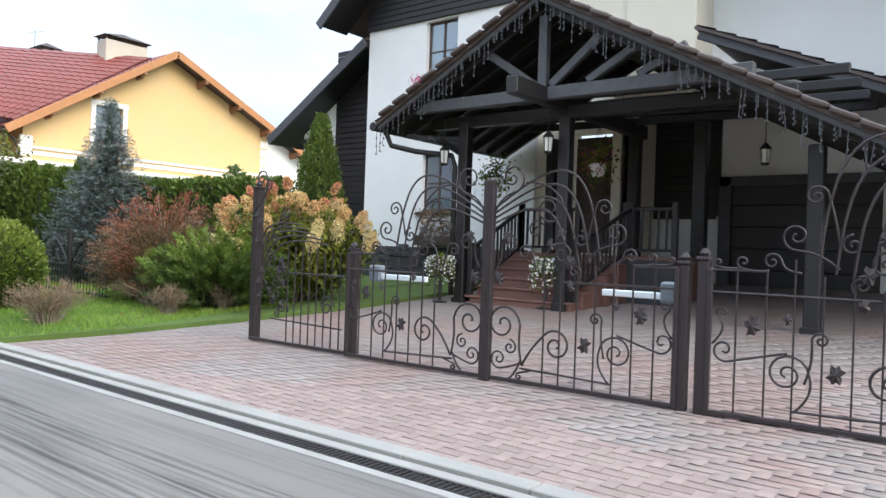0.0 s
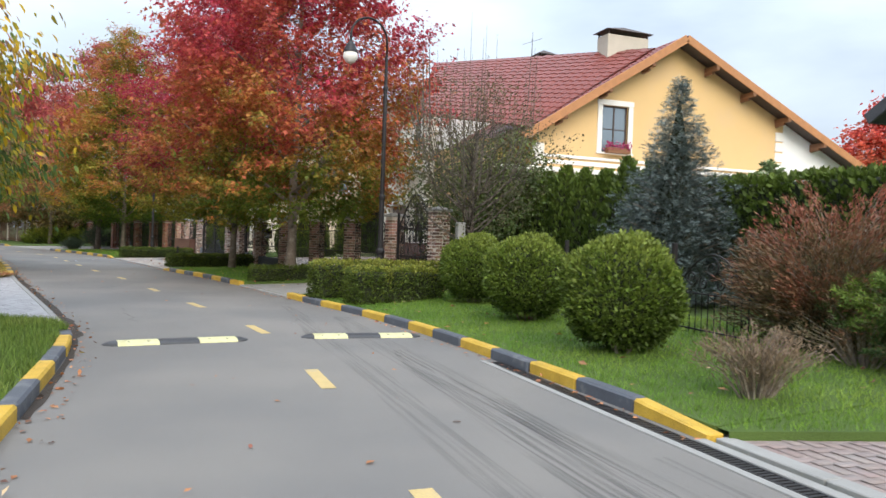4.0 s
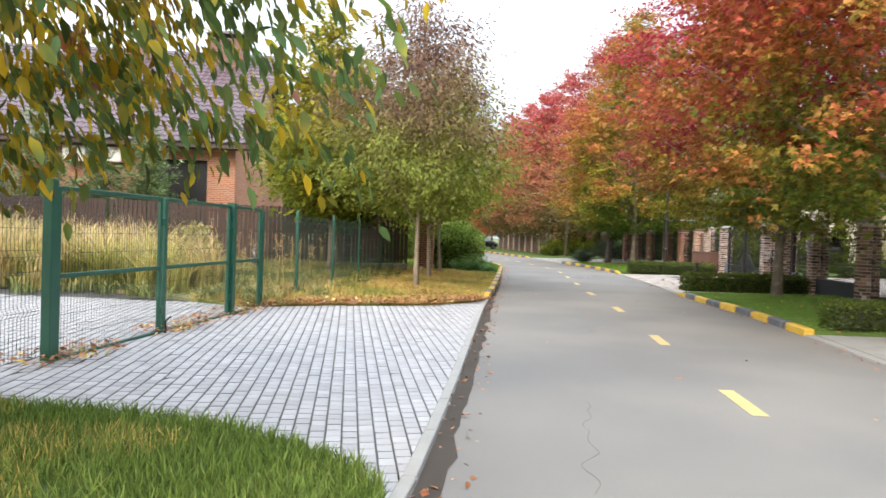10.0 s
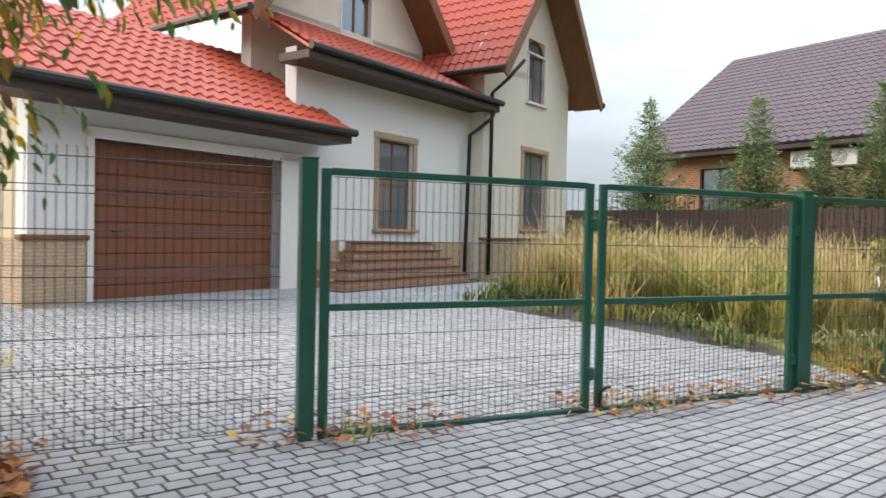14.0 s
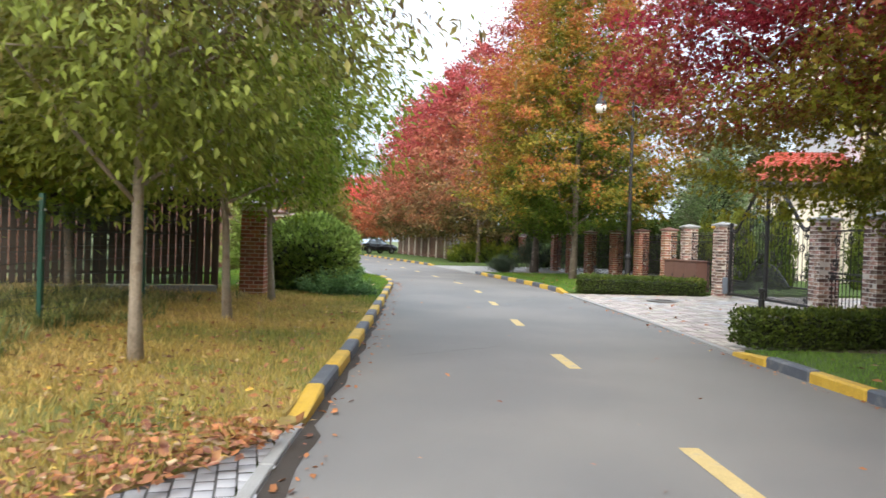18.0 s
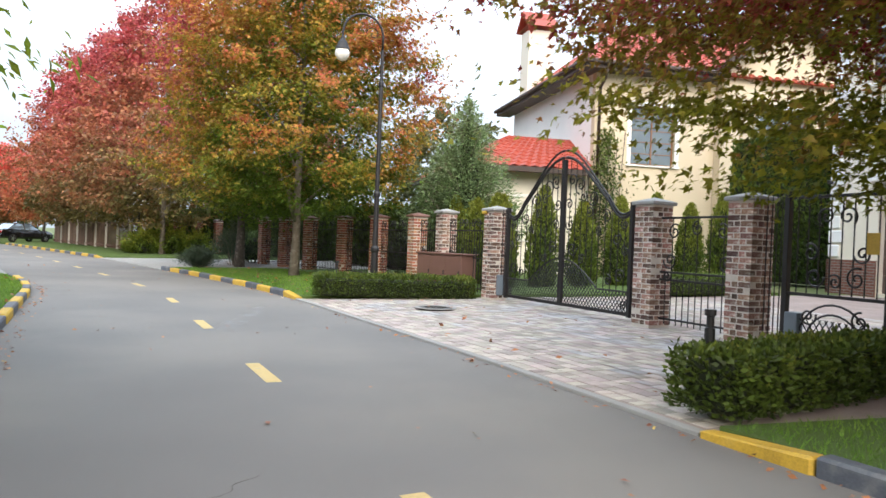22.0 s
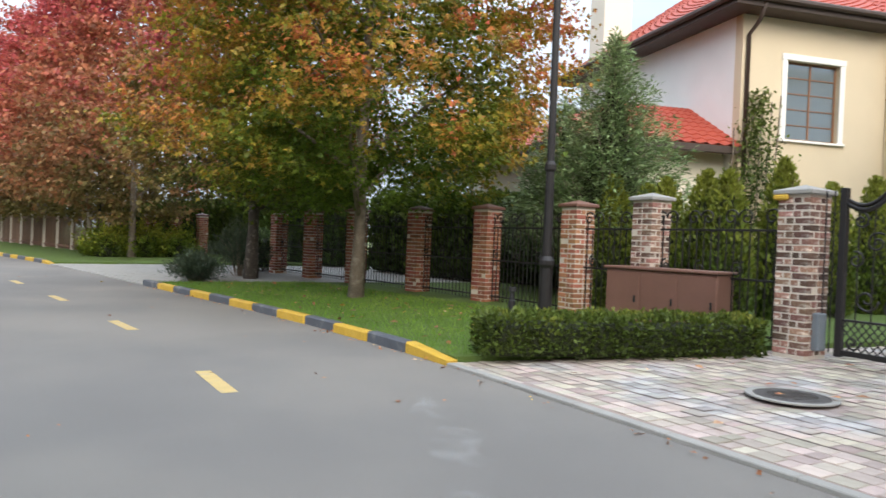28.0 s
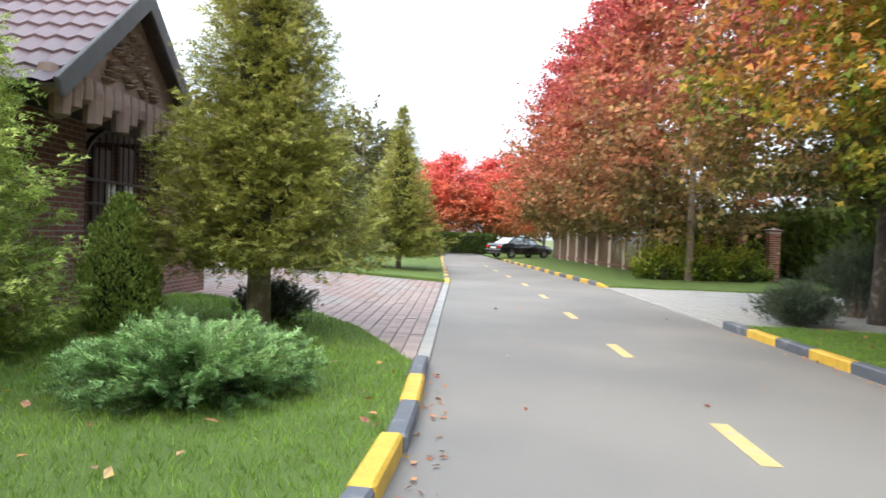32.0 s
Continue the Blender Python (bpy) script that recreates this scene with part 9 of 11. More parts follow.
# low panel between gate pillar and wicket
def low_panel(a, b):
    (x0, y0), (x1, y1) = PP[a], PP[b]
    L = math.hypot(x1 - x0, y1 - y0)
    t = thing("iron_fence", "black iron fence panel with double rail and thin bars", "fence", pose(x0, y0, ground_at(x0, y0) - 0.02, 0, 0, math.degrees(math.atan2(y1 - y0, x1 - x0))), "iron fence between the pillars")
    for z in (0.12, 0.74, 0.86, 1.72):
        g = Geo()
        g.box((0.2, -0.016, z - 0.016), (L - 0.2, 0.016, z + 0.016), 0, 0.003)
        part("rail", g, M_iron, t)
    for k in range(1, 12):
        bar(t, 0.2 + (L - 0.4) * k / 12, 0.04, 0.8 if k % 2 else 1.74, 0.014, M_iron)
    for cx, cz, r, s, hd in ((0.42, 1.05, 0.15, 3.1, 1), (0.36, 0.8, 0.09, 0, -1), (L - 0.42, 1.05, 0.15, 0, -1), (L - 0.36, 0.8, 0.09, 3.1, 1), (0.5, 1.5, 0.13, 1, 1), (L - 0.5, 1.5, 0.13, 2, -1), (L / 2, 1.55, 0.12, 1.5, 1)):
        scroll(t, (cx, cz), r, 1.5, s, hd, 0.013, M_iron)


low_panel("g2", "c")
# wicket between the pillars c and d
(x0, y0), (x1, y1) = PP["c"], PP["d"]
L = math.hypot(x1 - x0, y1 - y0)
WK = thing("iron_wicket", "black iron wicket gate with scrolls, arched lattice and a yellow notice", "gate", pose(x0, y0, ground_at(x0, y0) - 0.02, 0, 0, math.degrees(math.atan2(y1 - y0, x1 - x0))))
g = Geo()
for x in (0.62, L - 0.62):
    g.box((x - 0.04, -0.04, 0), (x + 0.04, 0.04, 2.05), 0, 0.006)
for z in (0.1, 0.72, 1.95):
    g.box((0.62, -0.02, z - 0.02), (L - 0.62, 0.02, z + 0.02), 0, 0.004)
part("frame", g, M_iron, WK)
for k in range(1, 9):
    bar(WK, 0.62 + (L - 1.24) * k / 9, 0.72, 1.95, 0.014, M_iron)
for x in (0.28, 0.36, 0.44, 0.52, L - 0.28, L - 0.36, L - 0.44, L - 0.52):
    bar(WK, x, 0.05, 2.0, 0.014, M_iron)
g = Geo()
for r in (0.5, 0.38):
    g.tube([(L / 2 + r * math.cos(a), 0, 0.12 + r * math.sin(a)) for a in np.linspace(0, math.pi, 15)], 0.014, 5)
part("arch", g, M_iron, WK)
g = Geo()
for k in range(-4, 5):
    g.tube([(L / 2 + 0.09 * k, 0, 0.12), (L / 2 + 0.09 * k + 0.2, 0, 0.42)], 0.008, 4)
    g.tube([(L / 2 + 0.09 * k, 0, 0.12), (L / 2 + 0.09 * k - 0.2, 0, 0.42)], 0.008, 4)
part("lattice", g, M_iron, WK)
for k, (u, z, r) in enumerate(((0.3, 0.95, 0.14), (0.7, 0.95, 0.14), (0.25, 1.25, 0.12), (0.75, 1.25, 0.12), (0.4, 1.7, 0.13), (0.6, 1.7, 0.13), (0.25, 0.45, 0.12), (0.75, 0.45, 0.12), (0.5, 0.9, 0.1))):
    scroll(WK, (0.62 + (L - 1.24) * u, z), r, 1.5, k * 1.1, 1 if k % 2 else -1, 0.014, M_iron)
g = Geo()
g.box((L * 0.66, -0.04, 1.25), (L * 0.66 + 0.16, -0.028, 1.5), 0, 0.003)
part("notice", g, M_yellow, WK, "yellow notice plate")
g = Geo()
g.box((0.66, -0.06, 0.12), (0.86, 0.06, 0.48), 0, 0.01)
part("lock_box", g, M_blueplastic, WK)
ic = thing("intercom", "white door intercom panel on the brick pillar", "intercom", pose(-36.85, 2.6, 1.35, 0, 0, 14))
g = Geo()
g.box((-0.07, -0.03, 0), (0.07, 0.0, 0.3), 0, 0.01)
part("panel", g, M_plate, ic)
g = Geo()
g.box((-0.04, -0.035, 0.18), (0.04, -0.03, 0.26), 0)
g.box((-0.04, -0.035, 0.04), (0.04, -0.03, 0.1), 0)
part("lens", g, M_black, ic)
# address plate on the fence beside the wicket, its lettering too small to read
sp = thing("address_plate", "dark cast iron address plate with raised pale letters", "sign", pose(-35.3, 3.05, 1.35, 0, 0, 14))
g = Geo()
g.box((-0.45, -0.02, 0), (0.45, 0.0, 0.2), 0, 0.02)
g.lathe([(0.16, 0.2), (0.14, 0.3), (0.05, 0.4)], 10)
part("plate", g, M_iron, sp)
g = Geo()
for k in range(8):
    g.box((-0.36 + 0.09 * k, -0.028, 0.06), (-0.31 + 0.09 * k, -0.02, 0.14), 0)
part("letters", g, M_steel, sp)

# the tall double gate of the cobbled driveway
(x0, y0), (x1, y1) = PP["g1"], PP["g2"]
L = math.hypot(x1 - x0, y1 - y0)
DG = thing("iron_double_gate", "tall black iron double gate with arched top and lattice base", "gate", pose(x0, y0, ground_at(x0, y0) - 0.0, 0, 0, math.degrees(math.atan2(y1 - y0, x1 - x0))))
gl, gr, gm = 0.5, L - 0.5, L / 2


def gtop(u):
    """Height of the gate's top at u, 0 at the hinge and 1 in the middle."""
    return 1.82 + 1.08 * (0.5 - 0.5 * math.cos(math.pi * min(1, max(0, (u - 0.05) / 0.95)))) - 0.12 * math.sin(math.pi * min(1, u * 3.2)) * (u < 0.31)


for s in (0, 1):
    X = (lambda u: gl + (gm - 0.03 - gl) * u) if s == 0 else (lambda u: gr + (gm + 0.03 - gr) * u)
    hand = 1 if s == 0 else -1
    g = Geo()
    g.box((X(0) - 0.04, -0.04, 0.02), (X(0) + 0.04, 0.04, 1.98), 0, 0.006)
    g.box((X(1) - 0.035, -0.03, 0.04), (X(1) + 0.035, 0.03, 2.86), 0, 0.006)
    g.box((min(X(0), X(1)), -0.025, 0.04), (max(X(0), X(1)), 0.025, 0.1), 0, 0.004)
    part("leaf_frame", g, M_iron, DG)
    for off, w in ((0.0, 0.03), (0.14, 0.022)):
        g = Geo()
        g.tube([(X(u), 0, gtop(u) + off * (0.3 + 0.7 * u)) for u in np.linspace(0.0, 1.0, 26)], w, 6)
        part("arched_top", g, M_iron, DG, smooth=True)
    # lattice base bounded by a hip line
    hip = lambda u: 0.45 if u < 0.45 else 0.45 + 0.5 * math.sin((u - 0.45) / 0.55 * math.pi / 2)
    g = Geo()
    g.tube([(X(u), 0, hip(u)) for u in np.linspace(0.02, 1, 24)], 0.016, 5)
    part("lattice_rail", g, M_iron, DG)
    g = Geo()
    n = 22
    for k in range(-8, n):
        for sg in (1, -1):
            u0 = k / n if sg > 0 else (k + 8) / n
            pts = []
            for q in np.linspace(0, 1, 12):
                u, z = u0 + sg * q * 0.42, 0.1 + q * 0.95
                if 0.02 <= u <= 0.98 and z <= hip(u):
                    pts.append((X(u), 0.0, z))
            if len(pts) > 1:
                g.tube([pts[0], pts[-1]], 0.008, 4)
    tagged(part("lattice", g, M_iron, DG), kind="stuff")
    for k in range(1, 11):
        u = k / 11
        bar(DG, X(u), hip(u), gtop(u), 0.014, M_iron)
    for k, (u, z, r) in enumerate(((0.15, 0.7, 0.14), (0.2, 1.35, 0.12), (0.1, 1.6, 0.1), (0.35, 1.75, 0.14), (0.55, 2.1, 0.16), (0.75, 2.35, 0.18), (0.88, 2.45, 0.14), (0.85, 1.15, 0.14), (0.7, 0.95, 0.1), (0.3, 0.62, 0.1), (0.9, 1.6, 0.12), (0.92, 2.0, 0.12), (0.6, 1.85, 0.1), (0.45, 1.5, 0.09), (0.08, 0.2, 0.09), (0.7, 2.12, 0.1), (0.08, 1.15, 0.1))):
        scroll(DG, (X(u), z), r, 1.5, k * 0.9, hand if k % 2 else -hand, 0.013, M_iron)
    g = Geo()
    g.box((X(0) - 0.3 * hand - 0.1, -0.08, 0.05), (X(0) - 0.3 * hand + 0.1, 0.08, 0.5), 0, 0.015)
    part("drive_box", g, M_blueplastic, DG)
    for k in range(3):
        bar(DG, X(0) - hand * (0.12 + 0.1 * k), 0.05, 1.95, 0.014, M_iron)
yl = thing("beacon_lamp", "small yellow warning beacon on the gate pillar", "lamp", pose(-46.2, 0.48, 2.05, 0, 0, 14))
g = Geo()
g.box((-0.1, -0.06, 0), (0.1, 0.0, 0.07), 0, 0.02)
part("body", g, M_yellow, yl)

# utility box by the pillars
ub = thing("utility_box", "brown painted sheet metal utility cabinet on the lawn", "cabinet", pose(-48.5, -0.62, ground_at(-48.5, -0.6) - 0.02, 0, 0, 26))
g = Geo()
g.box((0, 0, 0.0), (1.75, 0.45, 0.92), 0, 0.012)
part("body", g, M_rust, ub)
g = Geo()
g.box((-0.03, -0.04, 0.92), (1.78, 0.49, 0.96), 0, 0.01)
part("lid", g, M_rust, ub)
for x in (0.03, 0.62, 1.2):
    g = Geo()
    g.box((x, -0.012, 0.06), (x + 0.54, 0, 0.88), 0, 0.006)
    d = part("door", g, M_rust, ub)
    g = Geo()
    g.box((x + 0.46, -0.03, 0.45), (x + 0.49, -0.012, 0.55), 0, 0.004)
    part("handle", g, M_black, d)

# the wicket and gate of the gravel driveway
GG = thing("iron_driveway_gate", "black iron gate with sunburst top between brick pillars", "gate", pose(*PP["b"], ground_at(*PP["b"]), 0, 0, math.degrees(math.atan2(PP["a"][1] - PP["b"][1], PP["a"][0] - PP["b"][0]))))
L = math.hypot(PP["a"][0] - PP["b"][0], PP["a"][1] - PP["b"][1])
g = Geo()
g.box((0.25, -0.03, 0.02), (0.31, 0.03, 2.0), 0, 0.005)
g.box((L - 0.31, -0.03, 0.02), (L - 0.25, 0.03, 2.0), 0, 0.005)
for z in (0.1, 0.8, 1.55):
    g.box((0.28, -0.02, z - 0.02), (L - 0.28, 0.02, z + 0.02), 0, 0.004)
part("frame", g, M_iron, GG)
crest = lambda u: 1.62 + 0.85 * math.sin(math.pi * min(u, 1 - u)) ** 1.4
for lo_, hi_ in ((0.0, 0.5), (1.0, 0.5)):
    g = Geo()
    g.tube([(0.28 + (L - 0.56) * u, 0, crest(u)) for u in np.linspace(lo_, hi_, 14)], 0.024, 6)
    part("arched_top", g, M_iron, GG, smooth=True)
for k in range(1, 24):
    u = k / 24
    bar(GG, 0.28 + (L - 0.56) * u, 0.1, crest(u), 0.018, M_iron)
for k in range(22):
    u = (k % 11 + 0.5) / 11
    scroll(GG, (0.28 + (L - 0.56) * u, (0.35 if k < 11 else 1.25) + 0.4 * (k % 2)), 0.12, 1.5, k, 1 if k % 2 else -1, 0.014, M_iron)
for k in range(16):
    u = (k % 8 + 0.5) / 8
    iron_leaf(GG, 0.28 + (L - 0.56) * u, (0.5 if k < 8 else 1.55) + 0.3 * (k % 3) * (1 if k >= 8 else 0.8), 0.10, k)
# ornate white-backed gate panel seen between the trees
og = thing("ornate_iron_panel", "large black ornamental iron scroll panel over a fence", "fence", pose(-28.4, 5.05, ground_at(-28.4, 5.0) + 1.0, 0, 0, 14))
for k, (x, z, r, s, hd) in enumerate(((0.9, 0.6, 0.22, 0, 1), (1.7, 0.6, 0.22, 3.14, -1), (1.1, 0.95, 0.16, 1.5, -1), (1.5, 0.95, 0.16, 1.6, 1), (0.6, 0.3, 0.14, 0, -1), (2.0, 0.3, 0.14, 3.1, 1))):
    scroll(og, (x, z), r, 1.6, s, hd, 0.02, M_iron)
g = Geo()
g.tube([(1.3, 0, 0), (1.3, 0, 1.3)], 0.02, 6)
part("stem", g, M_iron, og)

# ---- the green mesh fence on the south side ----
def mesh_panel(x0, x1, z1=1.72, post=True, name="mesh_fence_panel", label="dark green welded wire fence panel with steel post"):
    y0, y1 = FENCE_L(x0), FENCE_L(x1)
    L = math.hypot(x1 - x0, y1 - y0)
    t = thing(name, label, "fence", pose(x0, y0, max(0.0, zl((x0 + x1) / 2, y0)) + 0.02, 0, 0, math.degrees(math.atan2(y1 - y0, x1 - x0))), "panels of the mesh fence")
    if post:
        g = Geo()
        g.box((-0.03, -0.03, -0.05), (0.03, 0.03, z1 + 0.1), 0, 0.006)
        part("post", g, M_green, t)
        g = Geo()
        for z in (0.3, 0.9, 1.5):
            g.box((-0.015, 0.03, z), (0.015, 0.045, z + 0.03), 0)
        part("clip", g, M_steel, t)
    wires(t, 0.05, L - 0.05, 0.06, z1)
    return t


def wires(t, a, b, z0, z1, gap=0.05, step=0.2, folds=True):
    g = Geo()
    fold = [(z0, 0)]
    for z in (0.5, 1.0, 1.5) if folds else ():
        if z0 < z < z1 - 0.1:
            fold += [(z - 0.05, 0), (z, 0.03), (z + 0.05, 0)]
    fold.append((z1, 0))
    for k in range(int((b - a) / gap) + 1):
        x = a + k * gap
        g.tube([(x, y, z) for z, y in fold], 0.0028, 3)
    z = z0
    while z <= z1:
        y = 0.03 if folds and any(abs(z - f) < 0.02 for f in (0.5, 1.0, 1.5)) else 0.0
        g.tube([(a, y, z), (b, y, z)], 0.0032, 3)
        z += step
    for f in (0.5, 1.0, 1.5) if folds else ():
        if z0 < f < z1:
            g.tube([(a, 0.03, f), (b, 0.03, f)], 0.0032, 3)
    return tagged(part("wire_mesh", g, M_wire, t), kind="stuff")


for a, b in ((-14.7, -17.1), (-12.2, -14.7), (-9.7, -12.2), (-7.2, -9.7)):
    mesh_panel(b, a)
mesh_panel(-19.1, -17.1, post=False)
for a, b in ((-24.75, -26.7), (-26.7, -29.65), (-29.65, -32.6), (-32.6, -35.8), (-35.8, -38.6)):
    mesh_panel(b, a, 1.62)


def mesh_gate(x0, x1, label, catch=False):
    y0, y1 = FENCE_L(x0), FENCE_L(x1)
    L = math.hypot(x1 - x0, y1 - y0)
    t = thing("mesh_gate", label, "gate", pose(x0, y0, 0.06, 0, 0, math.degrees(math.atan2(y1 - y0, x1 - x0))))
    g = Geo()
    g.box((0.02, -0.02, 0.05), (0.08, 0.02, 1.75), 0, 0.004)
    g.box((L - 0.08, -0.02, 0.05), (L - 0.02, 0.02, 1.75), 0, 0.004)
    for z in (0.05, 0.86, 1.71):
        g.box((0.08, -0.02, z), (L - 0.08, 0.02, z + 0.045), 0, 0.004)
    part("frame", g, M_green, t)
    g = Geo()
    for z in (0.3, 1.4):
        g.box((-0.01, -0.035, z), (0.05, 0.035, z + 0.1), 0, 0.01)
    part("hinge", g, M_green, t)
    if catch:
        g = Geo()
        g.box((0.06, -0.05, 0.82), (0.3, -0.02, 0.92), 0, 0.008)
        g.tube([(0.12, -0.05, 0.95), (0.1, -0.09, 1.05), (0.12, -0.05, 1.15)], 0.012, 5)
        part("lock", g, M_steel, t)
    wires(t, 0.1, L - 0.1, 0.1, 1.7, 0.05, 0.2, False)
    return t


def steel_post(x, h, w=0.1):
    t = thing("steel_post", "square green steel gate post", "post", pose(x, FENCE_L(x), 0.0, 0, 0, 14), "posts of the mesh gate")
    g = Geo()
    g.box((-w / 2, -w / 2, -0.05), (w / 2, w / 2, h), 0, 0.006)
    part("shaft", g, M_green, t)
    g = Geo()
    g.box((-w / 2 - 0.004, -w / 2 - 0.004, h), (w / 2 + 0.004, w / 2 + 0.004, h + 0.012), 0, 0.004)
    part("cap", g, M_green, t)


for x, h, w in ((-19.22, 1.86, 0.1), (-23.4, 1.84, 0.12), (-24.66, 1.78, 0.07)):
    steel_post(x, h, w)
mesh_gate(-21.3, -19.28, "green steel frame gate leaf with wire mesh")
mesh_gate(-23.34, -21.32, "green steel frame gate leaf with drop bolt")
mesh_gate(-24.6, -23.46, "narrow green steel frame wicket with lock", True)
db = thing("drop_bolt", "dark steel drop bolt on the gate leaf", "bolt", pose(-21.36, FENCE_L(-21.36) + 0.05, 0.05, 0, 0, 14))
g = Geo()
g.tube([(0, 0, 0), (0, 0, 0.22), (-0.02, 0.03, 0.26), (-0.06, 0.04, 0.27)], 0.012, 6)
part("rod", g, M_black, db)

# ---- brown slatted fence and brick fence on the south side ----
bf0, bf1 = Vector((-38.7, -10.5, 0.28)), Vector((-32.3, -18.4, 0.28))
BF = thing("brown_fence", "dark brown slatted fence on a low concrete base", "fence", Matrix.Translation(bf0) @ pose(0, 0, 0, 0, 0, math.degrees(math.atan2(bf1.y - bf0.y, bf1.x - bf0.x))))
L = (bf1 - bf0).length
g = Geo()
g.box((0, -0.1, -0.3), (L + 8, 0.1, 0.08), 0, 0.01)
part("base", g, M_concrete, BF)
for z in (0.3, 1.1, 1.75):
    g = Geo()
    g.box((0, -0.03, z), (L + 8, 0.0, z + 0.06), 0, 0.005)
    part("rail", g, M_darkbrown, BF)
for k in range(int(L / 0.14)):
    g = Geo()
    x = k * 0.14
    g.box((x, 0.0, 0.1), (x + 0.115, 0.022, 2.0 + 0.02 * (k % 2)), 0, 0.004)
    part("slat", g, M_darkbrown if x < 5 else M_brownsheet, BF)
for k in range(70):
    x = L + k * 0.12
    g = Geo()
    g.box((x, 0.0, 0.1), (x + 0.11, 0.02, 2.0), 0, 0.004)
    part("slat", g, M_brownsheet, BF)
for k in range(8):
    g = Geo()
    g.box((k * 2.2 - 0.04, -0.06, 0.0), (k * 2.2 + 0.04, -0.01, 2.05), 0, 0.006)
    part("post", g, M_brownsheet, BF)
for x, y in ((-39.3, -9.95), (-40.9, -10.75), (-43.8, -11.6), (-46.6, -12.3)):
    pillar(x, y, 2.0, "dark red brick fence pillar on the south side", M_brickredobj, M_brick, 0.5, False, 15, "pillars of the south brick fence")
for (xa, ya), (xb, yb) in (((-39.3, -9.95), (-40.9, -10.75)), ((-40.9, -10.75), (-43.8, -11.6)), ((-43.8, -11.6), (-46.6, -12.3)), ((-46.6, -12.3), (-49.2, -15.2))):
    t = thing("brick_wall_panel", "low brick wall with a dark slatted timber panel above", "fence", T(0, 0, 0), "south brick fence")
    g = Geo()
    g.beam((xa, ya, 0.55), (xb, yb, 0.55), 0.25, 0.95)
    part("wall", g, M_brickdark, t)
    g = Geo()
    g.beam((xa, ya, 1.05), (xb, yb, 1.05), 0.34, 0.07, 0, 0.01)
    part("coping", g, M_concrete, t)
    n = int(math.hypot(xb - xa, yb - ya) / 0.16)
    for k in range(1, n):
        g = Geo()
        x, y = xa + (xb - xa) * k / n, ya + (yb - ya) * k / n
        g.box((x - 0.05, y - 0.02, 1.08), (x + 0.05, y + 0.02, 1.95), 0, 0.004)
        part("slat", g, M_darkbrown, t)

# far fence on the north side beyond the last driveway
FF = thing("far_timber_fence", "pinkish brown timber fence with posts along the far street", "fence")
for x in np.arange(-74, -92, -2.0):
    y, y2 = yR(x) + 4.6, yR(x - 2) + 4.6
    g = Geo()
    g.box((x - 0.09, y - 0.09, 0), (x + 0.09, y + 0.09, 1.95), 0, 0.015)
    g.box((x - 0.12, y - 0.12, 1.95), (x + 0.12, y + 0.12, 2.02), 0, 0.01)
    part("post", g, M_postpale, FF, "pale plastered post")
    for z in (0.35, 1.75):
        g = Geo()
        g.beam((x - 0.13, y, z), (x - 1.87, y2, z), 0.05, 0.09, 0, 0.005)
        part("rail", g, M_rust, FF)
    for k in range(11):
        q = (k + 0.9) / 11.8
        bx, by = x - 2 * q, y + (y2 - y) * q
        g = Geo()
        g.box((bx - 0.068, by - 0.012, 0.2), (bx + 0.068, by + 0.012, 1.82), 0, 0.004)
        part("board", g, M_fenceboard, FF)

# ---- street furniture ----
def street_lamp(x, y, toward, label):
    t = thing("street_lamp", label, "street lamp", pose(x, y, ground_at(x, y) - 0.04, 0, 0, toward), "street lamps")
    g = Geo()
    g.lathe([(0.16, 0), (0.16, 0.12), (0.12, 0.16), (0.105, 0.3), (0.12, 0.34), (0.10, 0.38), (0.085, 0.95), (0.11, 1.0), (0.11, 1.06), (0.07, 1.12), (0.062, 2.3), (0.08, 2.33), (0.08, 2.4), (0.055, 2.45), (0.05, 5.0), (0.065, 5.03), (0.065, 5.1), (0.042, 5.15), (0.038, 5.9)], 12)
    pole = part("pole", g, M_iron, t, smooth=False)
    g = Geo()
    g.tube([(0.0, 0, 5.85)] + [(0.5 - 0.5 * math.cos(a), 0, 6.2 + 0.5 * math.sin(a)) for a in np.linspace(0, math.pi, 14)] + [(1.0, 0, 6.05)], 0.028, 7)
    g.tube(spiral((0.25, 6.25), 0.18, 1.2, 0.0), 0.012, 5)
    part("arm", g, M_iron, t, smooth=True)
    g = Geo()
    g.lathe([(0.03, 0.34), (0.05, 0.26), (0.11, 0.18), (0.17, 0.03), (0.18, 0.0), (0.16, 0.0)], 14, (1.0, 0, 5.78))
    head = part("hood", g, M_iron, t)
    g = Geo()
    g.lathe([(0.155, 0.0), (0.175, -0.06), (0.165, -0.14), (0.11, -0.23), (0.03, -0.27)], 16, (1.0, 0, 5.78))
    part("globe", g, M_globe, t, "frosted white globe", smooth=True)
    return t


street_lamp(-23.1, 4.45, -75, "tall black cast iron street lamp with a white globe")
street_lamp(-48.15, -1.75, -80, "tall black cast iron street lamp with white globe on lawn")
street_lamp(-75.5, -12.3, -65, "tall black cast iron street lamp far down the street")


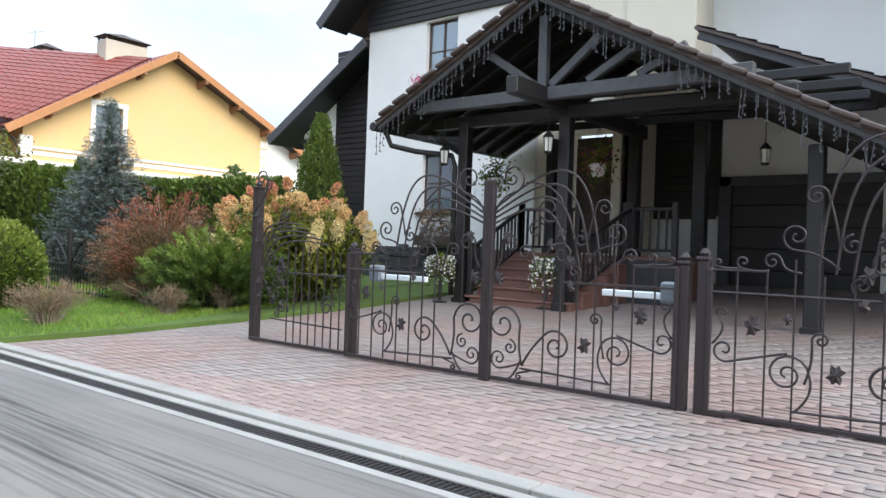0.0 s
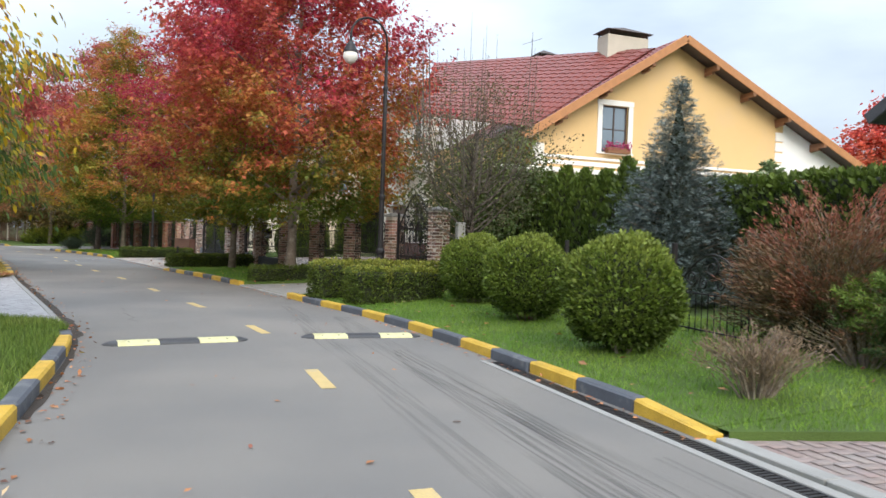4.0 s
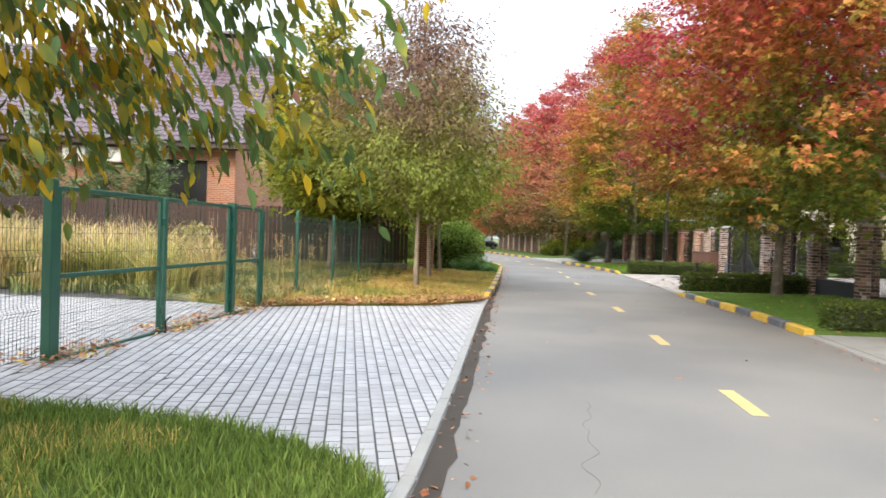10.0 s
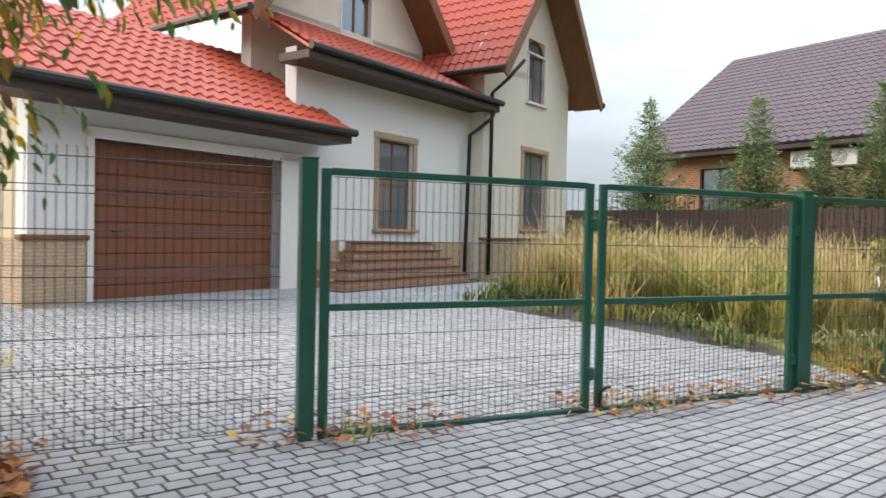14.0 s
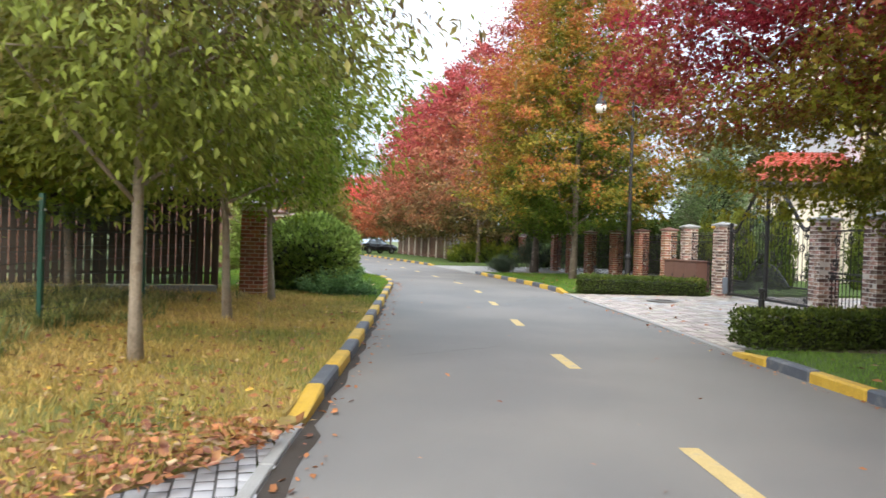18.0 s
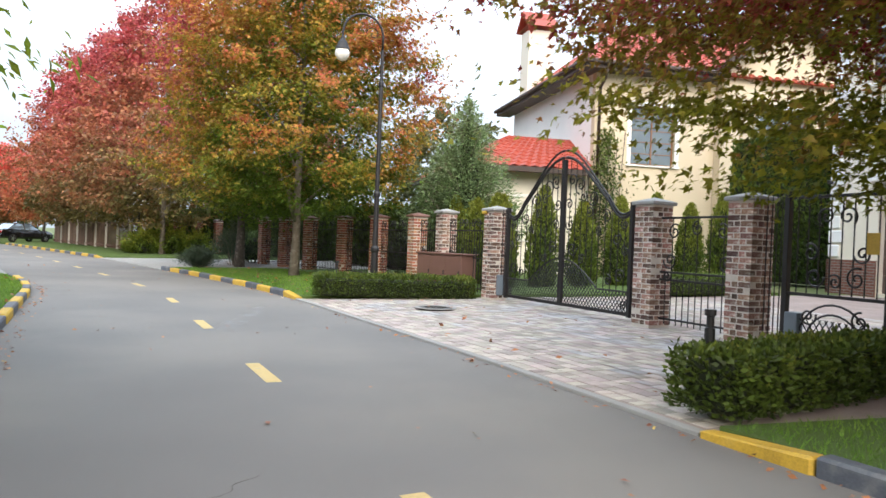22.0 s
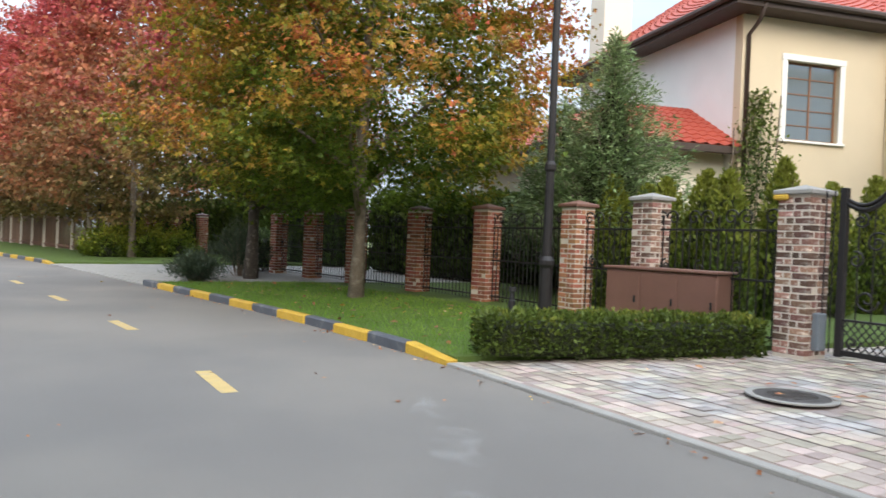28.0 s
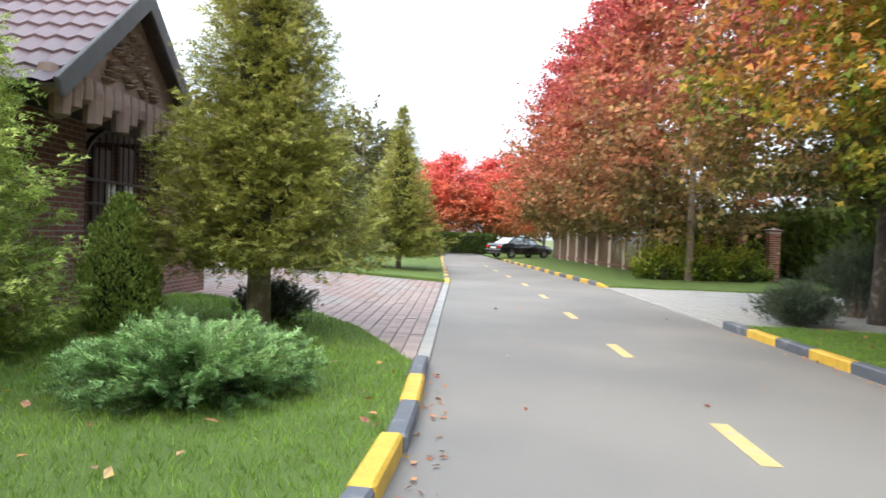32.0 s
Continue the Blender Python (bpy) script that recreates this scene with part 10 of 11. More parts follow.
def speed_bump(a, b):
    a, b = Vector((*a, 0)), Vector((*b, 0))
    L = (b - a).length
    t = thing("speed_bump", "low rubber speed bump in pale yellow and black sections", "speed bump", pose(a.x, a.y, 0.001, 0, 0, math.degrees(math.atan2(b.y - a.y, b.x - a.x))), "speed bumps")
    prof = [(0.175 * math.cos(q), 0.052 * math.sin(q) ** 0.8 if math.sin(q) > 0 else 0.0) for q in np.linspace(0, math.pi, 11)]

    def section(x0, x1, mat, name, s0=1.0, s1=1.0):
        g = Geo()
        n = len(prof)
        st = [(x0, s0), (x1, s1)] if s0 == s1 else [(x0 + (x1 - x0) * k / 4, s0 + (s1 - s0) * math.sin(math.pi / 2 * k / 4)) for k in range(5)]
        vs = [(x, y * s, z * s) for x, s in st for y, z in prof]
        fs = [(i * n + k, i * n + k + 1, (i + 1) * n + k + 1, (i + 1) * n + k) for i in range(len(st) - 1) for k in range(n - 1)]
        fs += [tuple(range(n))[::-1], tuple(range((len(st) - 1) * n, len(st) * n))]
        g.add(vs, fs)
        for x in ((x0 + x1) / 2 - 0.12, (x0 + x1) / 2 + 0.12) if s0 == s1 else ():
            for yy in (-0.1, 0.1):
                g.lathe([(0.018, 0.034), (0.018, 0.046)], 6, (x, yy, 0), 1)
        p = part(name, g, [mat, M_bumpd], t, recalc=True)
        return p

    c = 0.17
    w = (L - 2 * c) / 3
    section(0, c, M_bumpd, "end_cap", 0.25, 1.0)
    section(L, L - c, M_bumpd, "end_cap", 0.25, 1.0)
    for k in range(3):
        section(c + w * k + 0.003, c + w * (k + 1) - 0.003, M_bumpd if k == 1 else M_bumpy, "bump_section")


speed_bump((-15.84, -1.08), (-16.17, 0.74))
speed_bump((-16.32, 1.51), (-16.31, 3.33))

# manhole in the cobbles
mh = thing("manhole_cover", "round ribbed manhole cover with concrete ring in the cobbles", "manhole", T(-44.25, -1.0, zr(-44.25, -1.0) + 0.035))
g = Geo()
g.lathe([(0.40, 0.0), (0.40, 0.014), (0.335, 0.014), (0.33, 0.004)], 28)
part("ring", g, M_concrete, mh)
g = Geo()
g.lathe([(0.0, 0.006), (0.325, 0.006), (0.325, 0.012), (0.24, 0.012), (0.235, 0.016), (0.0, 0.016)], 28)
part("lid", g, M_castiron, mh)
for k in range(-3, 4):
    g = Geo()
    e = math.sqrt(0.21 ** 2 - (k * 0.055) ** 2)
    g.box((k * 0.055 - 0.012, -e, 0.015), (k * 0.055 + 0.012, e, 0.022))
    part("rib", g, M_castiron, mh)

# small posts
t = thing("marker_post", "short white marker post at the gravel driveway", "post", spot(-26.6, 3.45))
g = Geo()
g.box((-0.05, -0.04, 0), (0.05, 0.04, 0.5), 0, 0.012)
part("shaft", g, M_potwhite, t)
g = Geo()
g.box((-0.052, -0.042, 0.5), (0.052, 0.042, 0.53), 0, 0.012)
part("cap", g, M_black, t)
t = thing("junction_post", "beige junction box on a grey steel post", "junction box", spot(-21.0, 5.75))
g = Geo()
g.tube([(0, 0, 0), (0, 0, 1.35)], 0.04, 8)
part("post", g, M_steel, t)
g = Geo()
g.box((-0.09, -0.09, 1.32), (0.09, 0.09, 1.72), 0, 0.012)
part("box", g, M_concrete, t)
for x, y, h in ((-36.05, -0.35, 0.82), (-46.85, -2.75, 0.78)):
    t = thing("bollard_light", "small black bollard light standing in the hedge", "bollard", spot(x, y), "bollard lights")
    g = Geo()
    g.lathe([(0.045, 0), (0.045, h - 0.16), (0.03, h - 0.15), (0.03, h - 0.06), (0.05, h - 0.05), (0.05, h)], 10)
    part("body", g, M_black, t)

# the car: black saloon, seen from behind
car = thing("saloon_car", "black saloon car parked at the bend of the street", "car", pose(-90.6, -23.4, 0.12, 0, 0, math.degrees(math.atan2(0.51, -0.86))))
sec = [(-2.3, 0.42, 0.82, 0.78), (-2.15, 0.30, 0.95, 0.86), (-1.5, 0.26, 0.98, 0.89), (-0.6, 0.25, 0.93, 0.90), (0.8, 0.25, 0.92, 0.90), (1.6, 0.27, 0.88, 0.87), (2.15, 0.30, 0.74, 0.80), (2.32, 0.42, 0.62, 0.70)]
g = Geo()
vs = []
for x, zb, zt, w in sec:
    vs += [(x, -w * 0.93, zb), (x, -w, zb + 0.12), (x, -w, (zb + zt) / 2 + 0.1), (x, -w * 0.90, zt), (x, w * 0.90, zt), (x, w, (zb + zt) / 2 + 0.1), (x, w, zb + 0.12), (x, w * 0.93, zb)]
n = 8
g.add(vs, [(i * n + k, i * n + (k + 1) % n, (i + 1) * n + (k + 1) % n, (i + 1) * n + k) for i in range(len(sec) - 1) for k in range(n)] + [tuple(range(n))[::-1], tuple(range((len(sec) - 1) * n, len(sec) * n))])
part("body", g, M_carblack, car, recalc=True)
g = Geo()
cab = [(-1.75, 0.95, 0.80), (-1.05, 1.38, 0.62), (0.15, 1.40, 0.62), (1.0, 0.93, 0.78)]
vs = []
for (x, z, w) in cab:
    vs += [(x, -w, z), (x, w, z)]
base = [(-1.75, -0.80, 0.93), (1.0, -0.80, 0.90), (1.0, 0.80, 0.90), (-1.75, 0.80, 0.93)]
g.add([(-1.05, -0.6, 1.37), (0.15, -0.6, 1.39), (0.15, 0.6, 1.39), (-1.05, 0.6, 1.37), (-1.0, -0.62, 1.34), (0.12, -0.62, 1.36), (0.12, 0.62, 1.36), (-1.0, 0.62, 1.34)], [(0, 1, 2, 3), (0, 4, 5, 1), (2, 6, 7, 3), (1, 5, 6, 2), (3, 7, 4, 0)])
for p, q in (((-1.78, -0.78, 0.92), (-1.05, -0.6, 1.37)), ((-1.78, 0.78, 0.92), (-1.05, 0.6, 1.37)), ((1.0, -0.78, 0.9), (0.15, -0.6, 1.38)), ((1.0, 0.78, 0.9), (0.15, 0.6, 1.38)), ((-0.4, -0.81, 0.92), (-0.4, -0.61, 1.37)), ((-0.4, 0.81, 0.92), (-0.4, 0.61, 1.37))):
    g.beam(p, q, 0.07, 0.05, 0, 0.01)
part("roof", g, M_carblack, car, recalc=True)
for nm, pts in (("rear_window", [(-1.76, -0.74, 0.94), (-1.76, 0.74, 0.94), (-1.06, 0.58, 1.36), (-1.06, -0.58, 1.36)]), ("windscreen", [(0.98, -0.74, 0.92), (0.98, 0.74, 0.92), (0.16, 0.58, 1.37), (0.16, -0.58, 1.37)]), ("side_window", [(-1.7, -0.79, 0.94), (0.95, -0.79, 0.92), (0.14, -0.61, 1.36), (-1.03, -0.61, 1.35)]), ("side_window", [(-1.7, 0.79, 0.94), (0.95, 0.79, 0.92), (0.14, 0.61, 1.36), (-1.03, 0.61, 1.35)])):
    g = Geo()
    c = sum((Vector(p) for p in pts), Vector()) / 4
    nn = (Vector(pts[1]) - Vector(pts[0])).cross(Vector(pts[2]) - Vector(pts[0])).normalized() * 0.01
    g.prism(pts, (0, 0, 0), nn)
    part(nm, g, M_glass, car, recalc=True)
for x in (-1.42, 1.42):
    for s in (-1, 1):
        g = Geo()
        ring = [(0.20, -0.1), (0.29, -0.1), (0.32, -0.06), (0.32, 0.06), (0.29, 0.1), (0.20, 0.1)]
        k = 18
        vs = [(x + r * math.cos(a), s * 0.80 + d, 0.31 + r * math.sin(a)) for r, d in ring for a in np.linspace(0, 2 * math.pi, k + 1)[:-1]]
        g.add(vs, [(i * k + j, i * k + (j + 1) % k, (i + 1) * k + (j + 1) % k, (i + 1) * k + j) for i in range(len(ring) - 1) for j in range(k)])
        w = part("wheel", g, M_rubber, car, recalc=True)
        g = Geo()
        for q in range(5):
            a = q * 2 * math.pi / 5
            g.beam((x, s * 0.88, 0.31), (x + 0.2 * math.cos(a), s * 0.88, 0.31 + 0.2 * math.sin(a)), 0.03, 0.06)
        part("rim", g, M_steel, w)
for s in (-1, 1):
    g = Geo()
    g.box((-2.34, s * 0.45, 0.68), (-2.24, s * 0.76, 0.82), 0, 0.015)
    part("tail_lamp", g, M_redlamp, car)
g = Geo()
g.box((-2.34, -0.26, 0.62), (-2.31, 0.26, 0.73), 0, 0.004)
part("number_plate", g, M_plate, car)
g = Geo()
g.box((-2.38, -0.8, 0.38), (-2.2, 0.8, 0.55), 0, 0.03)
part("rear_bumper", g, M_carblack, car)
g = Geo()
g.box((-2.36, -0.8, 0.55), (-2.3, 0.8, 0.575), 0, 0.008)
part("bumper_trim", g, M_steel, car)

# far apartment block with a grid facade, and a crane over the fields
ab = thing("apartment_block", "pale concrete apartment block with a window grid far away", "apartment block", pose(-53, -190, 0, 0, 0, 168))
g = Geo()
g.box((-30, 0, 0), (30, 14, 27))
part("wall", g, M_trim, ab)
g = Geo()
for k in range(15):
    for j in range(8):
        g.box((-29 + k * 4, -0.3, 2 + j * 3.1), (-26.4 + k * 4, -0.05, 4.2 + j * 3.1))
tagged(part("windows", g, M_glass, ab), kind="stuff")
cr = thing("tower_crane", "pale red tower crane on a far building site", "crane", T(-70.5, -182, 0))
g = Geo()
g.box((-0.35, -0.35, 0), (0.35, 0.35, 41.5))
part("mast", g, M_cranepale, cr)
g = Geo()
g.beam((7, -1, 39.6), (-20, 4, 40.2), 0.3, 0.4)
g.beam((0, 0, 41.5), (-14, 2.6, 40.1), 0.08, 0.08)
g.beam((0, 0, 41.5), (6, -0.9, 39.7), 0.08, 0.08)
part("jib", g, M_cranepale, cr)

# ---- wear on the road: tyre marks, white spills, cracks ----
def stain_material(name, colour, amount, scale=(1, 1, 1), fine=14.0):
    mt = bpy.data.materials.new(name)
    mt.use_nodes = True
    N, L = mt.node_tree.nodes, mt.node_tree.links
    b, out = N["Principled BSDF"], N["Material Output"]
    b.inputs["Base Color"].default_value, b.inputs["Roughness"].default_value = (*colour, 1), 0.85
    tc, mp, no, mr = N.new("ShaderNodeTexCoord"), N.new("ShaderNodeMapping"), N.new("ShaderNodeTexNoise"), N.new("ShaderNodeMapRange")
    mp.inputs["Scale"].default_value = scale
    no.inputs["Scale"].default_value, no.inputs["Detail"].default_value = fine, 6
    mr.inputs[1].default_value, mr.inputs[2].default_value, mr.inputs[4].default_value = 0.42, 0.7, amount
    L.new(tc.outputs["Object"], mp.inputs[0])
    L.new(mp.outputs[0], no.inputs["Vector"])
    L.new(no.outputs["Fac"], mr.inputs[0])
    tr, mx = N.new("ShaderNodeBsdfTransparent"), N.new("ShaderNodeMixShader")
    L.new(mr.outputs[0], mx.inputs[0])
    L.new(tr.outputs[0], mx.inputs[1])
    L.new(b.outputs[0], mx.inputs[2])
    L.new(mx.outputs[0], out.inputs[0])
    return mt


M_tyre = stain_material("tyre_marks", (0.06, 0.06, 0.062), 0.2, (0.10, 5.0, 1), 5)
M_spill = stain_material("white_spill", (0.5, 0.5, 0.5), 0.24, (1, 1, 1), 5)


def stain(name, pts, w, mat, z, label=""):
    g = Geo()
    p = [Vector((x, y, z)) for x, y in pts]
    vs = []
    for i, a in enumerate(p):
        d = (p[min(i + 1, len(p) - 1)] - p[max(i - 1, 0)]).normalized()
        s = Vector((-d.y, d.x, 0)) * w / 2 * math.sin(math.pi * (0.08 + 0.84 * i / (len(p) - 1))) ** 0.5
        vs += [a - s, a + s]
    g.add(vs, [(2 * i, 2 * i + 2, 2 * i + 3, 2 * i + 1) for i in range(len(p) - 1)])
    return g.make(name, mat, road, label)


for k, (a, b, o0, o1, w) in enumerate([(8, -9, 2.9, 2.3, 0.35), (8, -8, 2.2, 1.9, 0.3), (6, -12, 2.6, 2.7, 0.25), (-2, -15, 1.9, 2.6, 0.22), (-3, -19, 2.35, 2.6, 0.3), (8, -6, 1.4, 1.2, 0.4), (-6, -21, 1.7, 1.9, 0.18), (3, -10, 3.1, 3.1, 0.14)] ):
    xs = np.linspace(a, b, 24)
    pts = [(x, o0 + (o1 - o0) * i / 23 + 0.05 * math.sin(i * 0.7 + k)) for i, x in enumerate(xs)]
    stain("tyre_mark", pts, w * 1.9, M_tyre, 0.0025 + 0.0002 * k, "dark rubber tyre marks on the asphalt")
for k, (x, y, l, w) in enumerate([(-43.5, -4.4, 0.9, 0.35), (-44.6, -4.35, 0.7, 0.2), (-41.8, -4.7, 1.6, 0.45), (-18.3, 1.7, 1.2, 0.08), (-26.0, -1.9, 0.8, 0.3)]):
    stain("white_spill", [(x + l * (i / 7 - 0.5), y + 0.1 * math.sin(i)) for i in range(8)], w, M_spill, 0.003 + 0.0003 * k, "pale dried spill on the asphalt")
for k, (x0, y0, x1, y1) in enumerate([(-20.6, -1.2, -18.2, -0.8), (-33.5, -5.0, -34.8, -4.0)]):
    g = Geo()
    pts = [(x0 + (x1 - x0) * s + 0.05 * noise.noise((s * 9, k, 0)), y0 + (y1 - y0) * s + 0.12 * noise.noise((s * 7, k, 5)), 0.0) for s in np.linspace(0, 1, 30)]
    g.tube(pts, 0.0018, 4)
    g.make("crack", M_soil, road, "thin crack in the asphalt")

# ---- grass ----
def grass(name, label, xa, xb, lo, hi, count, zf, mat, h=(0.05, 0.1), keep=None, width=1.0, lean=0.45, kind="stuff", shape="blade"):
    """Blades between the lines lo(x) and hi(x)."""
    x = xa + (xb - xa) * rng.random(count)
    a, b = np.array([lo(v) for v in x]), np.array([hi(v) for v in x])
    y = a + (b - a) * rng.random(count)
    if keep is not None:
        m = np.array([keep(p, q) for p, q in zip(x, y)])
        x, y = x[m], y[m]
    z = np.array([zf(p, q) for p, q in zip(x, y)])
    n = len(x)
    d = np.c_[rng.normal(size=(n, 2)) * lean, np.ones(n)]
    v, ix, ct = leaves(shape, np.c_[x, y, z], d, h[0] + (h[1] - h[0]) * rng.random(n) * width)
    ob = fast_mesh(name, v, ix, ct, mat)
    return tagged(ob, label, "grass", kind=kind)


zR, zL = (lambda x, y: zr(x, y) + 0.08), (lambda x, y: zl(x, y) + 0.08)
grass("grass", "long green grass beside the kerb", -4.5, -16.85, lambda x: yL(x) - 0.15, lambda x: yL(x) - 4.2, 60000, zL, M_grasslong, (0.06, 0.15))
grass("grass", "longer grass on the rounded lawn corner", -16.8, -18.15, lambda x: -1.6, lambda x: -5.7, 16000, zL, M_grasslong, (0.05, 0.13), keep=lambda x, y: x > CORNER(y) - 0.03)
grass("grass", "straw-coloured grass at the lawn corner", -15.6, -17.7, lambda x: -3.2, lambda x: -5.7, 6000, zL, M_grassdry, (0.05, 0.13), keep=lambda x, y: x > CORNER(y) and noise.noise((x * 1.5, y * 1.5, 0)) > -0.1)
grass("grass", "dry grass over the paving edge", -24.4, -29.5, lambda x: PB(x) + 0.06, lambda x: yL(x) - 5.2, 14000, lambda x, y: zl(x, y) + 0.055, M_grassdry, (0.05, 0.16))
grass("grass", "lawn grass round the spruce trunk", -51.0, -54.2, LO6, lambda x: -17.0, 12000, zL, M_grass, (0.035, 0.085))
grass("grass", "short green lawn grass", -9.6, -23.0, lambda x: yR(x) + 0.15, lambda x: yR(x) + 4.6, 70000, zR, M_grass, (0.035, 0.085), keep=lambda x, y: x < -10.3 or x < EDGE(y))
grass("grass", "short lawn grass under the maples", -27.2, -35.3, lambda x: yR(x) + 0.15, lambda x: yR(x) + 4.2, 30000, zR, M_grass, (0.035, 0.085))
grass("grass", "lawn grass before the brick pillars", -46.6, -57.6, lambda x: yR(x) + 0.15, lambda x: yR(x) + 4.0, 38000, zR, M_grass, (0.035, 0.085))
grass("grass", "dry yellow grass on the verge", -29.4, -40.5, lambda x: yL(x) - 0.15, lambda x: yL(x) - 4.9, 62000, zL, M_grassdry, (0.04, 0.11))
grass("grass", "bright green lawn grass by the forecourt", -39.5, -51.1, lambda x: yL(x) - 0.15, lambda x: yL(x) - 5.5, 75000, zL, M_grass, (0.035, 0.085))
zF = lambda x, y: zl(x, y) + 0.05
REEDS = lambda y: -28.7 + 0.735 * (y + 12.2)
YARD = lambda y: float(np.interp(y, [-22.5, -12.9, -8.5, -7.0], [-26.8, -21.8, -24.4, -25.2]))


def tufts(name, label, at, mat, lengths, blades, reach=0.55, width=0.012, category="weeds"):
    """Tussocks of long blades that rise and arch over."""
    at = np.asarray(at)
    n = len(at) * blades
    base = np.repeat(at, blades, 0) + np.c_[rng.normal(size=(n, 2)) * 0.11, np.zeros(n)]
    l = np.repeat(lengths[0] + (lengths[1] - lengths[0]) * rng.random(len(at)), blades) * (0.55 + 0.5 * rng.random(n))
    a = rng.random(n) * 2 * math.pi
    out = np.c_[np.cos(a), np.sin(a), np.zeros(n)]
    side = np.c_[-np.sin(a), np.cos(a), np.zeros(n)]
    rc = reach * (0.3 + rng.random(n))
    V = []
    for q, w in ((0.0, 1.0), (0.4, 1.0), (0.75, 0.7), (1.0, 0.0)):
        p = base + out * (l * rc * q * q)[:, None] + np.array([0, 0, 1.0]) * (l * q * (1 - 0.42 * q * q * np.minimum(1, rc * 1.6)))[:, None]
        V += [p + side * width * w, p - side * width * w] if w else [p]
    v = np.stack(V, 1).reshape(-1, 3)
    fl = np.array([0, 1, 3, 2, 2, 3, 5, 4, 4, 5, 6])
    return tagged(fast_mesh(name, v, (np.arange(n)[:, None] * 7 + fl[None]).ravel(), np.tile([4, 4, 3], n), mat), label, category, kind="stuff")


def field_spots(n, x0, x1, y0, y1, keep):
    p = np.c_[x0 + (x1 - x0) * rng.random(n), y0 + (y1 - y0) * rng.random(n)]
    return [(x, y, zF(x, y)) for x, y in p if keep(x, y)]


tufts("weeds", "tall yellow-green reeds arching over behind the fence", field_spots(330, -22, -31.5, -9.4, -21, lambda x, y: REEDS(y) < x < YARD(y) - 1.0 and noise.noise((x * 0.5, y * 0.5, 0)) > -0.2), M_reed, (0.9, 2.1), 46, 0.95)
tufts("weeds", "dry straw-coloured grass among the reeds", field_spots(330, -22, -33, -9.0, -21, lambda x, y: REEDS(y) < x < YARD(y) - 0.6 and noise.noise((x * 0.5, y * 0.5, 4)) > -0.15), M_weed, (0.9, 1.9), 40, 0.5, 0.009)
tufts("weeds", "low dry grass and dull green weeds in the open field", field_spots(520, -25, -38, -9.5, -21, lambda x, y: x < REEDS(y) + 0.5), M_weed, (0.12, 0.42), 30, 0.9, 0.008)
tufts("weeds", "patches of low green weeds in the open field", field_spots(420, -25, -38, -9.5, -21, lambda x, y: x < REEDS(y) + 0.8 and noise.noise((x * 0.5, y * 0.5, 7)) > 0.0), M_greenweed, (0.15, 0.45), 28, 0.9, 0.009)
tufts("weeds", "low green weeds along the edge of the yard", field_spots(420, -21.5, -31, -7.6, -22, lambda x, y: YARD(y) - 1.6 < x < YARD(y) + 0.2), M_greenweed, (0.2, 0.5), 30, 0.9, 0.012)
tufts("weeds", "mixed green and dry tussocks along the mesh fence", field_spots(460, -25.2, -37, -7.2, -14, lambda x, y: y < FENCE_L(x) + 0.9 and noise.noise((x * 0.7, y * 0.7, 9)) > -0.15), M_greenweed, (0.15, 0.5), 26, 0.9, 0.008)
grass("weeds", "knee-high dry grass along the mesh fence", -25.0, -37.5, lambda x: FENCE_L(x) + 0.4, lambda x: -16, 24000, zF, M_weed, (0.06, 0.3), keep=lambda x, y: noise.noise((x * 0.8, y * 0.8, 3)) > -0.25, lean=0.7)
grass("weeds", "rough weeds behind the mesh fence", -9, -16.8, lambda x: FENCE_L(x) + 0.2, lambda x: -8.3, 4000, zF, M_weed, (0.05, 0.22), lean=0.6)
grass("weeds", "weed tufts between the yard paving and the fence", -16.7, -24.5, lambda x: FENCE_L(x) - 0.15, lambda x: FENCE_L(x) + 0.22, 900, lambda x, y: 0.05, M_weed, (0.08, 0.28), keep=lambda x, y: noise.noise((x * 1.5, 0, 0)) > 0.05, lean=0.6)
# tall seeding stalks
g = Geo()
for k in range(26):
    x, y = -26 - rng.random() * 8, 0
    y = FENCE_L(x) - 0.4 - rng.random() * 4
    h = 0.7 + rng.random() * 0.5
    g.tube([(x, y, zF(x, y)), (x + rng.normal() * 0.05, y + rng.normal() * 0.05, zF(x, y) + h)], 0.006, 4)
    for j in range(10):
        zz = zF(x, y) + h * (0.6 + 0.04 * j)
        a = rng.random() * 6.28
        g.tube([(x, y, zz), (x + math.cos(a) * 0.03, y + math.sin(a) * 0.03, zz + 0.035), (x + math.cos(a) * 0.07, y + math.sin(a) * 0.07, zz + 0.03)], [0.004, 0.012, 0.004], 4)
tagged(g.make("weed_stalks", M_weed), "dry seeding weed stalks in the field", "weeds", kind="stuff")

# ---- fallen leaves ----
def litter(name, label, pts, size=0.09, lift=0.012, shape="oval"):
    n = len(pts)
    pts = pts + np.c_[np.zeros((n, 2)), lift * rng.random(n)]
    d = np.c_[rng.normal(size=(n, 2)), rng.normal(size=n) * 0.2]
    v, ix, ct = leaves(shape, pts, d, size * (0.5 + rng.random(n)), flat=np.array([0, 0, 1.0]), tilt=0.35)
    return tagged(fast_mesh(name, v, ix, ct, M_litter), label, "fallen leaves", kind="stuff")


def scatter(n, xa, xb, lo, hi, zf, keep=None):
    x = xa + (xb - xa) * rng.random(n)
    y = np.array([lo(v) + (hi(v) - lo(v)) * rng.random() for v in x])
    if keep is not None:
        m = np.array([keep(p, q) for p, q in zip(x, y)])
        x, y = x[m], y[m]
    return np.c_[x, y, [zf(p, q) for p, q in zip(x, y)]]


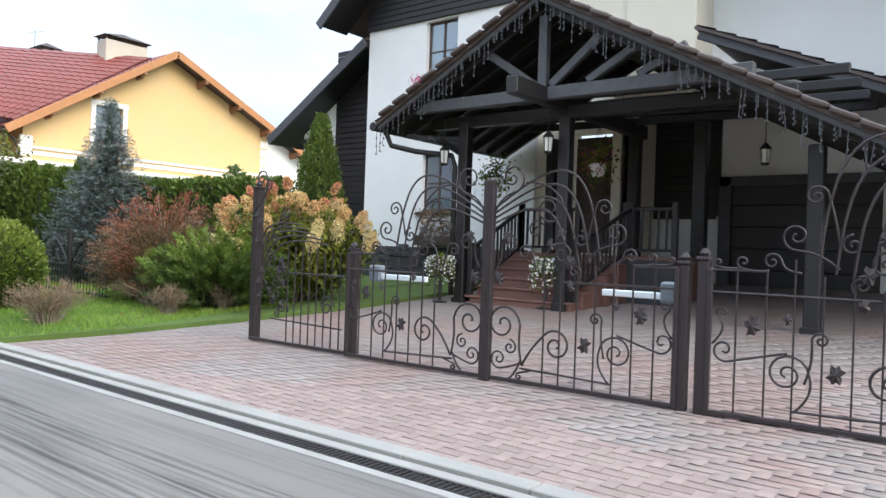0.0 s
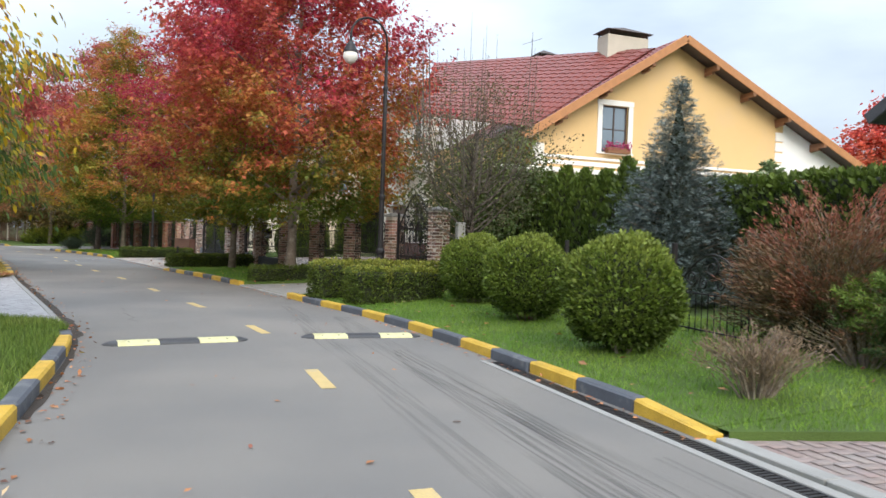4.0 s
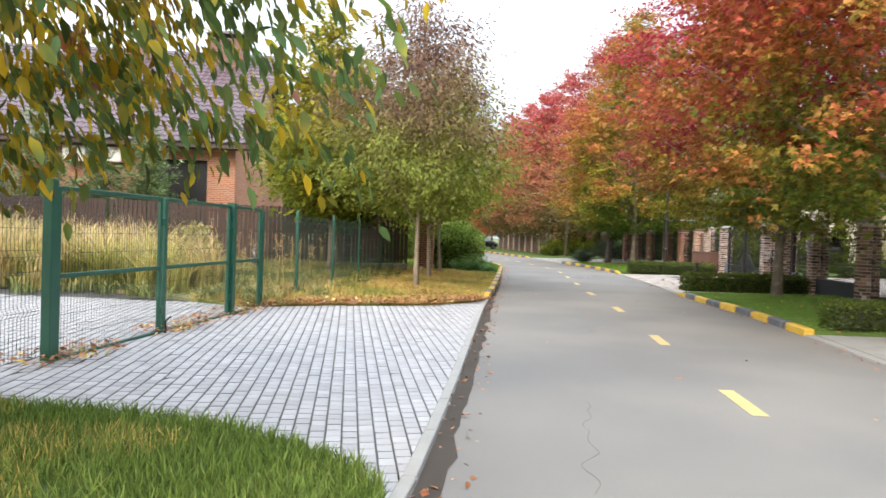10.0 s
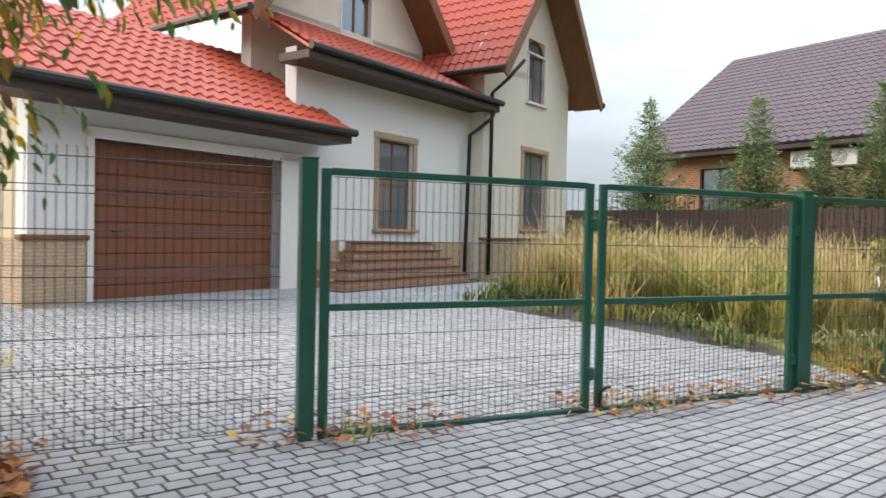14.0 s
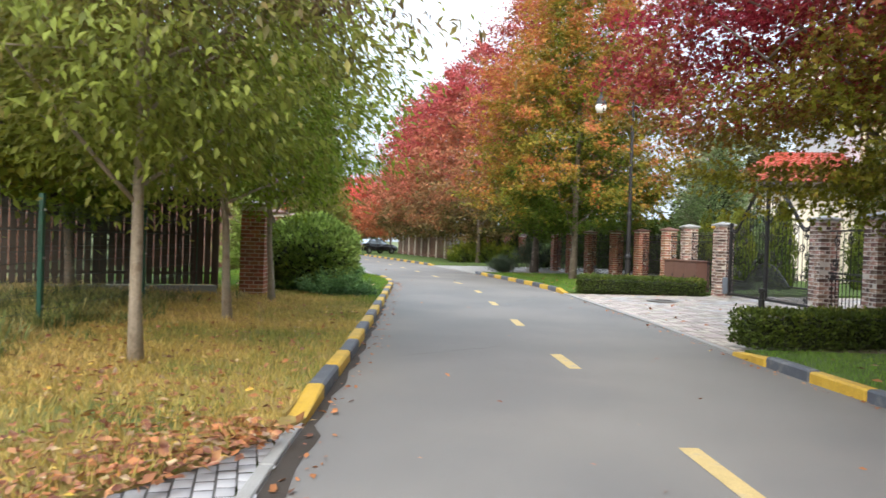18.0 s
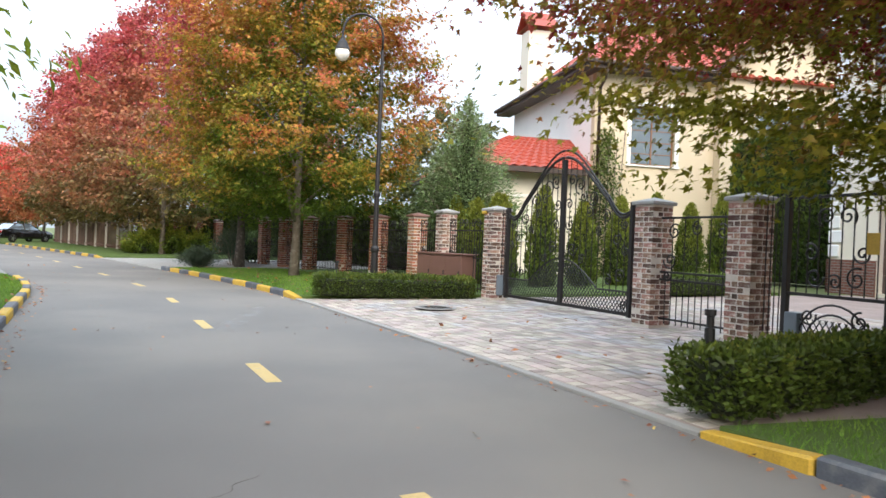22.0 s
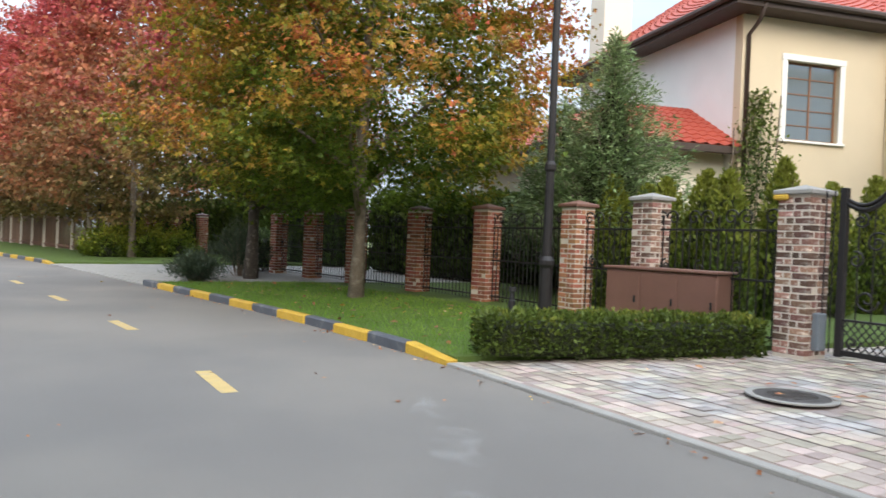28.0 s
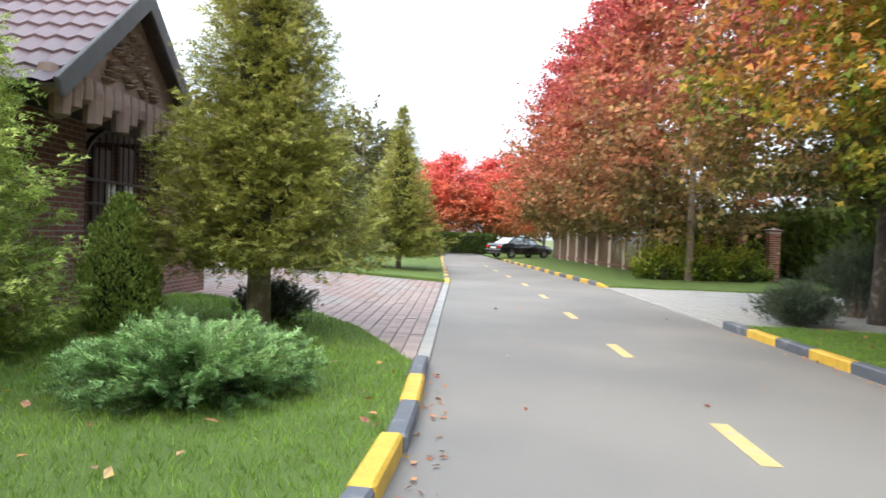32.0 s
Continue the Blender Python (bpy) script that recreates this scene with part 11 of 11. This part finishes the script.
litter("fallen_leaves", "dry leaves on the yellowed verge", scatter(4200, -29.4, -39, lambda x: yL(x) - 0.2, lambda x: yL(x) - 4.9, lambda x, y: zL(x, y) + 0.02, lambda x, y: rng.random() < 0.25 + 0.75 * math.exp(-(-29.4 - x) / 2.0)), 0.07, 0.04)
litter("fallen_leaves", "dry leaves heaped at the paving edge", scatter(4200, -24.6, -29.6, lambda x: PB(x) + 0.25, lambda x: PB(x) - 1.3, lambda x, y: zl(x, y) + 0.09, lambda x, y: rng.random() < math.exp(-abs(y - PB(x)) * 1.3)), 0.075, 0.04)
litter("fallen_leaves", "dry leaves drifted along the mesh fence", scatter(1300, -17.2, -29.5, lambda x: FENCE_L(x) + 0.35, lambda x: FENCE_L(x) - 0.35, lambda x, y: 0.06 + zl(x, y), lambda x, y: noise.noise((x * 0.9, 1, 0)) > -0.1), 0.075, 0.04)
q = rng.normal(size=(9500, 2))
r_ = np.hypot(q[:, 0], q[:, 1])
m = r_ < 1.9
hh = 0.30 * np.exp(-(r_[m] ** 2) / 1.1)
px_ = -16.75 + q[m, 0] * 0.62
py_ = -5.25 + q[m, 1] * 0.42
litter("leaf_pile", "raked pile of brown and yellow autumn leaves by the fence", np.c_[px_, py_, 0.14 + hh * rng.random(m.sum()) ** 0.4], 0.085, 0.02)
litter("fallen_leaves", "scattered leaves along the kerbs", np.concatenate([scatter(520, -8, -51, lambda x: yL(x) + 0.02, lambda x: yL(x) + 0.32, lambda x, y: 0.008), scatter(420, -10, -57, lambda x: yR(x) - 0.02, lambda x: yR(x) - 0.25, lambda x, y: 0.008)]), 0.055)
litter("fallen_leaves", "a few leaves on the road", scatter(130, -6, -60, yL, yR, lambda x, y: 0.008), 0.06)
litter("fallen_leaves", "a few leaves on the lawns", np.concatenate([scatter(160, -10.5, -35, lambda x: yR(x) + 0.2, lambda x: yR(x) + 3.8, lambda x, y: zR(x, y) + 0.05), scatter(160, -46.6, -57, lambda x: yR(x) + 0.2, lambda x: yR(x) + 3.5, lambda x, y: zR(x, y) + 0.05), scatter(150, -40, -51, lambda x: yL(x) - 0.2, lambda x: yL(x) - 5, lambda x, y: zL(x, y) + 0.05), scatter(60, -36, -46, lambda x: yR(x) + 0.2, lambda x: yR(x) + 4, lambda x, y: zr(x, y) + 0.06)]), 0.085)

# ---- pavers: the nearest are single pieces, the rest are joined ----
def pave(bed, angle, origin, cell, gap, keep, zf, near, mat_joined, mat_single, area, name="paver", bond=0.5, rise=0.016, ch=0.007, mixed=False, cross=0.0, wobble=0.0025, herring=False):
    """Rows of pavers over the area (u0, u1, v0, v1) in a frame turned by angle at origin."""
    ca, sa = math.cos(math.radians(angle)), math.sin(math.radians(angle))
    u0, u1, v0, v1 = area
    items = []
    row, v = 0, v0
    if herring:
        c = cell[1]
        for i in range(int((u1 - u0) / c)):
            for j in range(int((v1 - v0) / c)):
                if (i - j) % 4 in (0, 2):
                    flat_ = (i - j) % 4 == 0
                    cu, cv = (u0 + (i + 1) * c, v0 + (j + 0.5) * c) if flat_ else (u0 + (i + 0.5) * c, v0 + j * c)
                    x, y = origin[0] + cu * ca - cv * sa, origin[1] + cu * sa + cv * ca
                    if keep(x, y):
                        items.append((x, y, 2 * c - gap, c - gap) if flat_ else (x, y, c - gap, 2 * c - gap))
        v = v1
    while v < v1:
        h = cell[1]
        u = u0 - cell[0] + (bond * cell[0] if row % 2 else 0) + (rng.random() * 0.1 if mixed else 0)
        while u < u1:
            w = cell[0] * (rng.choice([0.7, 1.0, 1.25]) if mixed else 1.0)
            cu, cv = u + w / 2, v + h / 2
            x, y = origin[0] + cu * ca - cv * sa, origin[1] + cu * sa + cv * ca
            if keep(x, y):
                items.append((x, y, w - (cross or gap), h - gap))
            u += w
        v += h
        row += 1
    single = sorted((near(x, y), i) for i, (x, y, _, _) in enumerate(items))[:300]
    pick = {i for _, i in single}
    meshes = {}
    for i in pick:
        x, y, w, h = items[i]
        key = (round(w, 3), round(h, 3))
        if key not in meshes:
            g = Geo()
            a, b = w / 2, h / 2
            g.add([(-a, -b, -0.02), (a, -b, -0.02), (a, b, -0.02), (-a, b, -0.02), (-a, -b, rise - ch), (a, -b, rise - ch), (a, b, rise - ch), (-a, b, rise - ch), (-a + ch, -b + ch, rise), (a - ch, -b + ch, rise), (a - ch, b - ch, rise), (-a + ch, b - ch, rise)],
                  [(8, 9, 10, 11), (4, 5, 9, 8), (5, 6, 10, 9), (6, 7, 11, 10), (7, 4, 8, 11), (0, 1, 5, 4), (1, 2, 6, 5), (2, 3, 7, 6), (3, 0, 4, 7)])
            me = bpy.data.meshes.new(name)
            me.from_pydata(g.v, [], g.f)
            me.materials.append(mat_single)
            meshes[key] = me
        ob = new(name, meshes[key])
        ob.parent = bed
        ob.matrix_basis = pose(x, y, zf(x, y) + rng.normal() * wobble, rng.normal() * 200 * wobble, rng.normal() * 200 * wobble, angle)
    rest = [it for i, it in enumerate(items) if i not in pick]
    if rest:
        A = np.array(rest)
        n = len(A)
        a, b = A[:, 2] / 2, A[:, 3] / 2
        lx = np.stack([-a, a, a, -a, -a, a, a, -a, -a + ch, a - ch, a - ch, -a + ch], 1)
        ly = np.stack([-b, -b, b, b, -b, -b, b, b, -b + ch, -b + ch, b - ch, b - ch], 1)
        lz = np.tile([-0.02] * 4 + [rise - ch] * 4 + [rise] * 4, (n, 1)) + rng.normal(size=(n, 1)) * wobble
        X, Y = A[:, :1] + lx * ca - ly * sa, A[:, 1:2] + lx * sa + ly * ca
        Z = lz + np.array([zf(x, y) for x, y in A[:, :2]])[:, None] + lx * rng.normal(size=(n, 1)) * wobble * 4
        V = np.stack([X, Y, Z], 2).reshape(-1, 3)
        fl = np.array([8, 9, 10, 11, 4, 5, 9, 8, 5, 6, 10, 9, 6, 7, 11, 10, 7, 4, 8, 11])
        ix = (np.arange(n)[:, None] * 12 + fl[None]).ravel()
        tagged(fast_mesh(name + "s", V, ix, np.full(n * 5, 4), mat_joined, bed), kind="stuff")


objs = bpy.data.objects
pave(objs["driveway_bed_1"], 0, (0, 0), (0.2, 0.1), 0.004, lambda x, y: y > yR(x) + 0.23 and y < 15.5 and x > EDGE(y) and not (-8.4 < x < -4.4 and y > 11.0), lambda x, y: zr(x, y) + 0.005, lambda x, y: abs(x + 3.5) + abs(y - 4.2) * 3, M_pink, M_pinkobj, (-10.4, 3.5, 3.9, 15.4), "paver", 0.5, 0.0035, 0.0015, wobble=0.0006, herring=True)
pave(objs["driveway_bed_3"], 14, (-46.6, -3.6), (0.17, 0.165), 0.009, lambda x, y: yR(x) + 0.12 < y < yR(x) + 9.0 and -46.5 - 0.18 * (y - yR(x)) < x < -35.5 - 0.3 * (y - yR(x)) and math.hypot(x + 44.25, y + 1.0) > 0.42, lambda x, y: zr(x, y) + 0.012, lambda x, y: y - yR(x) + abs(x + 40) * 0.25, M_cobble, M_cobbleobj, (-2, 13, 0, 12), "cobble", 0.35, 0.008, 0.004, mixed=True)
def on_grey(x, y):
    if y > -5.65:
        return PB(x) < y < yL(x) - 0.04 and x < CORNER(y)
    if y > -7.9:
        return x < -17.0 + (-5.65 - y) * 0.5 and (x > -24.5 or y > PB(x))
    return max(-26.0, YARD(y)) < x < -12.2 and y > -17.5


pave(objs["driveway_bed_5"], 27, (-28.4, -4.5), (0.145, 0.115), 0.014, on_grey, lambda x, y: zl(x, y) + 0.012, lambda x, y: yL(x) - y + abs(x + 21) * 0.12, M_grey, M_greyobj, (-6, 18, -19, 8), "paver", 0.3, 0.0045, 0.003, cross=0.015, wobble=0.0012)
pave(objs["driveway_bed_6"], 24, (-64, -16.4), (0.2, 0.2), 0.014, lambda x, y: yL(x) - 11 < y < yL(x) - 0.17 and -64 < x < -51.2 and (x < -54.2 or y > LO6(x) - 0.02), lambda x, y: zl(x, y) + 0.012, lambda x, y: yL(x) - y + abs(x + 52) * 0.4, M_pink, M_pinkobj, (-6, 16, -12, 8), "paver", 0.5, 0.009, 0.005)
pave(objs["driveway_bed_4"], 25, (-66, -12), (0.22, 0.22), 0.014, lambda x, y: yR(x) + 0.16 < y < yR(x) + 6 and -66.4 < x < -57.8, lambda x, y: zr(x, y) + 0.03, lambda x, y: y - yR(x), M_concrete, M_concrete, (-3, 14, -4, 10), "paver", 0.5)
